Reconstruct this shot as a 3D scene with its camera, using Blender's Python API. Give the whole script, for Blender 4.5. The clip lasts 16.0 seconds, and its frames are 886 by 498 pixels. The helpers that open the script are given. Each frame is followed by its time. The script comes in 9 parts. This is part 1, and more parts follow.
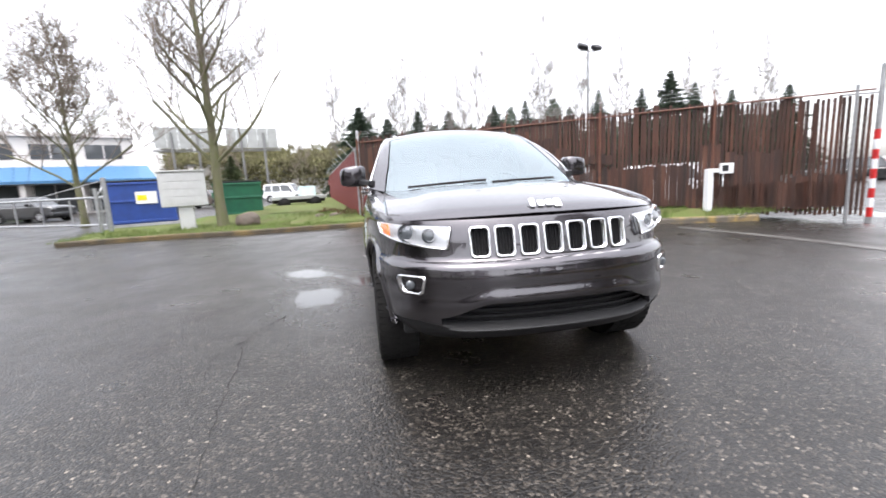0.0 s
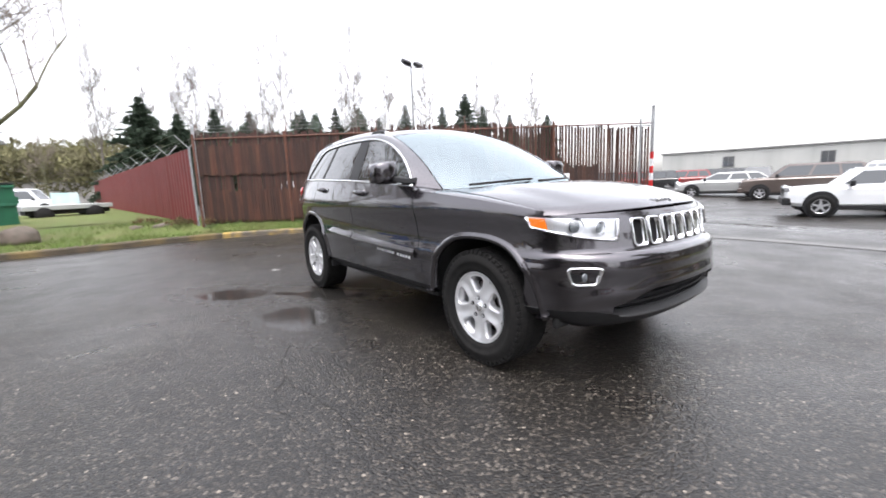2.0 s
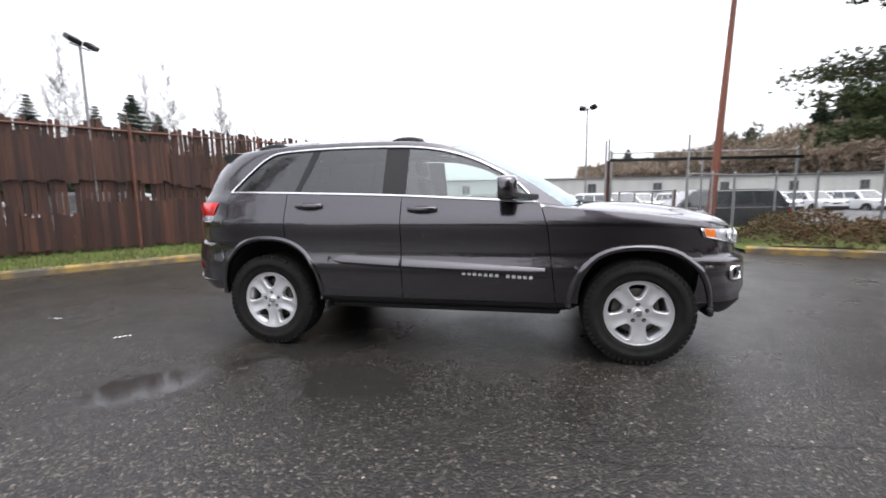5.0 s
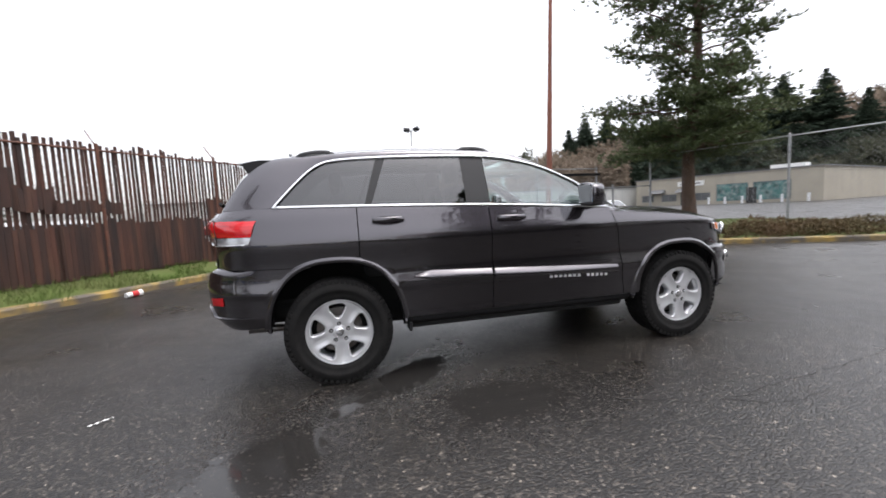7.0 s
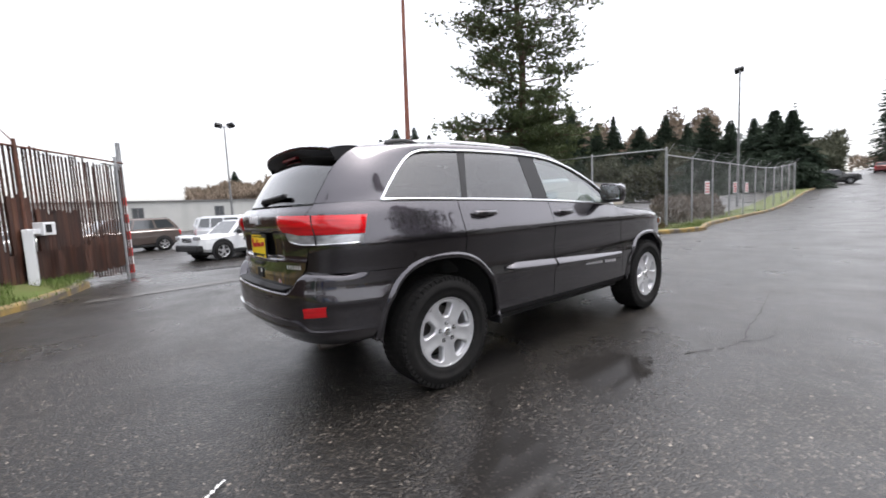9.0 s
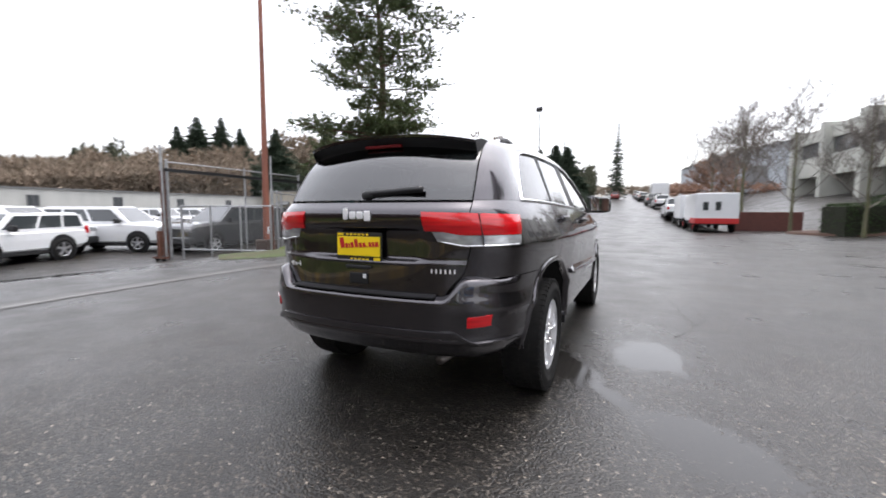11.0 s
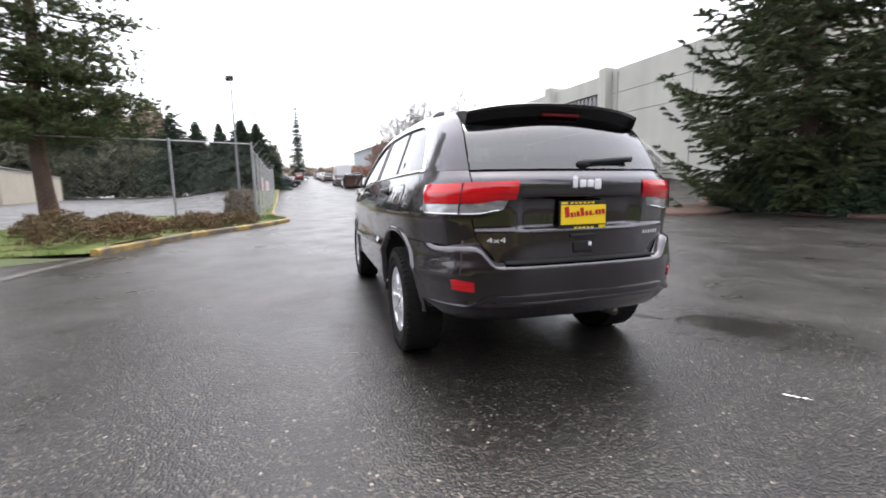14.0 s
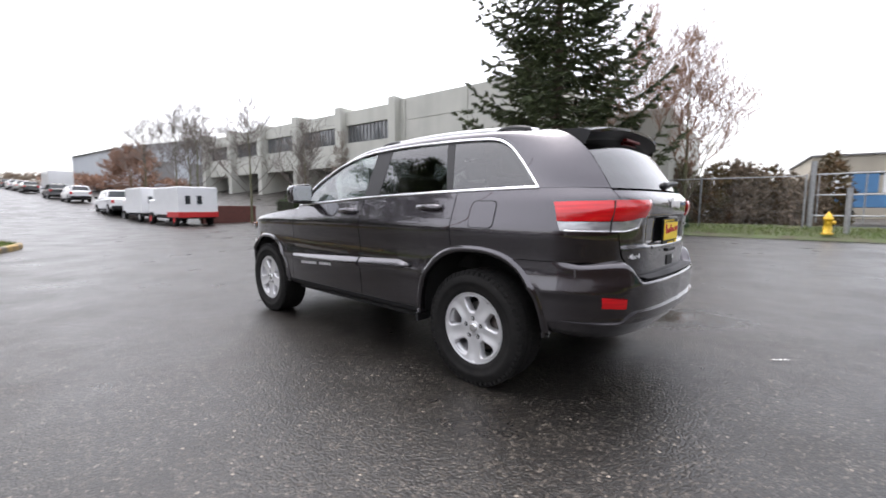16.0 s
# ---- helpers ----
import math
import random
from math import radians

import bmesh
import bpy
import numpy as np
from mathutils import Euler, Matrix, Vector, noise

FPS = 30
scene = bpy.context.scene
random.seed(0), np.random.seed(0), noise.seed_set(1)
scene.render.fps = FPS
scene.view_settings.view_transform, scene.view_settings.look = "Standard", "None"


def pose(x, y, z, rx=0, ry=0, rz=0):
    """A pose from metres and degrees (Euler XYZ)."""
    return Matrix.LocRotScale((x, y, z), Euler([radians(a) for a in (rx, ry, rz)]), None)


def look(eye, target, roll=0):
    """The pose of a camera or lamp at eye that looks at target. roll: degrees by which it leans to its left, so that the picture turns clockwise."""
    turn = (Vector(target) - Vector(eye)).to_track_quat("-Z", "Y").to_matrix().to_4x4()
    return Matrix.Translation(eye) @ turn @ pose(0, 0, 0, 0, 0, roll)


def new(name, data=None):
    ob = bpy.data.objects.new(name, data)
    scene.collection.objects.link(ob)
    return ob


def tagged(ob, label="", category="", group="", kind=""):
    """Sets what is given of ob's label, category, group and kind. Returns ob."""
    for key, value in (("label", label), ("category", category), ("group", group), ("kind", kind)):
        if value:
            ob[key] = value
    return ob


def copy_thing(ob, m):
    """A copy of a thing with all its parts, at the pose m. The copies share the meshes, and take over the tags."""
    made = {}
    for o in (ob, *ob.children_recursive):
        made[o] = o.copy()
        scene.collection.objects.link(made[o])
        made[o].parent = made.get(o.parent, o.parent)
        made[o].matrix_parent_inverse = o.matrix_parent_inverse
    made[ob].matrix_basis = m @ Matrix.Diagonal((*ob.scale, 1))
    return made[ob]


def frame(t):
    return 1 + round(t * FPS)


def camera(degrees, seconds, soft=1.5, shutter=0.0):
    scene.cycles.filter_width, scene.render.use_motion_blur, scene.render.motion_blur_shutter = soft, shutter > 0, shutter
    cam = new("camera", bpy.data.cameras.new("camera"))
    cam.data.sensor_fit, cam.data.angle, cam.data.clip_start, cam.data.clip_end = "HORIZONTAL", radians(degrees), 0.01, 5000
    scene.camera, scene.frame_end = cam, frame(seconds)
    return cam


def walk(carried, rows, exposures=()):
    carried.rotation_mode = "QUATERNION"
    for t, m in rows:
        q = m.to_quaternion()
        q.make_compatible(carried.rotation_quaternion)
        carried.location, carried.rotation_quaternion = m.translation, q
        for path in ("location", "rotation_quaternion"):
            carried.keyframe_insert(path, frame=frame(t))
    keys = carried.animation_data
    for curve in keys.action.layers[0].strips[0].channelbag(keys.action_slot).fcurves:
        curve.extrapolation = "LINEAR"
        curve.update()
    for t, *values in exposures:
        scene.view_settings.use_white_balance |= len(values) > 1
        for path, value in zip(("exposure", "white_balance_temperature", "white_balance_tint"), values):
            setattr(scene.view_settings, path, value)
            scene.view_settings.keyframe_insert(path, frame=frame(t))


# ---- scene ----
cam = camera(93.3, 16.0, soft=1.7, shutter=0.4)
PATH = [
    (0, (-0.973, -4.329, 1.2), (-0.617, -2.386, 0.886), -3.0),
    (0.5, (-1.435, -4.216, 1.209), (-0.838, -2.334, 0.89), -2.4),
    (1, (-1.858, -4.0, 1.192), (-1.054, -2.197, 0.87), -2.8),
    (1.5, (-2.283, -3.748, 1.198), (-1.264, -2.055, 0.893), -2.7),
    (2, (-2.685, -3.449, 1.206), (-1.501, -1.868, 0.889), -2.3),
    (2.5, (-3.014, -3.037, 1.212), (-1.65, -1.609, 0.894), -2.3),
    (3, (-3.337, -2.608, 1.21), (-1.788, -1.381, 0.898), -3.0),
    (3.5, (-3.576, -2.156, 1.222), (-1.887, -1.129, 0.917), -4.1),
    (4, (-3.822, -1.67, 1.223), (-2.016, -0.87, 0.913), -2.7),
    (4.2, (-3.906, -1.476, 1.239), (-2.07, -0.74, 0.94), -2.3),
    (6.3, (-4.099, 0.709, 1.199), (-2.119, 0.501, 1.01), -0.6),
    (6.5, (-4.076, 0.917, 1.219), (-2.104, 0.65, 1.028), -1.1),
    (7, (-3.965, 1.41, 1.222), (-2.031, 0.937, 1.036), -2.8),
    (7.5, (-3.835, 1.896, 1.21), (-1.968, 1.205, 1.016), -1.6),
    (8, (-3.621, 2.353, 1.208), (-1.853, 1.438, 1.019), -1.5),
    (8.5, (-3.358, 2.784, 1.214), (-1.694, 1.69, 1.031), -0.9),
    (8.7, (-3.248, 2.971, 1.219), (-1.635, 1.803, 1.037), -1.8),
    (10.8, (-1.664, 4.231, 1.239), (-0.686, 2.5, 1.019), 0.5),
    (11, (-1.475, 4.326, 1.231), (-0.616, 2.53, 1.046), 0.1),
    (11.5, (-0.981, 4.482, 1.23), (-0.345, 2.597, 1.028), 0.6),
    (12, (-0.477, 4.579, 1.232), (-0.081, 2.63, 1.021), 0.9),
    (12.5, (0.033, 4.694, 1.235), (0.183, 2.715, 0.99), 1.0),
    (13, (0.546, 4.662, 1.214), (0.486, 2.686, 0.911), 0.8),
    (13.5, (1.047, 4.612, 1.208), (0.732, 2.658, 0.924), -0.8),
    (14, (1.481, 4.445, 1.182), (0.905, 2.551, 0.898), -0.9),
    (14.5, (1.906, 4.179, 1.185), (1.079, 2.375, 0.931), -0.8),
    (15, (2.33, 3.884, 1.183), (1.269, 2.207, 0.932), -0.3),
    (15.5, (2.693, 3.521, 1.186), (1.413, 2.002, 0.957), 0.6),
    (16, (3.029, 3.134, 1.184), (1.567, 1.785, 0.978), 0.1),
]
walk(cam, [(t, look(eye, target, roll)) for t, eye, target, roll in PATH],
     [(0, 1.2, 6500, 13), (2, 1.12, 6500, 13), (3, 1.05, 6500, 13), (4, 0.86, 6500, 13), (6.5, 0.55, 6500, 13), (8.5, 0.62, 6500, 13), (11, 0.72, 6500, 13), (12.5, 0.83, 6500, 14), (14, 0.98, 6500, 14), (16, 0.86, 6500, 14)])


# ---- light: an overcast winter sky with a broad, weak sun behind it ----
world = bpy.data.worlds.new("overcast_sky")
scene.world = world
world.use_nodes = True
wn, wl = world.node_tree.nodes, world.node_tree.links
wn.clear()
sky = wn.new("ShaderNodeTexSky")
sky.sky_type = "NISHITA"
sky.sun_disc = False
sky.sun_elevation = radians(72)
sky.sun_rotation = radians(200)
sky.air_density, sky.dust_density, sky.ozone_density = 1.0, 2.0, 1.0
pale = wn.new("ShaderNodeHueSaturation")
pale.inputs["Saturation"].default_value = 0.20
wbg = wn.new("ShaderNodeBackground")
wout = wn.new("ShaderNodeOutputWorld")
wl.new(sky.outputs[0], pale.inputs["Color"])
# a clouded sky is about three times as bright overhead as at the horizon
wco = wn.new("ShaderNodeTexCoord")
wsep = wn.new("ShaderNodeSeparateXYZ")
wl.new(wco.outputs["Generated"], wsep.inputs[0])
rise = wn.new("ShaderNodeMapRange")
rise.inputs["From Min"].default_value, rise.inputs["From Max"].default_value = 0.0, 1.0
rise.inputs["To Min"].default_value, rise.inputs["To Max"].default_value = 0.182, 0.425
wl.new(wsep.outputs["Z"], rise.inputs["Value"])
wl.new(rise.outputs[0], wbg.inputs["Strength"])
wl.new(pale.outputs[0], wbg.inputs[0])
wl.new(wbg.outputs[0], wout.inputs[0])
sun_data = bpy.data.lights.new("sun", "SUN")
sun_data.energy, sun_data.angle, sun_data.color = 0.6, radians(30), (1.0, 0.97, 0.93)
sun = new("sun", sun_data)
sun.matrix_world = look((-4, -10, 33), (0, 0, 0))

# ---- materials ----
def mat(name, base, rough=0.6, metal=0.0, dark=None, scale=8.0, amount=0.5, bump=0.0, bump_scale=60.0, detail=6.0,
        coat=0.0, coat_ior=1.5, spec=0.5, rough_var=0.0, island=0.0, stretch=(1, 1, 1), streak=None, streak_scale=3.0, streak_amount=0.4, streak_stretch=(1, 1, 0.08)):
    """A Principled surface: two colours mixed by a noise, a second large-scale stain, a fine bump and varied gloss."""
    m = bpy.data.materials.new(name)
    m.use_nodes = True
    nt, ln = m.node_tree.nodes, m.node_tree.links
    b = nt["Principled BSDF"]
    b.inputs["Roughness"].default_value = rough
    b.inputs["Metallic"].default_value = metal
    b.inputs["Coat Weight"].default_value = coat
    b.inputs["Coat Roughness"].default_value = 0.03
    b.inputs["Coat IOR"].default_value = coat_ior
    b.inputs["Specular IOR Level"].default_value = spec
    b.inputs["Base Color"].default_value = (*base, 1)
    co = nt.new("ShaderNodeTexCoord")
    mp = nt.new("ShaderNodeMapping")
    mp.inputs["Scale"].default_value = stretch
    ln.new(co.outputs["Object"], mp.inputs[0])
    col = None
    if dark is not None:
        n1 = nt.new("ShaderNodeTexNoise")
        n1.inputs["Scale"].default_value, n1.inputs["Detail"].default_value = scale, detail
        ln.new(mp.outputs[0], n1.inputs["Vector"])
        r = nt.new("ShaderNodeMapRange")
        r.inputs["From Min"].default_value, r.inputs["From Max"].default_value = 0.5 - 0.25, 0.5 + 0.25
        r.inputs["To Max"].default_value = amount * 2
        r.clamp = True
        ln.new(n1.outputs["Fac"], r.inputs["Value"])
        mx = nt.new("ShaderNodeMix")
        mx.data_type = "RGBA"
        mx.inputs[6].default_value, mx.inputs[7].default_value = (*base, 1), (*dark, 1)
        ln.new(r.outputs[0], mx.inputs[0])
        col = mx.outputs[2]
    if streak is not None:
        mp2 = nt.new("ShaderNodeMapping")
        mp2.inputs["Scale"].default_value = streak_stretch
        ln.new(co.outputs["Object"], mp2.inputs[0])
        n2 = nt.new("ShaderNodeTexNoise")
        n2.inputs["Scale"].default_value, n2.inputs["Detail"].default_value = streak_scale, 4
        ln.new(mp2.outputs[0], n2.inputs["Vector"])
        r2 = nt.new("ShaderNodeMapRange")
        r2.inputs["From Min"].default_value, r2.inputs["From Max"].default_value = 0.45, 0.7
        r2.inputs["To Max"].default_value = streak_amount
        ln.new(n2.outputs["Fac"], r2.inputs["Value"])
        mx2 = nt.new("ShaderNodeMix")
        mx2.data_type = "RGBA"
        mx2.inputs[6].default_value, mx2.inputs[7].default_value = (*base, 1), (*streak, 1)
        if col:
            ln.new(col, mx2.inputs[6])
        ln.new(r2.outputs[0], mx2.inputs[0])
        col = mx2.outputs[2]
    if island:
        inf = nt.new("ShaderNodeObjectInfo")
        geo = nt.new("ShaderNodeNewGeometry")
        add = nt.new("ShaderNodeMath")
        ln.new(inf.outputs["Random"], add.inputs[0])
        ln.new(geo.outputs["Random Per Island"], add.inputs[1])
        fr = nt.new("ShaderNodeMath")
        fr.operation = "FRACT"
        ln.new(add.outputs[0], fr.inputs[0])
        hs = nt.new("ShaderNodeHueSaturation")
        rr = nt.new("ShaderNodeMapRange")
        rr.inputs["To Min"].default_value, rr.inputs["To Max"].default_value = 1 - island, 1 + island
        ln.new(fr.outputs[0], rr.inputs["Value"])
        ln.new(rr.outputs[0], hs.inputs["Value"])
        if col:
            ln.new(col, hs.inputs["Color"])
        else:
            hs.inputs["Color"].default_value = (*base, 1)
        col = hs.outputs[0]
    if col:
        ln.new(col, b.inputs["Base Color"])
    if bump:
        n3 = nt.new("ShaderNodeTexNoise")
        n3.inputs["Scale"].default_value, n3.inputs["Detail"].default_value = bump_scale, 4
        ln.new(mp.outputs[0], n3.inputs["Vector"])
        bp = nt.new("ShaderNodeBump")
        bp.inputs["Strength"].default_value, bp.inputs["Distance"].default_value = bump, 0.01
        ln.new(n3.outputs["Fac"], bp.inputs["Height"])
        ln.new(bp.outputs[0], b.inputs["Normal"])
    if rough_var:
        n4 = nt.new("ShaderNodeTexNoise")
        n4.inputs["Scale"].default_value = scale * 0.7
        ln.new(mp.outputs[0], n4.inputs["Vector"])
        r4 = nt.new("ShaderNodeMapRange")
        r4.inputs["From Min"].default_value, r4.inputs["From Max"].default_value = 0.3, 0.7
        r4.inputs["To Min"].default_value, r4.inputs["To Max"].default_value = max(rough - rough_var, 0.02), min(rough + rough_var, 1)
        ln.new(n4.outputs["Fac"], r4.inputs["Value"])
        ln.new(r4.outputs[0], b.inputs["Roughness"])
    return m


def glow(name, colour, strength):
    m = mat(name, colour, 0.4)
    b = m.node_tree.nodes["Principled BSDF"]
    b.inputs["Emission Color"].default_value = (*colour, 1)
    b.inputs["Emission Strength"].default_value = strength
    return m


def glass(name, tint, f0=0.06, rough=0.0, sheen=(1, 1, 1)):
    """Thin window glass: a clear tinted sheet whose gloss rises towards grazing view, alike from both sides."""
    m = bpy.data.materials.new(name)
    m.use_nodes = True
    nt, ln = m.node_tree.nodes, m.node_tree.links
    out = nt["Material Output"]
    nt.remove(nt["Principled BSDF"])
    tr = nt.new("ShaderNodeBsdfTransparent")
    tr.inputs[0].default_value = (*tint, 1)
    gl = nt.new("ShaderNodeBsdfGlossy")
    gl.inputs["Roughness"].default_value = max(rough, 0.01)
    gl.inputs["Color"].default_value = (*sheen, 1)
    lw = nt.new("ShaderNodeLayerWeight")
    lw.inputs["Blend"].default_value = 0.5
    pw = nt.new("ShaderNodeMath")
    pw.operation = "POWER"
    pw.inputs[1].default_value = 4.0
    ln.new(lw.outputs["Facing"], pw.inputs[0])
    rg_ = nt.new("ShaderNodeMapRange")
    rg_.inputs["To Min"].default_value, rg_.inputs["To Max"].default_value = f0, 1.0
    ln.new(pw.outputs[0], rg_.inputs["Value"])
    mx = nt.new("ShaderNodeMixShader")
    ln.new(rg_.outputs[0], mx.inputs[0])
    ln.new(tr.outputs[0], mx.inputs[1])
    ln.new(gl.outputs[0], mx.inputs[2])
    ln.new(mx.outputs[0], out.inputs[0])
    return m


M_GRASS = mat("grass_turf", (0.080, 0.120, 0.028), 0.9, dark=(0.100, 0.096, 0.040), scale=1.5, bump=0.8, bump_scale=90, spec=0.2)
M_BLADE = mat("grass_blades", (0.092, 0.160, 0.032), 0.7, dark=(0.12, 0.122, 0.048), scale=1.2, island=0.3, spec=0.2)
M_KERBY = mat("worn_yellow_kerb_paint", (0.42, 0.27, 0.05), 0.7, dark=(0.10, 0.085, 0.065), scale=3, amount=0.75, bump=0.4, bump_scale=100)
M_SLAT = mat("rust_brown_fence_slat", (0.060, 0.019, 0.009), 0.6, dark=(0.016, 0.007, 0.005), scale=6, island=0.5, stretch=(1, 1, 0.15), streak=(0.085, 0.038, 0.018), streak_scale=14, bump=0.3)
M_GALV = mat("galvanised_steel", (0.42, 0.43, 0.44), 0.45, 0.7, dark=(0.28, 0.28, 0.28), scale=12, bump=0.1)
M_REDFENCE = mat("oxide_red_fence_panel", (0.155, 0.022, 0.020), 0.55, dark=(0.11, 0.017, 0.016), scale=2.5, bump=0.15, streak=(0.21, 0.06, 0.05), streak_amount=0.2)
M_TILTUP = mat("pale_tilt_up_concrete", (0.50, 0.50, 0.45), 0.8, dark=(0.42, 0.42, 0.38), scale=0.6, bump=0.15, bump_scale=40, streak=(0.34, 0.34, 0.30), streak_scale=0.9, streak_amount=0.35)
M_BARK = mat("rough_bark", (0.13, 0.095, 0.07), 0.9, dark=(0.06, 0.045, 0.035), scale=14, bump=0.8, bump_scale=40, stretch=(1, 1, 0.3))
M_WHITE = mat("white_paint", (0.75, 0.76, 0.77), 0.3, coat=0.5, dark=(0.66, 0.67, 0.68), scale=2, amount=0.3)
M_BLACKP = mat("black_plastic", (0.016, 0.016, 0.017), 0.5, bump=0.05, spec=0.3)
M_RUBBER = mat("tyre_rubber", (0.010, 0.010, 0.010), 0.8, dark=(0.018, 0.017, 0.016), scale=20, bump=0.15, spec=0.15)
M_PINE = mat("pine_needles", (0.118, 0.148, 0.060), 0.6, dark=(0.056, 0.075, 0.034), scale=2, island=0.35, spec=0.3)

# ---- helpers to build with ----
def part(name, bm, material, parent=None, label="", smooth=False, category="", group="", kind=""):
    """Links a bmesh as one mesh object under a thing or under a part."""
    me = bpy.data.meshes.new(name)
    bm.to_mesh(me)
    bm.free()
    if smooth:
        me.shade_smooth()
    if material:
        me.materials.append(material)
    ob = new(name, me)
    if parent is not None:
        ob.parent = parent
    return tagged(ob, label, category, group, kind)


def from_data(name, verts, faces, material, parent=None, label="", smooth=False, category="", group="", kind=""):
    me = bpy.data.meshes.new(name)
    me.from_pydata([tuple(v) for v in verts], [], [tuple(f) for f in faces])
    me.update()
    if smooth:
        me.shade_smooth()
    if material:
        me.materials.append(material)
    ob = new(name, me)
    if parent is not None:
        ob.parent = parent
    return tagged(ob, label, category, group, kind)


def empty(name, x, y, z, rz=0.0, label="", category="", group="", kind=""):
    ob = new(name)
    ob.empty_display_size = 0.1
    ob.matrix_world = pose(x, y, z, 0, 0, rz)
    return tagged(ob, label, category, group, kind)


def box(bm, x0, x1, y0, y1, z0, z1, bevel=0.0, m=None):
    r = bmesh.ops.create_cube(bm, size=1.0, matrix=(m or Matrix()) @ Matrix.LocRotScale(((x0 + x1) / 2, (y0 + y1) / 2, (z0 + z1) / 2), None, (x1 - x0, y1 - y0, z1 - z0)))
    if bevel:
        es = list({e for v in r["verts"] for e in v.link_edges})
        bmesh.ops.bevel(bm, geom=es, offset=bevel, segments=2, affect="EDGES", profile=0.5)
    return bm


def tube(bm, a, b, r0, r1=None, n=8):
    """A tapered round bar from a to b."""
    a, b = Vector(a), Vector(b)
    d = b - a
    q = d.to_track_quat("Z", "Y").to_matrix().to_4x4()
    bmesh.ops.create_cone(bm, cap_ends=True, segments=n, radius1=r0, radius2=r0 if r1 is None else r1, depth=d.length,
                          matrix=Matrix.Translation((a + b) / 2) @ q)
    return bm


def smoothstep(a, b, v):
    t = min(max((v - a) / (b - a), 0.0), 1.0)
    return t * t * (3 - 2 * t)


def lerp(a, b, t):
    return a + (b - a) * t


def ground_z(x, y):
    """Height of the land: level round the car, falling a little into the lot, rising along the street and to the office building."""
    z = 0.05 * max(0.0, -y - 25) * smoothstep(0, 20, -y - 25) * smoothstep(22, 10, x)
    z += 0.17 * max(0.0, min(-x, 40) - 10) * smoothstep(8, 22, -y) * smoothstep(0, 5, -x - 10)
    z -= 0.30 * smoothstep(8.0, 11.5, x) * smoothstep(-9, -5, y) * smoothstep(12, 4, y)
    return z


# ---- ground ----
def axis_steps(lo, hi, near, fine, coarse):
    out, v = [], lo
    while v < hi:
        out.append(v)
        v += fine if abs(v) < near else coarse * (1 + (abs(v) - near) / 60)
    return out + [hi]


gx, gy = axis_steps(-900, 900, 45, 1.0, 4.0), axis_steps(-900, 900, 50, 1.0, 4.0)
gv = [(x, y, ground_z(x, max(y, -260))) for y in gy for x in gx]
gf = [(j * len(gx) + i, j * len(gx) + i + 1, (j + 1) * len(gx) + i + 1, (j + 1) * len(gx) + i) for j in range(len(gy) - 1) for i in range(len(gx) - 1)]


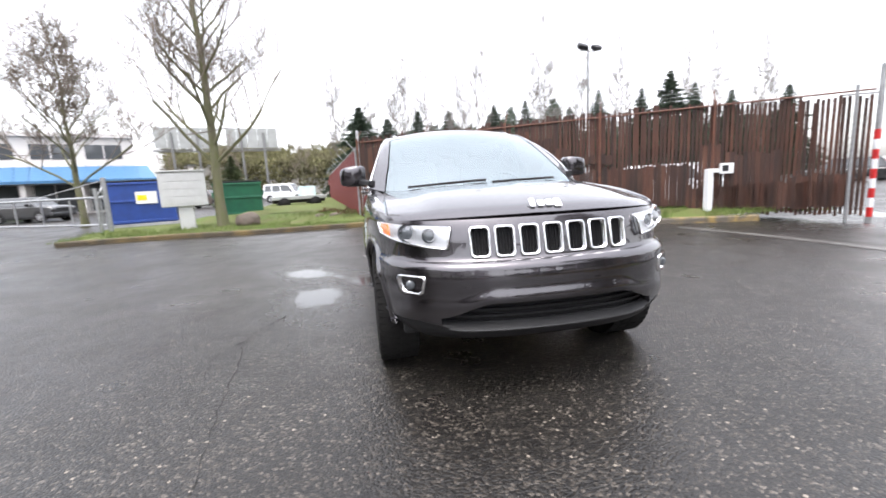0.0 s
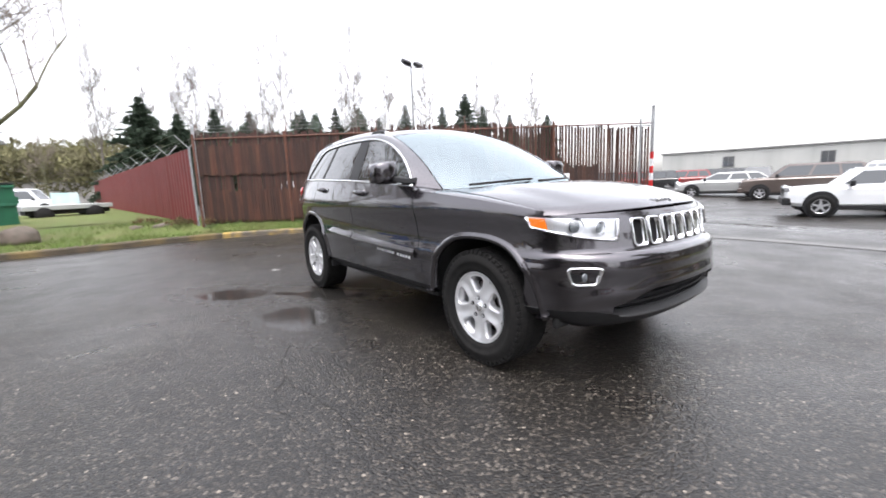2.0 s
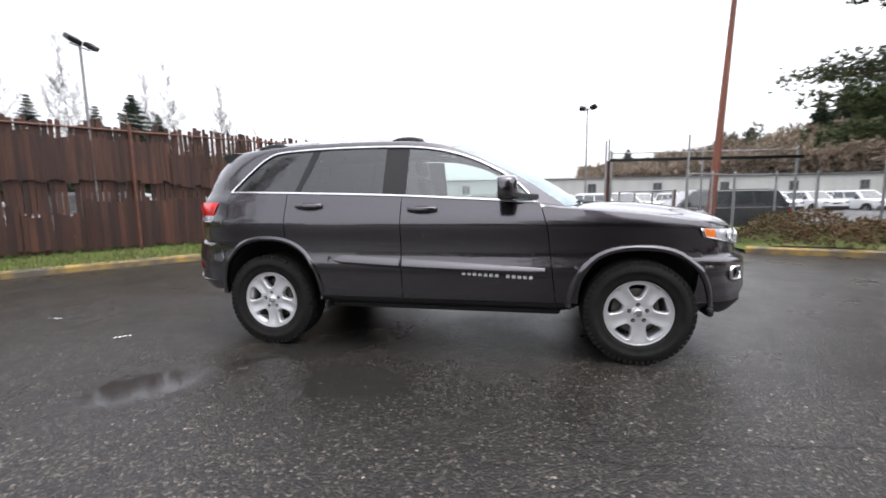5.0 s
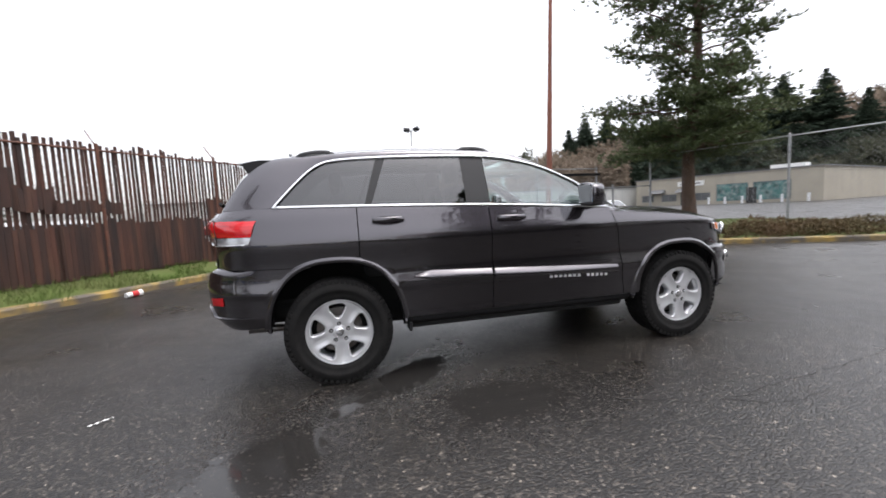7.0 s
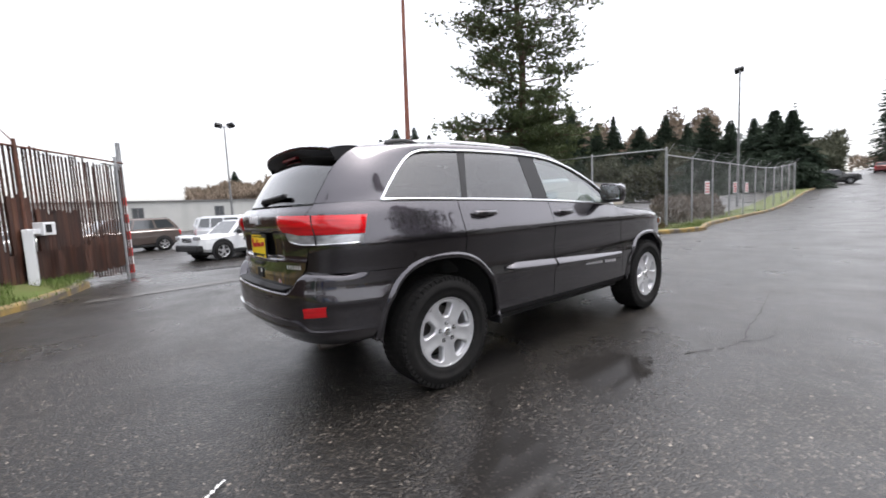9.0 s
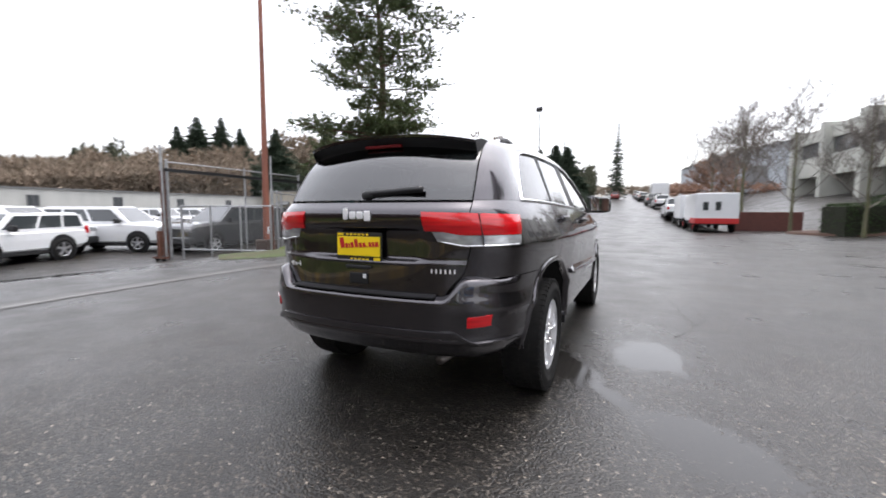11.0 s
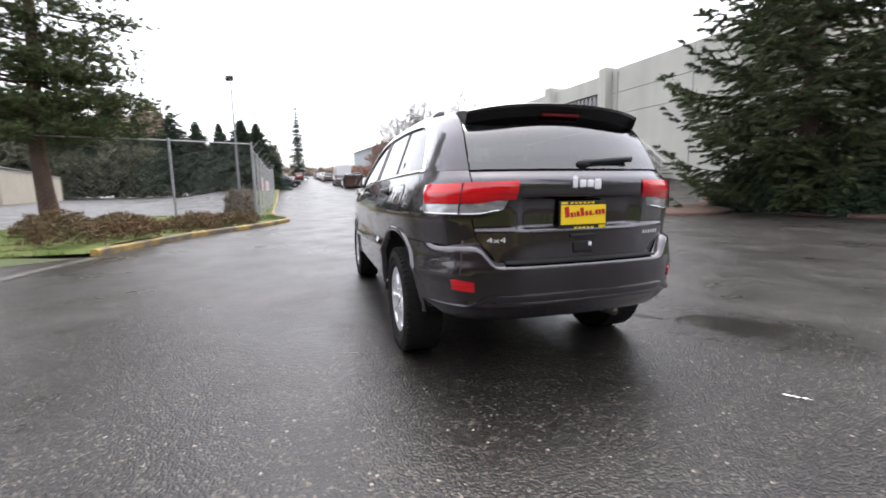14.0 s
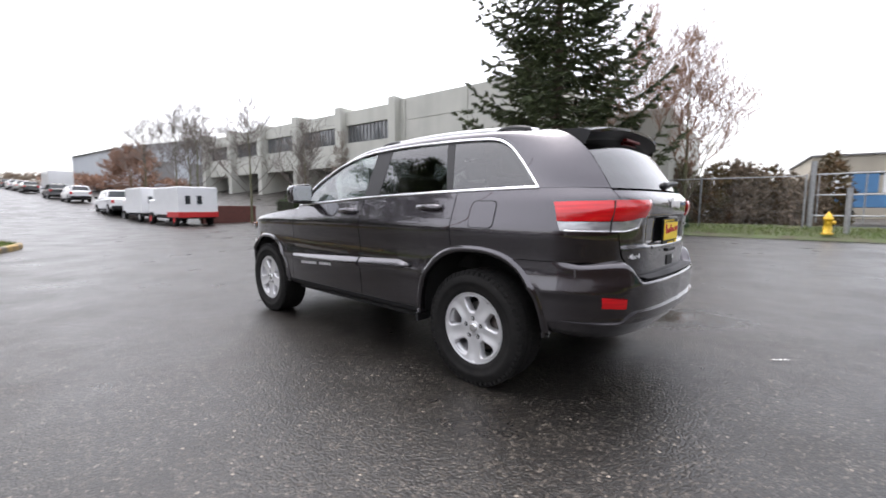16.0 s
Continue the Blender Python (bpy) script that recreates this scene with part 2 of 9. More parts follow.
def wet_asphalt():
    """Dark aggregate with pale chips, damp gloss in drifts, and shallow puddles where the yard is hollow."""
    m = bpy.data.materials.new("wet_asphalt")
    m.use_nodes = True
    nt, ln = m.node_tree.nodes, m.node_tree.links
    b = nt["Principled BSDF"]
    co = nt.new("ShaderNodeTexCoord").outputs["Object"]

    def noise_at(scale, detail=4, rough=0.5):
        n = nt.new("ShaderNodeTexNoise")
        n.inputs["Scale"].default_value, n.inputs["Detail"].default_value, n.inputs["Roughness"].default_value = scale, detail, rough
        ln.new(co, n.inputs["Vector"])
        return n

    def math2(op, a, c, clamp=False):
        n = nt.new("ShaderNodeMath")
        n.operation, n.use_clamp = op, clamp
        for k, v in enumerate((a, c)):
            if isinstance(v, (int, float)):
                n.inputs[k].default_value = v
            else:
                ln.new(v, n.inputs[k])
        return n.outputs[0]

    def ranged(v, a, c, d=0.0, e=1.0):
        n = nt.new("ShaderNodeMapRange")
        for k, q in zip(("From Min", "From Max", "To Min", "To Max"), (a, c, d, e)):
            n.inputs[k].default_value = q
        ln.new(v, n.inputs["Value"])
        return n.outputs[0]

    chips = nt.new("ShaderNodeTexVoronoi")
    chips.inputs["Scale"].default_value = 75
    ln.new(co, chips.inputs["Vector"])
    chips2 = nt.new("ShaderNodeTexVoronoi")
    chips2.inputs["Scale"].default_value = 34
    ln.new(co, chips2.inputs["Vector"])
    sep = nt.new("ShaderNodeSeparateColor")
    ln.new(chips.outputs["Color"], sep.inputs[0])
    sep2 = nt.new("ShaderNodeSeparateColor")
    ln.new(chips2.outputs["Color"], sep2.inputs[0])
    ramp = nt.new("ShaderNodeValToRGB")
    ramp.color_ramp.elements[0].color, ramp.color_ramp.elements[0].position = (0.009, 0.0083, 0.008, 1), 0.0
    ramp.color_ramp.elements[1].color, ramp.color_ramp.elements[1].position = (0.105, 0.092, 0.078, 1), 1.0
    for p, c in ((0.55, (0.0145, 0.0133, 0.012, 1)), (0.80, (0.026, 0.023, 0.0195, 1)), (0.93, (0.056, 0.048, 0.040, 1))):
        e = ramp.color_ramp.elements.new(p)
        e.color = c
    ln.new(sep.outputs[0], ramp.inputs[0])
    chip_big = math2("GREATER_THAN", sep2.outputs[0], 0.972)
    chip_core = math2("MULTIPLY", chip_big, math2("LESS_THAN", chips2.outputs["Distance"], 0.30))
    lightchip = nt.new("ShaderNodeMix")
    lightchip.data_type = "RGBA"
    ln.new(chip_core, lightchip.inputs[0])
    ln.new(ramp.outputs[0], lightchip.inputs[6])
    lightchip.inputs[7].default_value = (0.21, 0.182, 0.15, 1)
    broad = noise_at(0.35, 5, 0.6)
    patchy = nt.new("ShaderNodeHueSaturation")
    ln.new(lightchip.outputs[2], patchy.inputs["Color"])
    ln.new(ranged(broad.outputs["Fac"], 0.3, 0.7, 0.72, 1.25), patchy.inputs["Value"])

    # puddles: ellipses with ragged rims (centre x, y, half lengths, turn)
    rag = math2("ADD", math2("MULTIPLY", math2("SUBTRACT", noise_at(2.6, 6, 0.68).outputs["Fac"], 0.5), 1.7), math2("ADD", math2("MULTIPLY", math2("SUBTRACT", noise_at(14, 4, 0.6).outputs["Fac"], 0.5), 1.0), math2("MULTIPLY", math2("SUBTRACT", noise_at(55, 3, 0.6).outputs["Fac"], 0.5), 1.1)))
    field = None
    for px, py, a, c, turn in ((-1.56, 0.45, 0.40, 0.27, 96), (-1.83, 1.86, 0.40, 0.24, 128), (-1.30, 1.38, 0.22, 0.06, 132), (-0.93, 0.95, 0.42, 0.18, 128),
                               (8.6, 0.4, 1.6, 0.35, 70), (9.4, 3.2, 1.5, 0.5, 20), (13.0, 5.0, 2.2, 0.5, 80)):
        mp = nt.new("ShaderNodeMapping")
        mp.vector_type = "TEXTURE"
        mp.inputs["Location"].default_value = (px, py, 0)
        mp.inputs["Rotation"].default_value = (0, 0, radians(turn))
        mp.inputs["Scale"].default_value = (a, c, 50.0)
        ln.new(co, mp.inputs[0])
        le = nt.new("ShaderNodeVectorMath")
        le.operation = "LENGTH"
        ln.new(mp.outputs[0], le.inputs[0])
        field = le.outputs["Value"] if field is None else math2("MINIMUM", field, le.outputs["Value"])
    water = ranged(math2("ADD", field, rag), 1.12, 0.85)
    damp = ranged(math2("ADD", field, math2("MULTIPLY", rag, 1.3)), 3.0, 0.8)
    sheen = noise_at(0.9, 6, 0.62)
    dry_rough = ranged(sheen.outputs["Fac"], 0.35, 0.65, 0.26, 0.46)
    wet_rough = nt.new("ShaderNodeMix")
    ln.new(damp, wet_rough.inputs[0])
    ln.new(dry_rough, wet_rough.inputs[2])
    wet_rough.inputs[3].default_value = 0.20
    rough = nt.new("ShaderNodeMix")
    ln.new(water, rough.inputs[0])
    ln.new(wet_rough.outputs[0], rough.inputs[2])
    rough.inputs[3].default_value = 0.09
    ln.new(rough.outputs[0], b.inputs["Roughness"])
    dark = nt.new("ShaderNodeMix")
    dark.data_type = "RGBA"
    ln.new(math2("MULTIPLY", math2("MAXIMUM", water, math2("MULTIPLY", damp, 0.7)), 0.8), dark.inputs[0])
    ln.new(patchy.outputs[0], dark.inputs[6])
    dark.inputs[7].default_value = (0.02, 0.019, 0.018, 1)
    ln.new(dark.outputs[2], b.inputs["Base Color"])
    bump = nt.new("ShaderNodeBump")
    bump.inputs["Distance"].default_value = 0.006
    ln.new(ranged(water, 0, 1, BUMP_ASPHALT, 0.0), bump.inputs["Strength"])
    hgt = math2("ADD", math2("MULTIPLY", chips.outputs["Distance"], -1.0), math2("MULTIPLY", noise_at(9, 4).outputs["Fac"], 1.2))
    ln.new(hgt, bump.inputs["Height"])
    ln.new(bump.outputs[0], b.inputs["Normal"])
    b.inputs["Specular IOR Level"].default_value = 0.40
    return m


BUMP_ASPHALT = 0.50
M_ASPHALT = wet_asphalt()
ground = from_data("ground", gv, gf, M_ASPHALT, label="wet dark grey asphalt yard and street with puddles", category="ground", kind="structure", smooth=True)

# ---- the grey sport utility vehicle ----
M_PAINT = mat("dark_grey_metallic_paint", (0.054, 0.048, 0.055), 0.26, 0.92, dark=(0.043, 0.038, 0.044), scale=400, amount=0.4, coat=1.0, coat_ior=1.75)
M_TRIM = mat("satin_dark_grey_moulding", (0.030, 0.029, 0.030), 0.45, dark=(0.024, 0.023, 0.024), scale=60, bump=0.05, coat=0.15)
M_CHROME = mat("chrome", (0.82, 0.82, 0.83), 0.12, 1.0)
M_ALLOY = mat("silver_alloy", (0.74, 0.74, 0.75), 0.34, 0.6, dark=(0.64, 0.64, 0.65), scale=9, amount=0.3, coat=0.4)
M_DARKIN = mat("black_interior", (0.02, 0.02, 0.021), 0.75, dark=(0.03, 0.03, 0.03), scale=30)
M_SEAT = mat("charcoal_cloth", (0.035, 0.034, 0.034), 0.85, dark=(0.025, 0.025, 0.025), scale=80, bump=0.2)
M_GLASSF = glass("clear_green_window_glass", (0.82, 0.92, 0.90), 0.12)
M_GLASSW = glass("pale_green_windscreen_glass", (0.78, 0.92, 0.92), 0.28, sheen=(0.86, 0.97, 1.0))
M_GLASSR = glass("privacy_window_glass", (0.12, 0.125, 0.13), 0.09)
M_GLASSB = glass("privacy_rear_glass", (0.13, 0.135, 0.14), 0.12)
M_LENS = glass("clear_lamp_lens", (0.93, 0.94, 0.95))
# level darker and brighter bands in the red imitate reflections inside the lens
M_REDLENS = mat("red_lamp_plastic", (0.72, 0.008, 0.012), 0.14, coat=1.0, spec=0.4, dark=(0.36, 0.003, 0.006), scale=9, amount=0.5, stretch=(0.5, 0.5, 7))
M_DARKRED = mat("dark_red_lamp_plastic", (0.16, 0.004, 0.006), 0.45, spec=0.2, dark=(0.10, 0.003, 0.004), scale=20)
M_CLEARLENS = mat("frosted_clear_lamp_plastic", (0.52, 0.53, 0.54), 0.15, 0.4, coat=1.0, dark=(0.22, 0.22, 0.23), scale=14, amount=0.5, stretch=(1, 1, 3))
M_REFLECTOR = mat("lamp_reflector", (0.58, 0.59, 0.61), 0.3, 0.65)
# chrome emblems: the sky's reflection is put into a pale, barely metallic base
M_EMBLEM = mat("pale_emblem_sky_tone", (0.86, 0.86, 0.87), 0.3, 0.25, coat=0.6)
M_AMBER = mat("amber_lamp_plastic", (0.85, 0.20, 0.012), 0.2, coat=1.0)
M_UNDER = mat("underbody_black", (0.012, 0.012, 0.012), 0.8, bump=0.2, bump_scale=30)
M_YELLOW = mat("yellow_plate", (0.85, 0.60, 0.01), 0.4)
M_REDINK = mat("red_ink", (0.45, 0.01, 0.015), 0.5)
M_BRAKE = mat("brake_steel", (0.22, 0.21, 0.20), 0.4, 0.8, dark=(0.10, 0.08, 0.07), scale=10)


def spline(pts, n=20):
    """Points along a smooth curve through the given ones."""
    p = [Vector(q) for q in pts]
    p = [p[0] * 2 - p[1]] + p + [p[-1] * 2 - p[-2]]
    out = []
    for i in range(1, len(p) - 2):
        for k in range(n):
            t = k / n
            a, b, c, d = p[i - 1], p[i], p[i + 1], p[i + 2]
            out.append(0.5 * ((2 * b) + (c - a) * t + (2 * a - 5 * b + 4 * c - d) * t * t + (3 * b - a - 3 * c + d) * t ** 3))
    return out + [p[-2]]


def table(*rows):
    xs, ys = [r[0] for r in rows], [r[1] for r in rows]
    return lambda v: float(np.interp(v, xs, ys))


def smooth_table(*rows):
    pts = spline([(*r, 0.0) for r in rows], 12)
    xs, ys = [q.x for q in pts], [q.y for q in pts]
    return lambda v: float(np.interp(v, xs, ys))


# Plan outlines of the two ends: half width against the distance behind the end.
FRONT = spline([(0, 0, 0), (.25, .012, 0), (.45, .05, 0), (.62, .115, 0), (.76, .21, 0), (.85, .33, 0), (.905, .50, 0), (.94, .75, 0), (.962, 1.1, 0), (.972, 1.6, 0)])
REAR = spline([(0, 0, 0), (.3, .012, 0), (.5, .04, 0), (.65, .09, 0), (.76, .17, 0), (.84, .29, 0), (.89, .45, 0), (.928, .7, 0), (.955, 1.05, 0), (.972, 1.6, 0)])


def run_of(curve):
    s = [0.0]
    for a, b in zip(curve, curve[1:]):
        s.append(s[-1] + (b - a).length)
    return np.array(s), np.array([p.x for p in curve]), np.array([p.y for p in curve])


ENDS = {"front": run_of(FRONT), "rear": run_of(REAR)}
NOSE = smooth_table((.20, -2.18), (.32, -2.29), (.42, -2.335), (.52, -2.345), (.60, -2.36), (.70, -2.360), (.75, -2.348), (.778, -2.325), (.80, -2.295), (.90, -2.275), (.98, -2.25), (1.04, -2.20), (1.12, -2.08))
TAIL = smooth_table((.30, 2.28), (.45, 2.36), (.60, 2.37), (.76, 2.365), (.94, 2.365), (1.08, 2.37), (1.16, 2.385), (1.22, 2.385), (1.27, 2.345), (1.35, 2.275), (1.5, 2.14), (1.6, 2.04), (1.68, 1.95))
BUMPER = smooth_table((.36, 2.28), (.42, 2.36), (.50, 2.405), (.535, 2.43), (.56, 2.425), (.66, 2.435), (.74, 2.44), (.775, 2.435), (.86, 2.42), (.92, 2.38))
WIDTH = smooth_table((.25, .945), (.36, .955), (.46, .975), (.58, .985), (.655, .992), (.69, 1.006), (.73, .998), (.79, .986), (.88, .986), (.95, .996), (1.00, 1.004), (1.04, 1.004), (1.08, .993), (1.15, .965), (1.22, .938), (1.30, .905), (1.45, .838), (1.60, .77), (1.70, .715))
BELT = smooth_table((-1.2, 1.155), (-.72, 1.186), (-.2, 1.216), (.284, 1.243), (.8, 1.263), (1.2, 1.276), (1.851, 1.291), (2.4, 1.29))


def side_x(y, z):
    """Half width of the body at a place along it and a height."""
    w = .972
    if y > TAIL(z) - 1.6:
        s, xs, ds = ENDS["rear"]
        w = float(np.interp(TAIL(z) - y, ds, xs))
    if y < NOSE(z) + 1.6:
        s, xs, ds = ENDS["front"]
        w = min(w, float(np.interp(y - NOSE(z), ds, xs)))
    return w * WIDTH(z)


def at_end(end, s, z, off=0.0, prof=None):
    """A place on the front or rear face: s metres round from the middle, at height z, off metres proud."""
    ss, xs, ds = ENDS[end]
    x, d = float(np.interp(abs(s), ss, xs)), float(np.interp(abs(s), ss, ds))
    x2, d2 = float(np.interp(abs(s) + .01, ss, xs)), float(np.interp(abs(s) + .01, ss, ds))
    tx, td = x2 - x, d2 - d
    l = math.hypot(tx, td) or 1
    nx, nd = td / l, -tx / l
    wf = lerp(1.0, WIDTH(z), smoothstep(.2, .9, x))
    x, d = x * wf + nx * off, d + nd * off
    sg = -1 if s < 0 else 1
    y = (NOSE(z) + d) if end == "front" else ((prof or TAIL)(z) - d)
    return Vector((sg * x, y, z))


def run_x(end, x):
    ss, xs, ds = ENDS[end]
    return float(np.interp(x, xs, ss))


def run_d(end, d):
    ss, xs, ds = ENDS[end]
    return float(np.interp(d, ds, ss))


MID = Vector((0, 0, .75))


def patch(name, fn, nu, nv, material, parent, label="", lip=.014, us=None, vs=None, skip=None, out=None, plain=None):
    """A curved sheet over fn(u, v), u and v from 0 to 1, with its rim turned in by lip, but where plain(place) holds; skip(u, v) leaves holes."""
    us = us or [i / nu for i in range(nu + 1)]
    vs = vs or [j / nv for j in range(nv + 1)]
    bm = bmesh.new()
    g = [[bm.verts.new(fn(u, v)) for u in us] for v in vs]
    for j in range(len(vs) - 1):
        for i in range(len(us) - 1):
            if skip and skip((us[i] + us[i + 1]) / 2, (vs[j] + vs[j + 1]) / 2):
                continue
            bm.faces.new((g[j][i], g[j][i + 1], g[j + 1][i + 1], g[j + 1][i]))
    bmesh.ops.remove_doubles(bm, verts=bm.verts, dist=1e-5)
    bm.normal_update()
    lean = sum((f.normal.dot(f.calc_center_median() - (out or MID)) for f in bm.faces), 0.0)
    if lean < 0:
        bmesh.ops.reverse_faces(bm, faces=bm.faces)
        bm.normal_update()
    if lip:
        rim = [e for e in bm.edges if e.is_boundary and not (plain and all(plain(v.co) for v in e.verts))]
        for e in rim:
            e.smooth = False
        norm = {v: v.normal.copy() for e in rim for v in e.verts}
        old = {tuple(round(c, 5) for c in v.co): n for v, n in norm.items()}
        ext = bmesh.ops.extrude_edge_only(bm, edges=rim)["geom"]
        for v in (q for q in ext if isinstance(q, bmesh.types.BMVert)):
            v.co -= old.get(tuple(round(c, 5) for c in v.co), Vector()) * lip
    bm.faces.ensure_lookup_table()
    return part(name, bm, material, parent, label, smooth=True)


def strip(bm, path, w, h, normal_at):
    """A raised band along a path: w wide, h proud."""
    rows = []
    for i, p in enumerate(path):
        a, b = path[max(i - 1, 0)], path[min(i + 1, len(path) - 1)]
        t = (b - a).normalized()
        n = normal_at(p).normalized()
        c = t.cross(n).normalized()
        rows.append([bm.verts.new(p + c * w * k + n * q) for k, q in ((-.5, -.004), (-.42, h * .8), (-.2, h), (.2, h), (.42, h * .8), (.5, -.004))])
    for a, b in zip(rows, rows[1:]):
        for k in range(5):
            bm.faces.new((a[k], a[k + 1], b[k + 1], b[k]))
    for r in (rows[0], rows[-1]):
        bm.faces.new(r)
    bmesh.ops.recalc_face_normals(bm, faces=bm.faces)
    return bm


def lathe(bm, prof, n=48, axis_x=True):
    """Turns (radius, along) pairs round the x axis."""
    rings = []
    for r, a in prof:
        rings.append([bm.verts.new((a, r * math.cos(2 * math.pi * k / n), r * math.sin(2 * math.pi * k / n))) for k in range(n)])
    for p, q in zip(rings, rings[1:]):
        for k in range(n):
            bm.faces.new((p[k], p[(k + 1) % n], q[(k + 1) % n], q[k]))
    bmesh.ops.recalc_face_normals(bm, faces=bm.faces)
    return bm


car = empty("sport_utility_vehicle", 0, 0, 0, label="dark grey metallic four-door sport utility vehicle, wet, parked on asphalt", category="car")
WHEEL_Z = .383


def arch(y, c, grow=0.0, top=.0):
    """Height of the wheel opening's edge at y, or None outside it."""
    a, h = .475 + grow, top + grow - WHEEL_Z
    k = abs(y - c) / a
    return None if k >= 1 else WHEEL_Z + h * (1 - k ** 2.5) ** (1 / 2.2)


TOPF, TOPR = .845, .895


def low_edge(y, base):
    z = base
    for c, tp in ((-1.4575, TOPF), (1.4575, TOPR)):
        q = arch(y, c, .0, tp)
        if q:
            z = max(z, q)
    return z


def columns(y0, y1, n, cuts=()):
    ys = {y0, y1}
    ys |= {y0 + (y1 - y0) * i / n for i in range(n + 1)}
    for c in (-1.4575, 1.4575):
        for e in (-.475, .475):
            for k in range(12):
                v = c + e * (1 - .12 * (k / 12) ** 2 - 1e-4)
                if y0 < v < y1:
                    ys.add(v)
    return sorted(ys)


def side_panel(name, y0, y1, base, top, s, label="", n=24, nv=26, bow=None, mtl=None):
    ys = columns(y0, y1, n)

    def fn(u, v):
        y = y0 + u * (y1 - y0)
        lo, hi = low_edge(y, base(y) if callable(base) else base), top(y)
        z = lerp(lo, max(hi, lo + .01), v)
        yy = y + (bow(z) if bow else 0) * (1 - u if abs(y0 + .815) < .1 else u if abs(y1 + .82) < .1 else 0)
        return Vector((s * side_x(yy, z), yy, z))
    return patch(name, fn, 0, nv, mtl or M_PAINT, car, label, us=[(y - y0) / (y1 - y0) for y in ys])


fender_top = smooth_table((-2.05, 1.0), (-1.85, 1.035), (-1.5, 1.085), (-1.1, 1.125), (-.80, 1.15), (-.7, 1.16))
SEAM = .868


def gate_half(z):
    return run_x("rear", float(np.interp(z, [.70, .80, .90, 1.0, 1.28], [.50, .545, .63, .645, .69])))


def at_waist(p):
    """The joint of the quarter panel and the rear pillar, which runs on without a gap."""
    return p.z > 1.28 and p.y > 1.84


gap_bow = table((.41, -.065), (.97, 0), (1.2, .06))
for s in (-1, 1):
    doors = []
    d = side_panel("front_door", -.815, .285, .445, lambda y: BELT(y) - .002, s, "front door with a chrome belt strip", bow=gap_bow)
    doors.append(d)
    d2 = side_panel("rear_door", .292, 1.278, .445, lambda y: BELT(y) - .002, s, "rear door with a chrome belt strip")
    doors.append(d2)

    def quarter(u, v, s=s):
        """From the door gap back round the corner to the tailgate gap, above the bumper's seam."""
        if u <= .55:
            y = lerp(1.285, 1.90, u / .55)
            lo, hi = max(low_edge(y, .60), SEAM if y > 1.62 else 0), BELT(y) - .002
            z = lerp(lo, hi, v)
            return Vector((s * side_x(y, z), y, z))
        t = (u - .55) / .45
        z = lerp(SEAM, lerp(BELT(1.9) - .002, 1.288, t), v)
        return at_end("rear", s * lerp(run_d("rear", TAIL(z) - 1.90), gate_half(z) + .007, t), z)
    qy = [(y - 1.285) / .615 * .55 for y in columns(1.285, 1.90, 22)] + [.55 + .45 * k / 20 for k in range(1, 21)]
    patch("quarter_panel", quarter, 0, 26, M_PAINT, car, us=qy, plain=at_waist)

    side_panel("front_fender", -1.93, -.822, .445, lambda y: fender_top(y), s, bow=gap_bow)
    # lower sill
    patch("sill_cladding", lambda u, v: Vector((s * (side_x(lerp(-.96, .99, u), .44) - .012 - .05 * (1 - v) ** 2), lerp(-.96, .99, u), lerp(.378, .438, v))), 20, 6, M_BLACKP, car, "black lower sill cladding")
    # wheel-arch mouldings
    for c, tp in ((-1.4575, TOPF), (1.4575, TOPR)):
        def rim_pt(u, v, c=c, tp=tp):
            ang = lerp(math.pi * 1.02, -.02 * math.pi, u)
            k = math.cos(ang)
            gr = -.012 + .050 * v
            a = .475 + gr
            yy = c + a * math.copysign(abs(k) ** .9, k)
            zz = max(arch(yy, c, gr, tp) or 0, 0)
            if zz < .36:
                zz = .36
            base_z = .40 if c < 0 else .44
            zz = max(zz, base_z)
            x = side_x(yy, max(zz, .42)) + (.019 * math.sin(math.pi * min(v * 1.15, 1)) ** .7 * (smoothstep(.36, .62, zz) if c > 0 and yy > c else 1) if v > 0 else -.03)
            return Vector((s * x, yy, zz))
        patch("wheel_arch_moulding", rim_pt, 44, 6, M_PAINT, car, "body-coloured wheel-arch moulding", lip=.03, vs=[0, .06, .2, .45, .7, .9, 1])
        bm = bmesh.new()
        rings = []
        for xx in (0, .55):
            ring = []
            for k in range(25):
                t = math.pi * (1 - k / 24)
                y, z = c + .485 * math.cos(t), WHEEL_Z + .03 + (tp - WHEEL_Z - .02) * math.sin(t)
                ring.append(bm.verts.new((s * (xx or side_x(y, z) - .012), y, z)))
            rings.append(ring)
        for k in range(24):
            bm.faces.new((rings[0][k], rings[0][k + 1], rings[1][k + 1], rings[1][k]))
        bm.faces.new(rings[1])
        part("wheel_well", bm, M_UNDER, car, "black wheel-well liner", smooth=True)

    # strake: a raised bright-catching ledge low on the doors
    for pa, y0, y1 in ((doors[0], -.80, .275), (doors[1], .30, .90)):
        def led(u, v, y0=y0, y1=y1):
            y = lerp(y0, y1, u)
            zc = lerp(.672, .752, (y + .82) / 1.70)
            half = .036 * min(1, max(.05, (.90 - y) / .12))
            z = zc - half + 2 * half * v
            return Vector((s * (side_x(y, z) + .002 + .022 * math.sin(math.pi * v ** .60)), y, z))
        patch("door_strake", led, 24, 6, M_PAINT, pa, lip=.02)
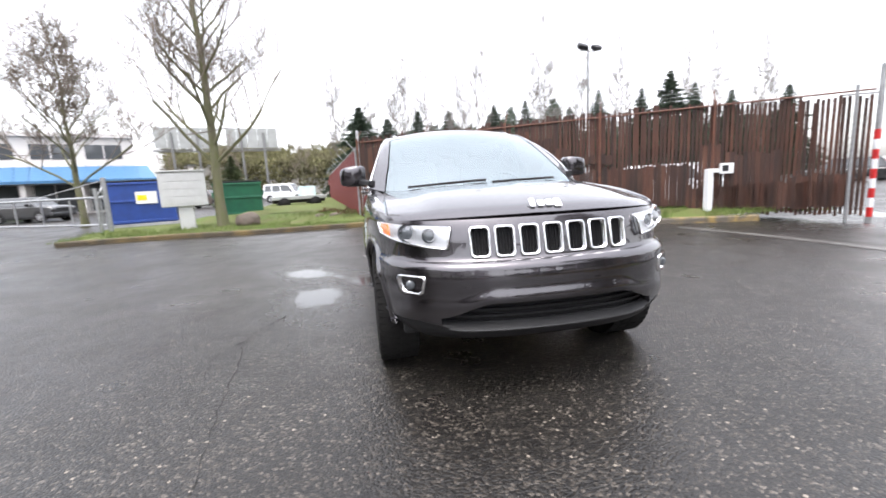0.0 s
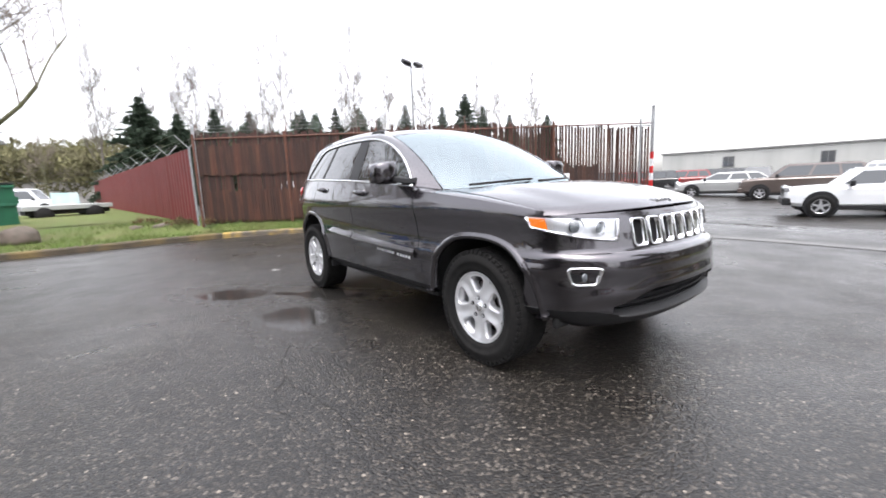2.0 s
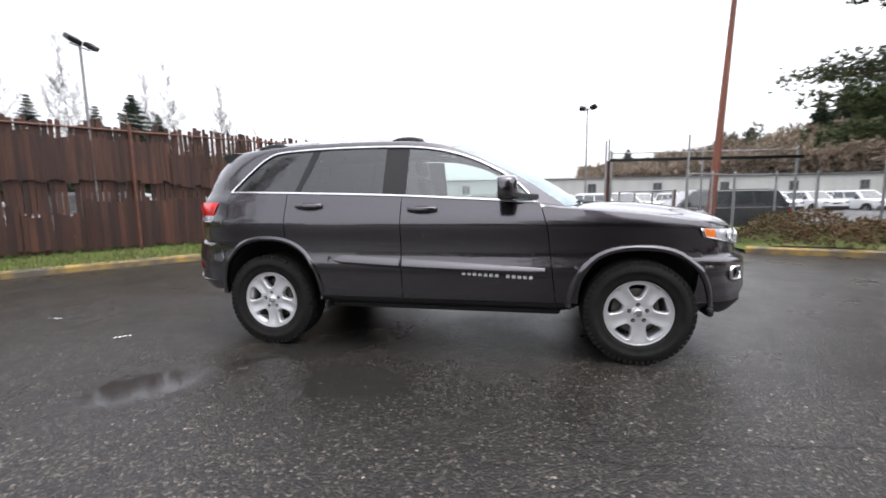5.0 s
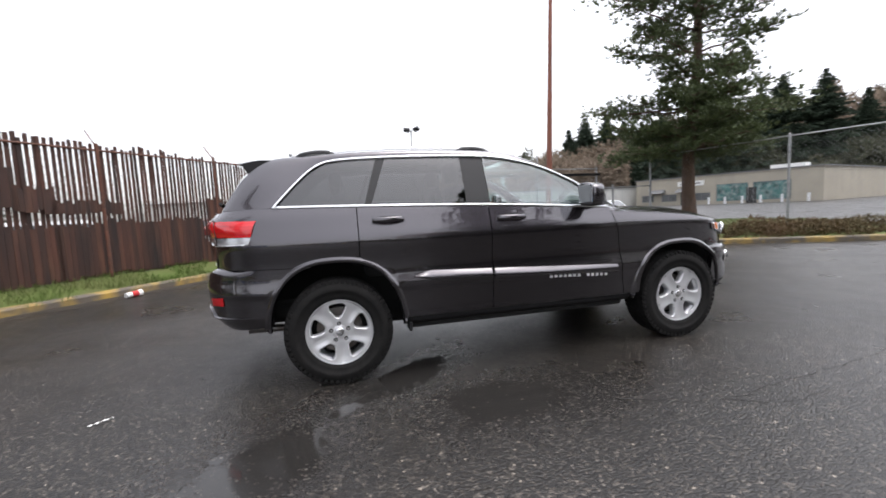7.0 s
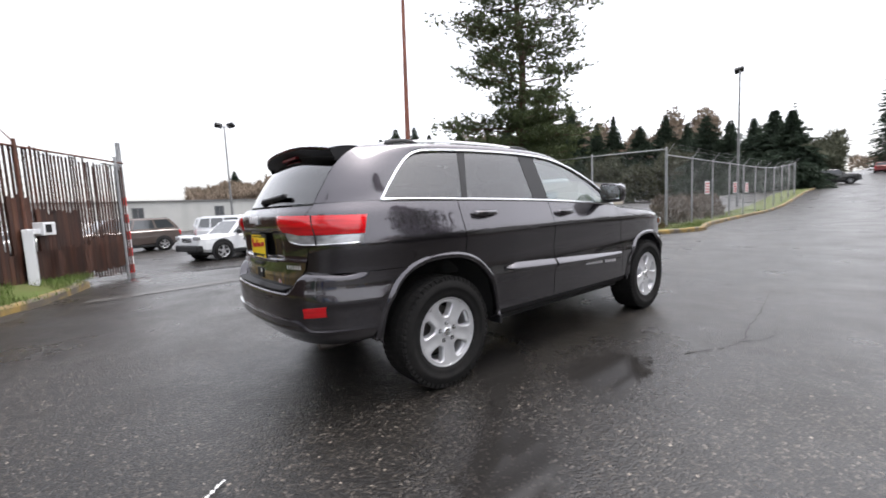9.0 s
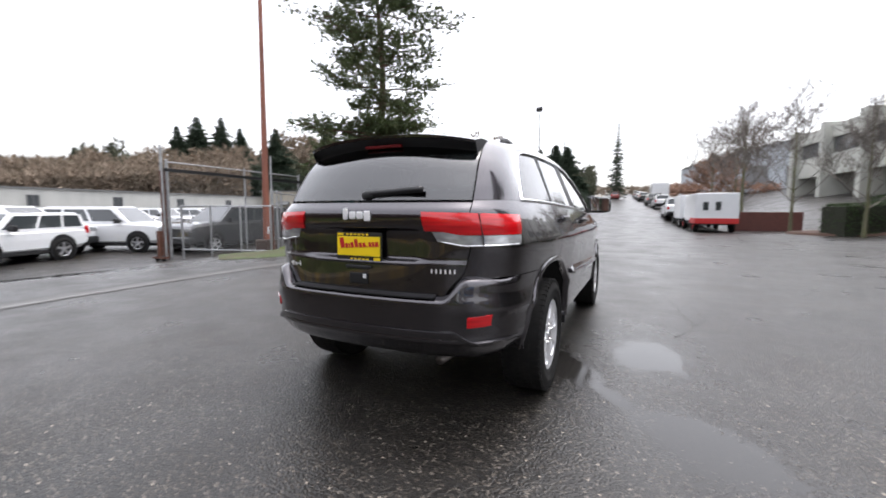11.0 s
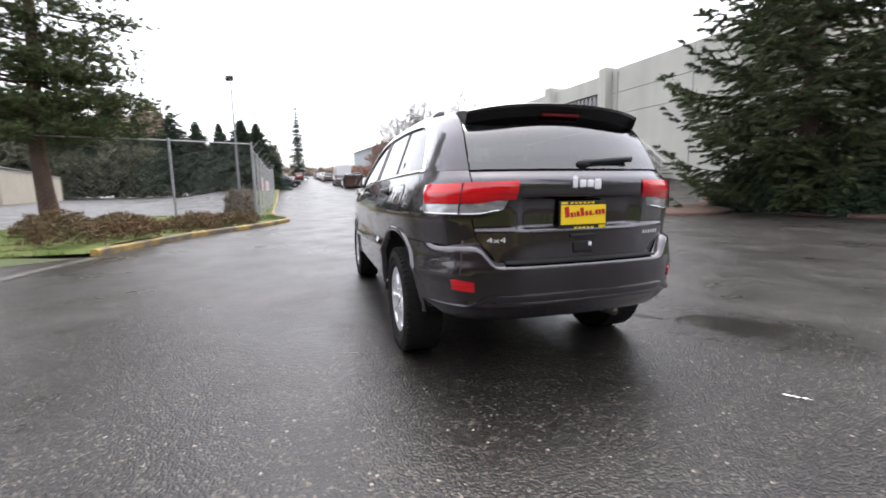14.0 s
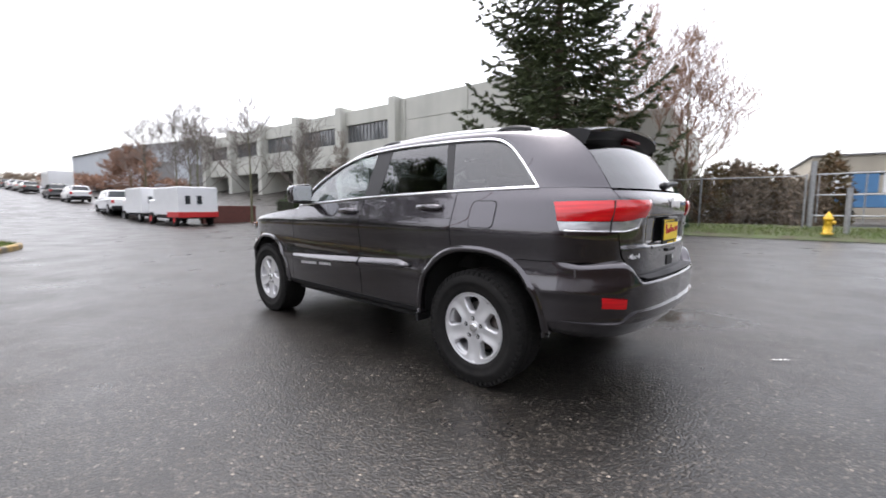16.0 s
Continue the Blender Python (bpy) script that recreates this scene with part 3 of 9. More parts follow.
    # handles
    for pa, yc, zc in ((doors[0], .115, 1.137), (doors[1], 1.065, 1.168)):
        cup = patch("handle_cup", lambda u, v: Vector((s * (side_x(yc, zc) + .003 - .0 * u), yc - .055 + .11 * u, zc - .028 + .056 * v)) + Vector((s * .004 * math.sin(math.pi * u) * math.sin(math.pi * v), 0, 0)), 8, 6, M_DARKIN, pa, lip=.004)
        bm = bmesh.new()
        pth = [Vector((s * (side_x(yc, zc) + .012 + .026 * math.sin(math.pi * k / 10)), yc - .115 + .23 * k / 10, zc + .006)) for k in range(11)]
        strip(bm, pth, .036, .012, lambda p: Vector((s, 0, .15)))
        part("door_handle", bm, M_PAINT, pa, "body-coloured pull handle", smooth=True)
    # name letters: plain bars on the door
    for k in range(13):
        if k == 5:
            continue
        y = (-.70 + k * .0415) if s < 0 else (-.165 - k * .0415)
        z = lerp(.630, .656, (y + .70) / .54)
        bm = bmesh.new()
        box(bm, s * side_x(y, z) - .003, s * side_x(y, z) + .005, y - .014, y + .014, z - .0115, z + .0115, .003)
        part("badge_bar", bm, M_EMBLEM, doors[0], "chrome letter bar")

# fuel flap on the driver's side


def flap(name, grow, off, material, parent, label=""):
    """A round-cornered panel that lies on the flank."""
    bm = bmesh.new()
    rows = []
    for k in (1.0, .8, .4):
        ring = []
        for qy_, qz, a0 in ((1, 1, 0), (-1, 1, 90), (-1, -1, 180), (1, -1, 270)):
            for j in range(6):
                a = radians(a0 + j * 18)
                y = 1.52 + k * (qy_ * (.058 + grow) + .032 * math.cos(a))
                z = 1.130 + k * (qz * (.050 + grow) + .032 * math.sin(a))
                ring.append(bm.verts.new((side_x(y, z) + off, y, z)))
        rows.append(ring)
    for a, b in zip(rows, rows[1:]):
        for j in range(24):
            bm.faces.new((a[j], a[(j + 1) % 24], b[(j + 1) % 24], b[j]))
    bm.faces.new(rows[-1])
    bmesh.ops.recalc_face_normals(bm, faces=bm.faces)
    return part(name, bm, material, parent, label, smooth=True)


fuel = flap("fuel_door", 0, .0045, M_PAINT, car)
flap("fuel_door_gap", .005, .002, M_UNDER, fuel, "dark gap round the flap")

# ---- glasshouse ----
DLO = spline([(-.735, 1.184, 0), (-.665, 1.262, 0), (-.585, 1.338, 0), (-.44, 1.435, 0), (-.19, 1.548, 0), (.10, 1.618, 0), (.42, 1.642, 0), (.85, 1.648, 0), (1.25, 1.640, 0), (1.46, 1.622, 0), (1.57, 1.575, 0), (1.67, 1.49, 0), (1.78, 1.375, 0), (1.855, 1.291, 0)], 8)
EDGE = spline([(.80, -.955, 1.15), (.775, -.80, 1.258), (.745, -.655, 1.353), (.72, -.48, 1.452), (.685, -.20, 1.585), (.655, .08, 1.668), (.645, .42, 1.695), (.64, .85, 1.702), (.63, 1.25, 1.695), (.615, 1.62, 1.675), (.605, 1.88, 1.645), (.622, 2.045, 1.535), (.640, 2.155, 1.39), (.648, 2.219, 1.287)], 8)
NG = len(DLO) - 1


def dlo_pt(i, s, off=0.0):
    p = DLO[i]
    return Vector((s * (side_x(p.x, p.y) + off), p.x, p.y))


def edge_pt(i, s):
    return Vector((s * EDGE[i].x, EDGE[i].y, EDGE[i].z))


def dlo_top(y):
    return float(np.interp(y, [p.x for p in DLO], [p.y for p in DLO]))


for s in (-1, 1):
    def upper(u, v):
        i = round(u * NG)
        a, b = dlo_pt(i, s), edge_pt(i, s)
        p = a.lerp(b, v)
        bulge = .02 * math.sin(math.pi * v) * smoothstep(.2, .4, u) * smoothstep(NG, NG - 14, i)
        turn = smoothstep(NG - 30, NG, i)
        if turn:
            # the pillar's foot takes up the round corner of the quarter panel
            c0, c1, cv = [quarter(.51 + .49 * k, 1, s) for k in (0, 1, v)]
            p += (cv - c0.lerp(c1, v)) * turn
        n = (b - a).cross(edge_pt(min(i + 1, NG), s) - edge_pt(max(i - 1, 0), s)).normalized()
        if n.x * s < 0:
            n = -n
        return p + n * bulge
    patch("roof_side_frame", upper, NG, 12, M_PAINT, car, lip=.02, plain=lambda p: p.z < 1.296 and p.y > 1.84)
    # windows: front, rear, quarter, with black pillars between
    def pane(y0, y1, top0=0.0, name="window", mtl=None, lean0=0.0, lean1=0.0, inset=.012, lip=.004, label=""):
        def fn(u, v):
            lo, hi = BELT(lerp(y0, y1, u)) + .012, dlo_top(lerp(y0 + lean0, y1 + lean1, u)) - .012
            y = lerp(y0 + lean0 * v, y1 + lean1 * v, u)
            z = lerp(lo, max(dlo_top(y) - .014, lo + .002), v)
            return Vector((s * (side_x(y, z) - inset), y, z))
        ob = patch(name, fn, 20, 10, mtl, car, label, lip=lip)
        ob.visible_shadow = False
        return ob
    pane(-.715, .268, mtl=M_GLASSF, name="front_side_window", label="clear front side window")
    pane(.445, 1.185, mtl=M_GLASSR, name="rear_side_window", lean1=-.12, label="dark tinted rear side window")
    pane(1.215, 1.848, mtl=M_GLASSR, name="quarter_window", lean0=-.12, label="dark tinted quarter window")
    pane(.262, .452, mtl=M_BLACKP, name="window_pillar", inset=.009, label="gloss black window pillar")
    pane(1.172, 1.222, mtl=M_BLACKP, name="window_pillar", lean0=-.13, lean1=-.11, inset=.009, label="gloss black window pillar")
    # chrome surround
    bm = bmesh.new()
    strip(bm, [dlo_pt(i, s, .001) for i in range(NG + 1)], .017, .006, lambda p: Vector((s, 0, .35)))
    part("window_surround", bm, M_CHROME, car, "bright window surround", smooth=True)
    bm = bmesh.new()
    strip(bm, [Vector((s * (side_x(y, BELT(y)) + .001), y, BELT(y) + .002)) for y in [lerp(-.74, 1.86, k / 60) for k in range(61)]], .020, .008, lambda p: Vector((s, 0, .25)))
    part("belt_strip", bm, M_CHROME, car, "bright belt strip", smooth=True)
    # mirror
    mirror = empty("door_mirror", 0, 0, 0)
    mirror.parent = car
    bm = bmesh.new()
    bmesh.ops.create_uvsphere(bm, u_segments=24, v_segments=14, radius=1)
    for v in bm.verts:
        c = v.co
        c.x, c.y, c.z = [math.copysign(abs(q) ** .48, q) for q in (c.x, c.y, c.z)]
        v.co = Vector((s * (1.045 + .112 * c.x), -.51 + .062 * c.y - (.03 if c.y < 0 else 0) * (1 - c.x * c.x), 1.295 + .082 * c.z - .012 * c.x))
        if v.co.y > -.472:
            v.co.y = -.472
    part("mirror_shell", bm, M_PAINT, mirror, "body-coloured mirror shell", smooth=True)
    bm = bmesh.new()
    box(bm, s * 1.045 - .092, s * 1.045 + .092, -.472, -.466, 1.228, 1.362, .002)
    part("mirror_glass", bm, mat("mirror_glass", (.8, .82, .83), .02, 1.0) if s < 0 else bpy.data.materials["mirror_glass"], mirror, "mirror glass")
    bm = bmesh.new()
    strip(bm, [Vector((s * (.885 + .10 * k / 6), -.735 + .20 * k / 6, 1.212 + .026 * (k / 6) ** 2)) for k in range(7)], .075, .034, lambda p: Vector((0, 0, 1)))
    box(bm, min(s * .95, s * 1.10), max(s * .95, s * 1.10), -.57, -.48, 1.204, 1.226, .008)
    part("mirror_arm", bm, M_BLACKP, mirror, "black mirror foot", smooth=False)
    # roof rails
    def roof_z(y):
        """Roof height under the rail."""
        ey, ex, ez = [p.y for p in EDGE], [p.x for p in EDGE], [p.z for p in EDGE]
        return float(np.interp(y, ey, ez)) + .05 * (1 - min(.60 / float(np.interp(y, ey, ex)), 1) ** 2.2)
    bm = bmesh.new()
    rp = [Vector((s * .60, lerp(.12, 1.72, k / 24), roof_z(lerp(.12, 1.72, k / 24)) - .008 + .020 * math.sin(math.pi * k / 24) ** .35)) for k in range(25)]
    strip(bm, rp, .036, .016, lambda p: Vector((s * .25, 0, 1)))
    rail = part("roof_rail", bm, M_ALLOY, car, "silver roof rail", smooth=True)
    for y in (.30, 1.55):
        bm = bmesh.new()
        strip(bm, [Vector((s * .60, y - .14 + .28 * k / 8, roof_z(y - .14 + .28 * k / 8) - .012 + .026 * math.sin(math.pi * k / 8) ** .5)) for k in range(9)], .056, .020, lambda p: Vector((s * .25, 0, 1)))
        part("rail_foot", bm, M_BLACKP, rail, "black rail foot", smooth=True)

# windscreen, roof, rear glass between the side edges
i_ws, i_rf, i_rb = 0, 8 * 4 + 4, 8 * 10


def span(i0, i1, bow_y, bow_z, w0=1.0):
    def fn(u, v):
        f = i0 + v * (i1 - i0)
        a, b = int(math.floor(f)), min(int(math.floor(f)) + 1, NG)
        p = EDGE[a].lerp(EDGE[b], f - math.floor(f))
        k = 2 * u - 1
        e = 1 - abs(k) ** 2.2
        return Vector((p.x * k * w0, p.y + (bow_y(v) if callable(bow_y) else bow_y) * e, p.z + (bow_z(v) if callable(bow_z) else bow_z) * e))
    return fn


ws = patch("windscreen", span(0, i_rf, lambda v: lerp(-.21, -.10, v), lambda v: lerp(.015, .045, v), .985), 24, 20, M_GLASSW, car, "pale green windscreen reflecting the sky", lip=.004)
ws.visible_shadow = False
patch("roof", span(i_rf, i_rb, lambda v: lerp(-.10, .09, v ** 2), lambda v: .045 + .012 * math.sin(math.pi * v), .997), 24, 30, M_PAINT, car, lip=.02)
rg = patch("rear_window", span(i_rb + 3, NG, lambda v: lerp(.10, .103, v), lambda v: lerp(.03, .0, v), .985), 20, 14, M_GLASSB, car, "dark tinted rear window", lip=.004)
rg.visible_shadow = False
# black cowl and wipers at the windscreen's foot
patch("cowl", lambda u, v: Vector(((2 * u - 1) * .80, -.955 - .21 * (1 - abs(2 * u - 1) ** 2.2) - .10 * v * (1 - .5 * abs(2 * u - 1)), 1.148 + .012 * (1 - abs(2 * u - 1) ** 2) - .012 * v)), 24, 4, M_BLACKP, car, "black plastic cowl", lip=.03)
for x0, x1 in ((-.62, -.02), (.02, .60)):
    bm = bmesh.new()
    wp = []
    for k in range(13):
        x = lerp(x0, x1, k / 12)
        e = 1 - abs(x / .80) ** 2.2
        wp.append(Vector((x, -.955 - .21 * e - .005 + .035 * k / 12, 1.168 + .015 * e + .018 * k / 12)))
    strip(bm, wp, .014, .012, lambda p: Vector((0, -.6, 1)))
    part("windscreen_wiper", bm, M_BLACKP, car, "black wiper blade", smooth=True)


# ---- hood and front ----
def hood(u, v):
    k = 2 * u - 1
    e = 1 - abs(k) ** 2.4
    yb = -.965 - .29 * (1 - abs(k) ** 2.2)
    xb = .805 * k
    zf = lerp(1.012, 1.035, e)
    sf = run_x("front", .845) * k
    pf = at_end("front", sf, 1.0, -.01)
    pf.z = zf
    a = Vector((xb, yb, 1.145 + .028 * e))
    p = a.lerp(pf, v)
    drop = v ** 2.2
    p.z = lerp(a.z, pf.z, drop * .75 + v * .25)
    p.z += .018 * smoothstep(.78, .60, abs(k)) * math.sin(math.pi * min(v * 1.05, 1)) ** .6
    tip = smoothstep(.93, 1.0, v)
    p.z -= .018 * tip * tip
    return p


patch("hood", hood, 48, 30, M_PAINT, car, "wide hood with a raised middle, beaded with rain", lip=.02)
for s in (-1, 1):
    ue = 0 if s < 0 else 1

    def fender_cap(u, v):
        """Closes the fender's top between its edge and the hood's side, back to the windscreen pillar's foot."""
        if u < .1:
            t = u / .1
            b = dlo_pt(0, s).lerp(edge_pt(0, s), t)
            y = lerp(-.735, -.86, t)
        else:
            b = hood(ue, (u - .1) / .9)
            y = max(min(b.y + lerp(.10, 0, smoothstep(.1, .3, u)), -.83), -1.93)
        z = fender_top(y)
        a = Vector((s * side_x(y, z), y, z)) if u > .001 else dlo_pt(0, s)
        p = a.lerp(b, v)
        p.z += .010 * math.sin(math.pi * v) - .006 * v
        return p
    patch("fender_top", fender_cap, 40, 6, M_PAINT, car, lip=.012)

NSLOT = 7

# upper fascia, with the seven openings cut out
slot_w, slot_gap = .098, .034
slots = [(-(NSLOT * slot_w + (NSLOT - 1) * slot_gap) / 2 + k * (slot_w + slot_gap)) for k in range(NSLOT)]
ss_breaks = sorted({-1.12, 1.12, -1.0, 1.0, -.9, .9, -.8, .8, -.7, .7, -.6, .6} | {a for k in slots for a in (k, k + slot_w * .5, k + slot_w)})
z_breaks = [.785, .80, .812, .88, .955, .985, 1.0]
patch("front_fascia", lambda u, v: at_end("front", lerp(-1.12, 1.12, u), lerp(.785, 1.0, v)), 0, 0, M_PAINT, car, lip=.03,
      us=[(a + 1.12) / 2.24 for a in ss_breaks], vs=[(z - .785) / .215 for z in z_breaks],
      skip=lambda u, v: any(k < lerp(-1.12, 1.12, u) < k + slot_w for k in slots) and .812 < lerp(.785, 1.0, v) < .955)
grille = empty("grille", 0, 0, 0)
grille.parent = car
for k in slots:
    zlo, zhi = .808, .960
    def loop(grow, off):
        pts = []
        cx, cz, hw, hh = k + slot_w / 2, (zlo + zhi) / 2, slot_w / 2 + grow, (zhi - zlo) / 2 + grow
        r = .02
        for qx, qz, a0 in ((1, 1, 0), (-1, 1, 90), (-1, -1, 180), (1, -1, 270)):
            for j in range(5):
                a = radians(a0 + j * 22.5)
                pts.append(at_end("front", cx + qx * (hw - r) + r * math.cos(a), cz + qz * (hh - r) + r * math.sin(a), off))
        return pts
    bm = bmesh.new()
    rows = [[bm.verts.new(p) for p in loop(g, o)] for g, o in ((.006, -.006), (.005, .009), (.001, .012), (-.005, .009), (-.008, -.03))]
    for a, b in zip(rows, rows[1:]):
        for j in range(20):
            bm.faces.new((a[j], a[(j + 1) % 20], b[(j + 1) % 20], b[j]))
    bmesh.ops.recalc_face_normals(bm, faces=bm.faces)
    part("slot_frame", bm, M_CHROME, grille, "chrome grille slot frame", smooth=True)
    bm = bmesh.new()
    for j in range(6):
        sx = k + slot_w * (j + .5) / 6
        strip(bm, [at_end("front", sx, z, -.03) for z in (.80, .84, .88, .92, .965)], .006, .014, lambda p: Vector((0, -1, 0)))
    part("slot_mesh", bm, M_BLACKP, grille, "black ribbed slot mesh")
patch("grille_backing", lambda u, v: at_end("front", lerp(-.52, .52, u), lerp(.795, .975, v), -.045), 20, 2, M_UNDER, grille, lip=0)
# emblem on the hood's lip: plain white shapes
def emblem(size, m):
    """Four round-cornered plain blocks in a row, the first and last a little taller."""
    bm = bmesh.new()
    for k, (w, h, dz) in enumerate(((.60, 1.25, .0), (.80, .86, -.14), (.80, .86, -.14), (.80, 1.15, -.20))):
        x = size * (-1.42 + .96 * k)
        box(bm, x - size * w / 2, x + size * w / 2, -size * (h / 2 - dz), size * (h / 2 + dz), -.004, .007, size * .16, m)
    return bm


bm = emblem(.050, Matrix.Translation(hood(.5, .935) + Vector((0, -.004, .012))) @ Matrix.Rotation(radians(42), 4, "X"))
part("hood_emblem", bm, M_EMBLEM, car, "chrome hood emblem")

# bumper cover with a wide lower intake under a raised brow
def bump_low(a):
    return lerp(.352, .405, smoothstep(.75, 1.10, a))


def mouth_low(a):
    """Lower edge of the painted cover: the intake's sill, then a crease along the flank."""
    return lerp(.432, .470, smoothstep(.50, .80, a))


def mouth_high(a):
    """Upper edge of the intake, which slopes down to its corners."""
    return max(lerp(.575, .488, smoothstep(.34, .66, a)), mouth_low(a) + .002)


S_MOUTH = .64
bs = sorted({round(-1.16 + 2.32 * k / 58, 4) for k in range(59)} | {-S_MOUTH, S_MOUTH})
BV = [0, .04, .08, .12, .16, .20, .24, .28] + [.28 + .72 * k / 24 for k in range(1, 25)]


def bumper_pt(u, v):
    sx = lerp(-1.16, 1.16, u)
    a = abs(sx)
    lo, hi = mouth_low(a), mouth_high(a)
    z = lerp(lo, hi, v / .28) if v < .28 else lerp(hi, .788, (v - .28) / .72)
    # a step under the face line, a hollow round each fog lamp, and the brow over the intake
    off = .007 * smoothstep(.73, .77, z)
    off -= .022 * math.exp(-((a - .86) / .13) ** 2 - ((z - .665) / .055) ** 2)
    brow = max(hi, lerp(.53, .478, smoothstep(.64, 1.0, a))) + .012
    off += .016 * smoothstep(brow + .075, brow, z) * smoothstep(1.12, .80, a)
    off -= .010 * smoothstep(brow - .006, brow - .05, z) * smoothstep(1.0, .8, a)
    return at_end("front", sx, z, off)


patch("front_bumper", bumper_pt, 0, 0, M_PAINT, car, "front bumper cover with a dark lower intake", us=[(b + 1.16) / 2.32 for b in bs], vs=BV, lip=.05,
      skip=lambda u, v: v < .28 and abs(lerp(-1.16, 1.16, u)) < S_MOUTH)
patch("lower_intake", lambda u, v: at_end("front", lerp(-.70, .70, u), lerp(.40, .60, v), -.075), 20, 4, M_UNDER, car, "black lower intake", lip=0)
for z in (.455, .49, .525):
    bm = bmesh.new()
    strip(bm, [at_end("front", lerp(-.62, .62, k / 24), z, -.055) for k in range(25)], .014, .02, lambda p: Vector((0, -1, 0)))
    part("intake_bar", bm, M_BLACKP, car, "black intake bar")
patch("lower_fascia", lambda u, v: at_end("front", lerp(-1.16, 1.16, u), lerp(bump_low(abs(lerp(-1.16, 1.16, u))), mouth_low(abs(lerp(-1.16, 1.16, u))) - .003, v), lerp(-.05, .006, v ** .6)), 58, 8, M_BLACKP, car, "black lower bumper section", lip=.05)
bm = bmesh.new()
strip(bm, [at_end("front", lerp(-.60, .60, k / 40), mouth_low(abs(lerp(-.60, .60, k / 40))) - .010, .002) for k in range(41)], .012, .006, lambda p: Vector((0, -1, .3)))
part("chin_strip", bm, M_TRIM, car, "thin bright strip below the intake", smooth=True)

for s in (-1, 1):
    lamp = empty("headlamp", 0, 0, 0)
    lamp.parent = car
    s0, s1 = run_x("front", .535), run_d("front", .40)

    def lamp_lo(t):
        return lerp(.853, .935, t ** 1.5)

    def lamp_hi(t):
        return lerp(.968, .992, t)

    def lens_pt(u, v, off):
        t = min(max(u + .06 * (1 - v) * (1 - u), 0), 1)
        return at_end("front", s * lerp(s0, s1, t), lerp(lamp_lo(t), lamp_hi(t), v), off)
    patch("lamp_housing", lambda u, v: lens_pt(u, v, .004 + .0 * u), 18, 8, M_REFLECTOR, lamp, "silvered lamp housing", lip=.01)
    patch("lamp_mask", lambda u, v: lens_pt(lerp(.02, .72, u), lerp(.02, .22, v), .009), 12, 3, M_ALLOY, lamp, "grey lamp mask", lip=.006)
    patch("turn_signal", lambda u, v: lens_pt(lerp(.80, .985, u), lerp(.08, .92, v), .012), 8, 6, M_AMBER, lamp, "amber turn signal", lip=.01)
    for t, r in ((.52, .046), (.25, .036)):
        c = at_end("front", s * lerp(s0, s1, t), lerp(lamp_lo(t), lamp_hi(t), .55), .002)
        n = (at_end("front", s * lerp(s0, s1, t), c.z, .1) - c).normalized()
        n = (n + Vector((0, -1.2, 0))).normalized()
        q = n.to_track_quat("Z", "Y").to_matrix().to_4x4()
        bm = bmesh.new()
        bmesh.ops.create_cone(bm, cap_ends=False, segments=24, radius1=r * .8, radius2=r * 1.08, depth=.022, matrix=Matrix.Translation(c + n * .012) @ q)
        part("lamp_ring", bm, M_CHROME, lamp, "chrome lamp ring", smooth=True)
        bm = bmesh.new()
        bmesh.ops.create_uvsphere(bm, u_segments=20, v_segments=10, radius=r * .8, matrix=Matrix.Translation(c + n * .006) @ q @ Matrix.Diagonal((1, 1, .45, 1)))
        part("projector", bm, mat("dark_projector_glass", (.10, .11, .12), .05, .2, coat=1) if t > .5 and s < 0 else bpy.data.materials["dark_projector_glass"], lamp, "round projector lens", smooth=True)
    bm = bmesh.new()
    pth = [lens_pt(u, 0, .016) for u in [k / 16 for k in range(17)]] + [lens_pt(1, v, .016) for v in (.5, 1)]
    strip(bm, pth, .012, .008, lambda p: Vector((s * .4, -1, 0)))
    part("lamp_trim", bm, M_CHROME, lamp, "chrome lamp edge", smooth=True)
    bm = bmesh.new()
    strip(bm, [lens_pt(0, v, .016) for v in (0, .25, .5, .75, 1)], .012, .008, lambda p: Vector((s * .1, -1, 0)))
    part("lamp_trim", bm, M_CHROME, lamp, "chrome lamp edge", smooth=True)
    cover = patch("lens", lambda u, v: lens_pt(u, v, .022 + .016 * math.sin(math.pi * min(max(u, .0), 1)) * math.sin(math.pi * v)), 18, 8, M_LENS, lamp, "clear lens", lip=.02)
    cover.visible_shadow = False
    # fog lamp
    fog = empty("fog_lamp", 0, 0, 0)
    fog.parent = car
    fs0 = run_d("front", .135)
    fz = .665

    def fog_loop(grow, off):
        pts = []
        for (a, b) in ((-.072, .034), (-.055, .048), (.06, .046), (.092, .044), (.098, .032), (.075, -.03), (.055, -.044), (-.04, -.044), (-.062, -.034), (-.072, 0)):
            pts.append(at_end("front", s * (run_x("front", .77) - a * (1 + grow)), fz + b * (1 + grow), off))
        return pts
    bm = bmesh.new()
    rows = [[bm.verts.new(p) for p in fog_loop(g, o)] for g, o in ((.16, -.012), (.13, .004), (.0, .006), (-.14, -.02))]
    nn = len(rows[0])
    for a, b in zip(rows, rows[1:]):
        for j in range(nn):
            bm.faces.new((a[j], a[(j + 1) % nn], b[(j + 1) % nn], b[j]))
    bmesh.ops.recalc_face_normals(bm, faces=bm.faces)
    part("fog_bezel", bm, M_CHROME, fog, "chrome fog-lamp bezel", smooth=True)
    bm = bmesh.new()
    bm.faces.new([bm.verts.new(p) for p in fog_loop(-.05, -.014)])
    part("fog_pocket", bm, M_BLACKP, fog, "black fog-lamp pocket")
    bm = bmesh.new()
    c = at_end("front", s * (run_x("front", .77) - .005), fz, -.004)
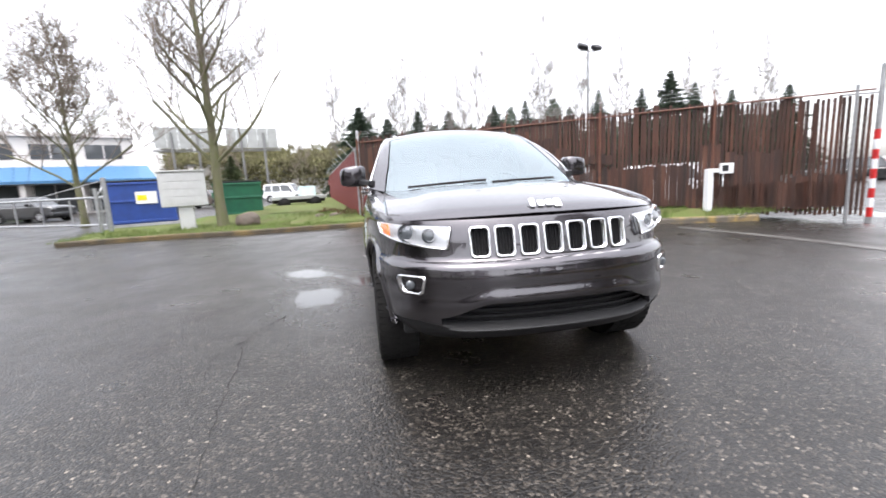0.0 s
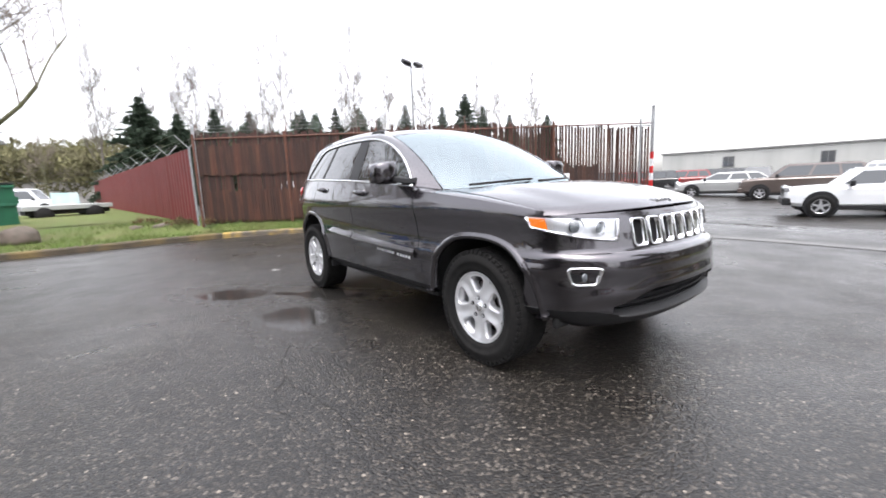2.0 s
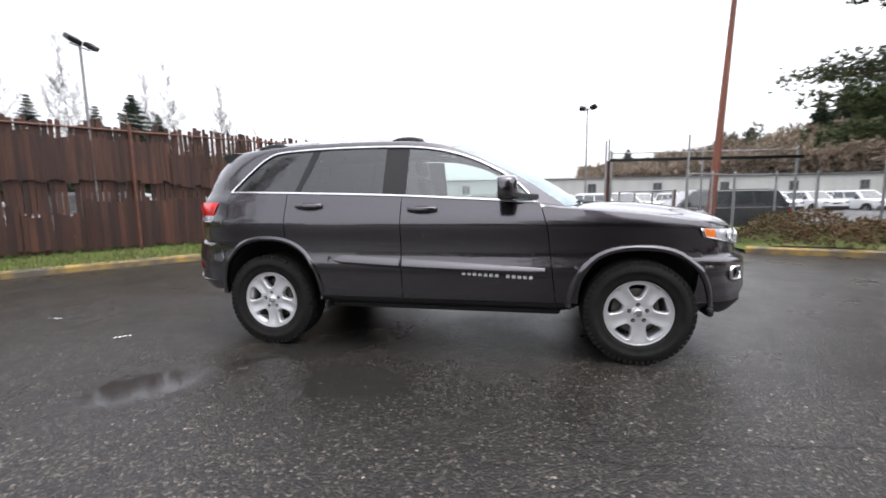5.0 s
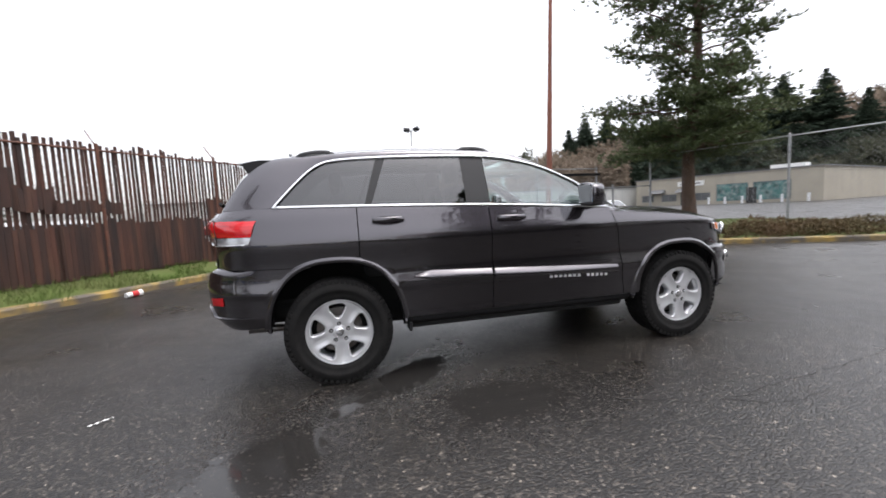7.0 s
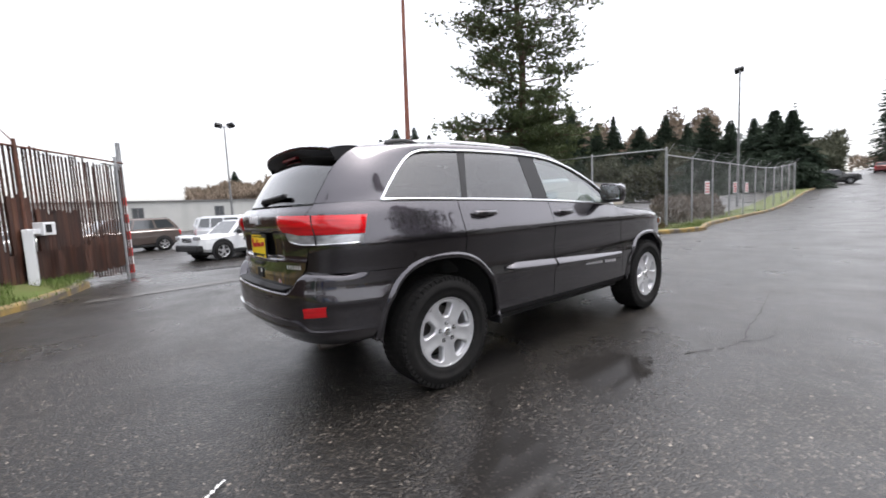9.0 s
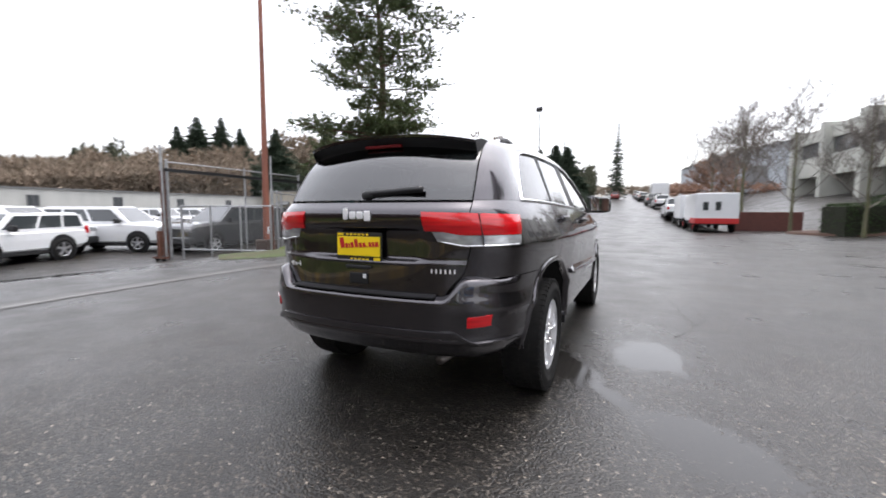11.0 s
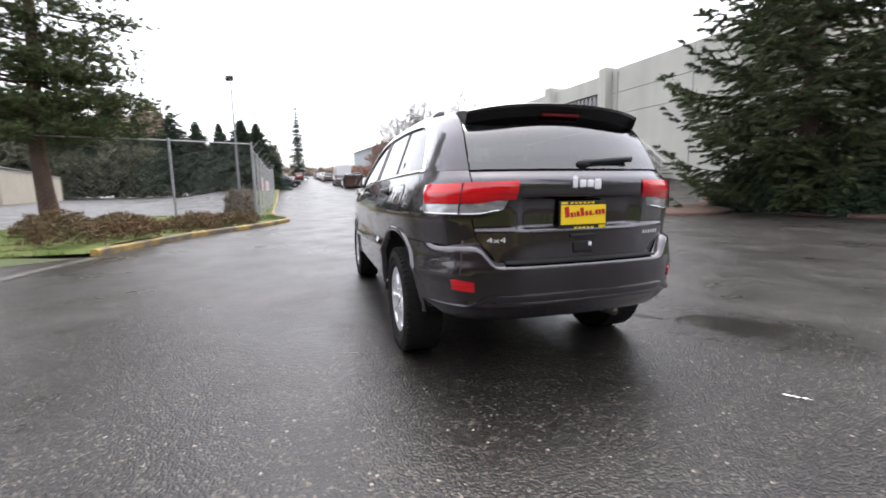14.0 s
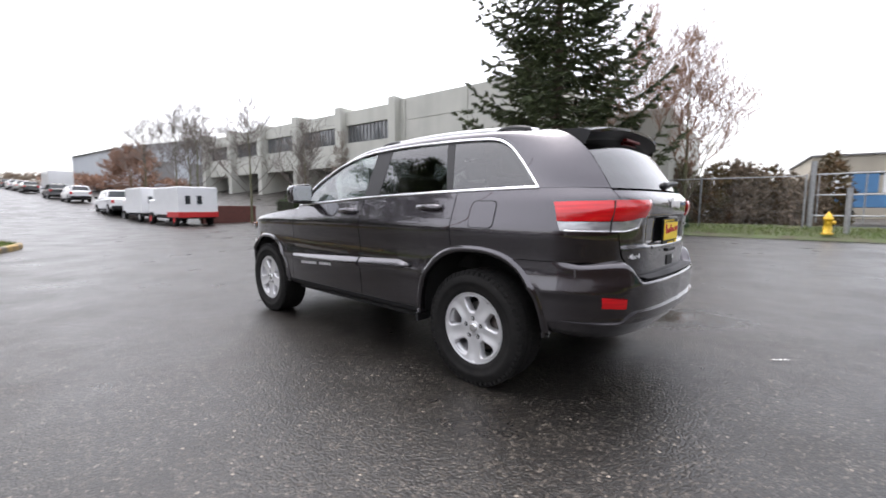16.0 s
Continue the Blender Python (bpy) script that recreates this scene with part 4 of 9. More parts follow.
    bmesh.ops.create_uvsphere(bm, u_segments=16, v_segments=8, radius=.026, matrix=Matrix.Translation(c) @ Matrix.Diagonal((1, .4, 1, 1)))
    part("fog_lens", bm, bpy.data.materials["dark_projector_glass"], fog, "round fog lens", smooth=True)

# ---- rear ----


def gate(u, v):
    z = lerp(.735, 1.272, v)
    s = lerp(-gate_half(z), gate_half(z), u)
    hollow = .026 * smoothstep(.945, .965, z) * smoothstep(1.135, 1.115, z) * smoothstep(.42, .36, abs(s))
    step = .012 * smoothstep(.965, .94, z) * smoothstep(.0, .02, z - .7)
    return at_end("rear", s, z, -hollow + step * .6)


gate_ob = patch("tailgate", gate, 44, 60, M_PAINT, car, "closed tailgate with a hollow for the plate", lip=.02)
patch("rear_under", lambda u, v: at_end("rear", lerp(-1.1, 1.1, u), lerp(.44, .80, v), -.06), 20, 4, M_UNDER, car, lip=0)


def bump_top(a):
    return lerp(.768, .885, smoothstep(run_x("rear", .54), run_x("rear", .66), a))


S_BE = run_d("rear", .74)
S_LB = run_d("rear", .41)


def rear_shape(a):
    """The bumper stands proud of the tail in the middle and runs flush into the sides."""
    k = smoothstep(.62, 1.10, abs(a))
    return lambda z: lerp(BUMPER(z), TAIL(z), k)


def rear_bumper(u, v):
    s = lerp(-S_BE, S_BE, u)
    pr = rear_shape(s)
    y = at_end("rear", s, .7, 0, pr).y
    top = lerp(bump_top(abs(s)), SEAM - .004, smoothstep(.72, .95, abs(s)))
    lo = min(low_edge(y, .525), top - .004)
    z = lerp(lo, top, v)
    off = .003
    if v > .90:
        off -= .055 * ((v - .90) / .10) ** 2 * smoothstep(1.05, .8, abs(s))
    return at_end("rear", s, z, off, pr)


patch("rear_bumper", rear_bumper, 110, 26, M_PAINT, car, "body-coloured rear bumper with a step pad", lip=.03)


def lower_bumper(u, v):
    s = lerp(-S_LB, S_LB, u)
    up = .06 * smoothstep(run_x("rear", .72), run_x("rear", .58), abs(s))
    z = lerp(.425 + .022 * smoothstep(.80, 1.10, abs(s)), .527 + up, v)
    return at_end("rear", s, z, (.006 * v + (.012 if v > .85 else 0)) * smoothstep(S_LB, S_LB - .2, abs(s)) - .03 * (1 - v) ** 2, rear_shape(s))


patch("lower_bumper", lower_bumper, 90, 14, M_PAINT, car, "body-coloured lower bumper section", lip=.03)
patch("step_pad", lambda u, v: at_end("rear", lerp(-.50, .50, u), .772 + .006 * v, lerp(.0, -.065, v), BUMPER), 24, 3, M_BLACKP, car, "black ribbed step pad", lip=.008)
for s in (-1, 1):
    tail = empty("tail_lamp", 0, 0, 0)
    tail.parent = car
    sa, sb = run_x("rear", .41), run_d("rear", .42)

    def tl(u, v, z0, z1, off, a=sa, b=sb):
        """Lamp face: its inner end slants, its lower line dips towards the side."""
        t = u
        sx = lerp(a + .05 * (1 - v) * (1 if z0 < 1.1 else .5), b, t)
        return at_end("rear", s * sx, lerp(z0(t), z1(t), v), off)
    top = lambda t: lerp(1.222, 1.208, t)
    midl = lambda t: 1.118 - .018 * smoothstep(.12, .35, t)
    low = lambda t: lerp(1.062, 1.040, smoothstep(0, .3, t)) + .006 * t

    def face(u, v, lo, hi, off, cut):
        z = lerp(lo(u), hi(u), v)
        inner = sa + cut * (1.222 - z)
        outer = sb - .5 * max(0, 1.208 - z)
        k = min(u * 8, 1) * min((1 - u) * 8, 1)
        return at_end("rear", s * lerp(inner, outer, u), z, off - .012 * (1 - k) ** 2)
    patch("red_lens", lambda u, v: face(u, v, midl, top, .014 + .008 * math.sin(math.pi * v), .12), 26, 8, M_REDLENS, tail, "glossy red lamp lens", lip=.02)
    patch("clear_lens", lambda u, v: face(u, v, low, lambda t: midl(t) - .003, .012, .5), 26, 6, M_CLEARLENS, tail, "clear reversing lamp lens", lip=.02)
    bm = bmesh.new()
    strip(bm, [face(.04 + .92 * k / 20, 0, low, top, .010, .5) for k in range(21)], .010, .008, lambda p: Vector((s * .5, 1, 0)))
    part("lamp_trim", bm, M_CHROME, tail, "chrome lower lamp edge", smooth=True)
    bm = bmesh.new()
    strip(bm, [face(.50, k / 6, low, top, .021, .3) for k in range(7)], .006, .003, lambda p: Vector((s * .5, 1, 0)))
    part("lamp_split", bm, M_UNDER, tail, "dark lamp joint")
    # bumper reflector
    patch("bumper_reflector", lambda u, v: at_end("rear", s * lerp(run_x("rear", .665), run_x("rear", .765), u), lerp(.612 + .006 * u, .668 + .008 * u, v), .010, rear_shape(run_x("rear", lerp(.665, .765, u)))), 8, 3, M_REDLENS, car, "red bumper reflector", lip=.012)

# plate, handle, badges, wiper, spoiler
plate = empty("number_plate", 0, 0, 0)
plate.parent = car
yp = 2.372
bm = bmesh.new()
box(bm, -.158, .158, yp - .012, yp - .002, .940, 1.104, .004)
part("plate_frame", bm, M_BLACKP, plate, "black plate frame with yellow strips")
bm = bmesh.new()
box(bm, -.150, .150, yp - .001, yp + .003, .968, 1.080, .002)
part("plate_face", bm, M_YELLOW, plate, "yellow dealer plate")
bm = bmesh.new()
for k, (x, w, h) in enumerate(((.112, .034, .066), (.080, .020, .030), (.060, .010, .030), (.040, .022, .034), (.012, .026, .052), (-.018, .022, .030), (-.044, .022, .030), (-.064, .008, .010), (-.084, .020, .030), (-.106, .020, .030), (-.130, .026, .030))):
    m = Matrix.Translation((x, yp + .0045, 1.008 + .0016 * k + h / 2)) @ Matrix.Rotation(radians(10), 4, "Y")
    box(bm, -w * .42, w * .42, -.001, .001, -h * .45, h * .45, .0, m)
part("plate_mark", bm, M_REDINK, plate, "red script drawn as plain bars")
marks = [(-.07 + k * .028, -.07 + k * .028 + .017, z, z + .010) for z, n in ((1.087, 6), (.945, 5)) for k in range(n)] + [(-.148, -.105, .945, .962), (.105, .148, 1.085, 1.098)]
for x0, x1, z0, z1 in marks:
    bm = bmesh.new()
    box(bm, x0, x1, yp - .001, yp + .001, z0, z1)
    part("frame_mark", bm, M_YELLOW, plate, "yellow bar on the frame")
bm = bmesh.new()
box(bm, -.085, .085, 2.368, 2.384, .895, .915, .006)
box(bm, -.065, .065, 2.366, 2.376, .805, .872, .008)
handle = part("tailgate_handle", bm, M_BLACKP, gate_ob, "black tailgate release")
bm = bmesh.new()
box(bm, -.056, -.034, 2.377, 2.381, .842, .866, .003)
part("keyhole_sticker", bm, M_WHITE, gate_ob, "small white sticker")
patch("gate_trim_bar", lambda u, v: at_end("rear", lerp(-.33, .33, u), lerp(.925, .945, v), .014 - .02 * (v - .5) ** 2), 16, 3, M_PAINT, gate_ob, lip=.02)
bm = emblem(.052, Matrix.Translation((0, 2.390, 1.208)) @ Matrix.Rotation(radians(180), 4, "Z") @ Matrix.Rotation(radians(90), 4, "X"))
part("tailgate_emblem", bm, M_EMBLEM, gate_ob, "chrome emblem of plain ovals")


def letters(text, size, depth, m, material, parent, name, label):
    cu = bpy.data.curves.new(name, "FONT")
    cu.body, cu.size, cu.extrude, cu.align_x, cu.align_y = text, size, depth, "CENTER", "CENTER"
    tmp = bpy.data.objects.new(name, cu)
    me = bpy.data.meshes.new_from_object(tmp)
    bpy.data.objects.remove(tmp)
    me.materials.clear()
    me.materials.append(material)
    ob = new(name, me)
    ob.parent = parent
    ob.matrix_basis = m
    return tagged(ob, label)


p4 = at_end("rear", .53, .893, .006)
letters("4x4", .055, .004, Matrix.Translation(p4) @ Matrix.Rotation(radians(180 - 10), 4, "Z") @ Matrix.Rotation(radians(90), 4, "X") @ Matrix.Diagonal((1.35, .8, 1, 1)), M_EMBLEM, gate_ob, "drive_badge", "chrome four by four badge")
bm = bmesh.new()
for k in range(6):
    p = at_end("rear", -(.455 + k * .0255), .903, .004)
    box(bm, p.x - .009, p.x + .009, p.y - .003, p.y + .003, p.z - .012, p.z + .012, .002)
part("trim_badge_bar", bm, M_EMBLEM, gate_ob, "chrome trim-level bars")
bm = bmesh.new()
wpts = [Vector((-.02 - .36 * k / 10, lerp(2.312, 2.285, k / 10), 1.318 + .024 * k / 10)) for k in range(11)]
strip(bm, wpts, .03, .022, lambda p: Vector((0, .8, .55)))
bmesh.ops.create_uvsphere(bm, u_segments=12, v_segments=8, radius=.034, matrix=Matrix.Translation((-.03, 2.312, 1.315)) @ Matrix.Diagonal((1.3, .7, .8, 1)))
part("rear_wiper", bm, M_BLACKP, gate_ob, "black rear wiper", smooth=True)


def spoiler(u, v):
    """Top from the roof's rear edge to the lip (v to .5), then the hollow underside back to the glass."""
    k = 2 * u - 1
    e = 1 - abs(k) ** 2.2
    root = Vector((k * .605, 1.872 + .09 * e, 1.650 + .045 * e))
    edge = Vector((k * .600, 2.075 + .075 * (1 - k ** 4), 1.628 + .052 * e))
    foot = Vector((k * .600, 2.035 + .055 * e, 1.553 + .004 * e))
    if v <= .5:
        t = v / .5
        p = root.lerp(edge, t)
        p.z += .010 * math.sin(math.pi * t)
        return p
    t = (v - .5) / .5
    p = (edge + Vector((0, -.004, -.018))).lerp(foot, t)
    p.y -= .045 * math.sin(math.pi * t)
    return p


patch("roof_spoiler", spoiler, 36, 20, M_PAINT, car, "roof spoiler over the rear window", lip=.016, vs=[k / 10 * .5 for k in range(11)], out=Vector((0, 1.9, 1.4)))
patch("spoiler_underside", lambda u, v: spoiler(u, .502 + .498 * v), 36, 8, M_BLACKP, car, "black underside of the spoiler", lip=.0, out=Vector((0, 1.6, 1.5)))
for ue in (0, 1):
    patch("spoiler_cheek", lambda u, v: spoiler(ue, .5 * u).lerp(spoiler(ue, 0).lerp(spoiler(ue, 1), u), v), 10, 4, M_BLACKP, car, "black spoiler cheek", lip=.0)
bm = bmesh.new()
box(bm, -.13, .13, 2.085, 2.112, 1.612, 1.630, .004)
part("brake_light", bm, M_DARKRED, car, "high red brake light")

# ---- underbody and cabin ----
bm = bmesh.new()
box(bm, -.86, .86, -.93, .95, .33, .46, .03)
box(bm, -.50, .50, -2.10, 1.15, .30, .60, .04)
box(bm, -.56, .56, 1.12, 2.16, .43, .60, .04)
box(bm, -.80, .80, -2.0, -1.95, .34, .78, .02)
part("underbody", bm, M_UNDER, car, "black underbody")
bm = bmesh.new()
tube(bm, (-.62, 1.4575, .36), (.62, 1.4575, .36), .05, n=12)
tube(bm, (-.62, -1.4575, .36), (.62, -1.4575, .36), .04, n=12)
part("axle", bm, M_UNDER, car, "dark axle tubes")
bm = bmesh.new()
tube(bm, (-.42, 1.6, .33), (-.42, 2.16, .345), .03, n=12)
part("exhaust_pipe", bm, M_BRAKE, car, "steel exhaust pipe", smooth=True)
bm = bmesh.new()
box(bm, -.82, .82, -.93, .94, .52, .62, 0)
box(bm, -.53, .53, .94, 2.0, .62, .80, 0)
box(bm, -.85, -.82, -.9, .94, .5, 1.14, 0)
box(bm, .82, .85, -.9, .94, .5, 1.14, 0)
box(bm, -.85, -.82, .94, 1.95, .92, 1.16, 0)
box(bm, .82, .85, .94, 1.95, .92, 1.16, 0)
box(bm, -.78, .78, -1.06, -1.02, .5, 1.12, 0)
part("cabin_tub", bm, M_DARKIN, car, "black cabin lining")
bm = bmesh.new()
box(bm, -.80, .80, -1.0, -.52, .85, 1.13, .05)
part("dashboard", bm, M_DARKIN, car, "black dashboard", smooth=False)
for x in (-.38, .38):
    seat = empty("front_seat", 0, 0, 0)
    seat.parent = car
    bm = bmesh.new()
    box(bm, x - .25, x + .25, -.28, .26, .72, .90, .05)
    part("seat_cushion", bm, M_SEAT, seat, smooth=True)
    bm = bmesh.new()
    box(bm, -.24, .24, -.07, .07, 0, .62, .05, Matrix.Translation((x, .28, .82)) @ Matrix.Rotation(radians(-14), 4, "X"))
    part("seat_back", bm, M_SEAT, seat, smooth=True)
    bm = bmesh.new()
    box(bm, -.13, .13, -.05, .05, 0, .17, .04, Matrix.Translation((x, .43, 1.45)) @ Matrix.Rotation(radians(-10), 4, "X"))
    part("headrest", bm, M_SEAT, seat, smooth=True)
seat = empty("rear_seat", 0, 0, 0)
seat.parent = car
bm = bmesh.new()
box(bm, -.66, .66, .78, 1.24, .72, .88, .05)
part("seat_cushion", bm, M_SEAT, seat, smooth=True)
bm = bmesh.new()
box(bm, -.66, .66, -.07, .07, 0, .58, .05, Matrix.Translation((0, 1.26, .82)) @ Matrix.Rotation(radians(-16), 4, "X"))
part("seat_back", bm, M_SEAT, seat, smooth=True)
for x in (-.42, 0, .42):
    bm = bmesh.new()
    box(bm, -.12, .12, -.05, .05, 0, .15, .04, Matrix.Translation((x, 1.42, 1.41)))
    part("headrest", bm, M_SEAT, seat, smooth=True)
bm = bmesh.new()
mm = Matrix.Translation((.38, -.44, 1.10)) @ Matrix.Rotation(radians(66), 4, "X")
for k in range(32):
    a, b = 2 * math.pi * k / 32, 2 * math.pi * (k + 1) / 32
    tube(bm, mm @ Vector((.185 * math.cos(a), .185 * math.sin(a), 0)), mm @ Vector((.185 * math.cos(b), .185 * math.sin(b), 0)), .016, n=8)
for a in (0, 180, 270):
    tube(bm, mm @ Vector((0, 0, 0)), mm @ Vector((.18 * math.cos(radians(a)), .18 * math.sin(radians(a)), 0)), .022, .014, 8)
tube(bm, mm @ Vector((0, 0, -.03)), mm @ Vector((0, 0, .03)), .065, .055, 16)
part("steering_wheel", bm, M_DARKIN, car, "black steering wheel", smooth=True)


# ---- wheels ----
def spoke_half(side):
    """Rings of points between a wheel opening's edge and the middle of the next spoke, for one half of a 72 degree sector."""
    cr = .158
    shape = [(.051, 0), (.052, .022), (.044, .047), (.028, .058), (.006, .052), (-.022, .036), (-.043, .022), (-.049, .010), (-.049, 0)]
    edge = spline([(*q, 0) for q in shape], 3)

    def dish(r):
        return .104 + .006 * smoothstep(.05, .13, r) + .004 * smoothstep(.15, .225, r)
    rings = [[], [], [], [], [], []]
    for q in edge:
        ang = math.atan2(q.y, q.x)
        dr, dt = math.cos(ang), math.sin(ang)
        # meet the sector's side, its outer or its inner arc
        far = min([h for h in (
            (math.tan(math.radians(36)) * cr) / (dt - math.tan(math.radians(36)) * dr) if dt - math.tan(math.radians(36)) * dr > 1e-6 else 9,
            (-cr * dr + math.sqrt(max(.226 ** 2 - (cr * dt) ** 2, 0))),
            (-cr * dr - math.sqrt(.050 ** 2 - (cr * dt) ** 2)) if dr < 0 and .050 > abs(cr * dt) else 9) if h > 0])
        near = math.hypot(q.x, q.y)
        for k, (f, drop) in enumerate(((0, .055), (0, .010), (.10, 0), (.25, .001), (.62, .008), (1, .010))):
            d = lerp(near, max(far, near + .002), f)
            z, y = cr + d * dr, side * d * dt
            r = math.hypot(y, z)
            keep = smoothstep(.070, .12, r) * smoothstep(.225, .19, r)
            rings[k].append(Vector((dish(r) - (drop if k < 2 else drop * keep), -y, z)))
    return rings


def wheel(sx, y):
    """A wheel with its outer face towards +x of its own, turned round for the other side."""
    w = empty("wheel", 0, 0, 0)
    w.parent = car
    R, W = .386, .128
    bm = bmesh.new()
    prof = [(.232, -.105), (.245, -.125), (.30, -W - .004), (.345, -W), (.370, -.112), (R - .006, -.095), (R - .004, -.06), (R - .004, 0), (R - .004, .06), (R - .006, .095), (.370, .112), (.352, W - .004),
            (.345, W), (.318, W + .006), (.30, W + .007), (.298, W + .004), (.268, W + .003), (.245, .125), (.232, .105)]
    lathe(bm, prof, 72)
    part("tyre", bm, M_RUBBER, w, "black all-terrain tyre", smooth=True)
    bm = bmesh.new()
    for k in range(56):
        a = 2 * math.pi * k / 56
        for (x0, x1, da) in ((-.118, -.066, 0), (-.058, -.004, .5), (.004, .058, 0), (.066, .118, .5)):
            m = Matrix.Rotation(a + da * 2 * math.pi / 56, 4, "X")
            edge = abs(x0 + x1) > .15
            box(bm, x0, x1, -.0175, .0175, R - .014, R - (.001 if not edge else .004), 0, m @ Matrix.Rotation(0, 4, "Y"))
    for k in range(56):
        m = Matrix.Rotation(2 * math.pi * (k + .5) / 56, 4, "X")
        box(bm, .108, .1258, -.012, .012, R - .034, R - .014, 0, m)
    part("tread", bm, M_RUBBER, w, "chunky tread blocks")
    bm = bmesh.new()
    lathe(bm, [(.230, -.10), (.215, -.09), (.205, -.04), (.20, .06), (.206, .088), (.222, .096), (.235, .106), (.240, .113), (.236, .117), (.228, .112), (.222, .10)], 64)
    part("rim", bm, M_ALLOY, w, "silver alloy rim", smooth=True)
    for k in range(5):
        bm = bmesh.new()
        for side in (1, -1):
            rows = []
            for e in spoke_half(side):
                rows.append([bm.verts.new(q) for q in e])
            turn = 2 * math.pi * (k + (-.5 if side > 0 else .5)) / 5 + math.pi
            bmesh.ops.rotate(bm, verts=[q for r_ in rows for q in r_], matrix=Matrix.Rotation(turn, 3, "X"))
            for a, b in zip(rows, rows[1:]):
                for j in range(len(a) - 1):
                    bm.faces.new((a[j], a[j + 1], b[j + 1], b[j]))
        bmesh.ops.remove_doubles(bm, verts=bm.verts, dist=2e-4)
        bmesh.ops.recalc_face_normals(bm, faces=bm.faces)
        part("spoke", bm, M_ALLOY, w, smooth=True)
    bm = bmesh.new()
    lathe(bm, [(.0001, .105), (.050, .105), (.056, .101), (.058, .05)], 40)
    part("hub", bm, M_ALLOY, w, smooth=True)
    bm = bmesh.new()
    lathe(bm, [(.0001, .112), (.024, .112), (.031, .108), (.033, .098)], 24)
    part("hub_cap", bm, M_CHROME, w, "round centre cap", smooth=True)
    for k in range(5):
        a = 2 * math.pi * (k + .5) / 5 + math.pi
        c = Vector((0, -math.sin(a) * .0635, math.cos(a) * .0635))
        # flush black disc: the pocket's shade as colour, with no hollow cut
        bm = bmesh.new()
        tube(bm, c + Vector((.096, 0, 0)), c + Vector((.1055, 0, 0)), .0155, .0155, 16)
        part("lug_pocket", bm, M_UNDER, w, "dark flush disc drawn as the lug pocket's shade")
        bm = bmesh.new()
        tube(bm, c + Vector((.09, 0, 0)), c + Vector((.117, 0, 0)), .0105, .009, 6)
        part("lug_nut", bm, M_CHROME, w, "chrome lug nut")
    bm = bmesh.new()
    lathe(bm, [(.06, .02), (.165, .02), (.165, -.01), (.06, -.01)], 40)
    box(bm, -.03, .04, .08, .15, -.09, .09, .01)
    part("brake_disc", bm, M_BRAKE, w, "worn brake disc", smooth=False)
    bm = bmesh.new()
    lathe(bm, [(.0001, -.06), (.21, -.06)], 32)
    part("inner_cover", bm, M_UNDER, w)
    w.matrix_basis = pose(sx * .812, y, WHEEL_Z, 0, 0, 0 if sx > 0 else 180) @ Matrix.Rotation(radians(3), 4, "X")
    return w


for sx in (-1, 1):
    for y in (-1.4575, 1.4575):
        wheel(sx, y)
    bm = bmesh.new()
    box(bm, sx * .88 - .06, sx * .88 + .06, .93, .955, .335, .40, .006)
    part("mud_flap", bm, M_BLACKP, car, "black mud flap")


# ---- fast mesh building for fences, trees and far things ----
class Heap:
    """Collects vertices and faces of one mesh."""

    def __init__(self):
        self.v, self.f = [], []

    def tube(self, a, b, r0, r1, n=4):
        a, b = Vector(a), Vector(b)
        d = (b - a)
        if d.length < 1e-6:
            return
        d.normalize()
        u = d.orthogonal().normalized()
        w = d.cross(u)
        k = len(self.v)
        for p, r in ((a, r0), (b, r1)):
            for i in range(n):
                t = 2 * math.pi * i / n
                self.v.append(p + u * (r * math.cos(t)) + w * (r * math.sin(t)))
        for i in range(n):
            j = (i + 1) % n
            self.f.append((k + i, k + j, k + n + j, k + n + i))

    def box(self, x0, x1, y0, y1, z0, z1, m=None):
        k = len(self.v)
        for x, y, z in ((x0, y0, z0), (x1, y0, z0), (x1, y1, z0), (x0, y1, z0), (x0, y0, z1), (x1, y0, z1), (x1, y1, z1), (x0, y1, z1)):
            self.v.append((m @ Vector((x, y, z))) if m else Vector((x, y, z)))
        for q in ((0, 3, 2, 1), (4, 5, 6, 7), (0, 1, 5, 4), (1, 2, 6, 5), (2, 3, 7, 6), (3, 0, 4, 7)):
            self.f.append(tuple(k + i for i in q))

    def tri(self, a, b, c):
        k = len(self.v)
        self.v += [a, b, c]
        self.f.append((k, k + 1, k + 2))

    def quad(self, a, b, c, d):
        k = len(self.v)
        self.v += [a, b, c, d]
        self.f.append((k, k + 1, k + 2, k + 3))

    def done(self, name, material, parent=None, **kw):
        return from_data(name, self.v, self.f, material, parent, **kw)


def frame_along(a, b, z=0.0):
    """A pose with x along the plan line from a to b."""
    return Matrix.Translation((a[0], a[1], z)) @ Matrix.Rotation(math.atan2(b[1] - a[1], b[0] - a[0]), 4, "Z")


def plan_len(a, b):
    return math.hypot(b[0] - a[0], b[1] - a[1])


rnd = random.Random(4)

# ---- kerbs, verges and grass ----
KERB_N = [Vector((x, y, 0)) for x, y in ((7.6, 3.45), (6.4, 3.80), (5.55, 4.15), (4.9, 4.6), (4.3, 5.1), (3.65, 5.65), (2.85, 6.3), (1.95, 7.0), (1.1, 7.6), (0.2, 8.1), (-0.8, 8.45), (-2.0, 8.52), (-3.0, 8.45), (-4.4, 8.42), (-6.4, 8.75), (-7.8, 8.72), (-9.2, 8.55))]
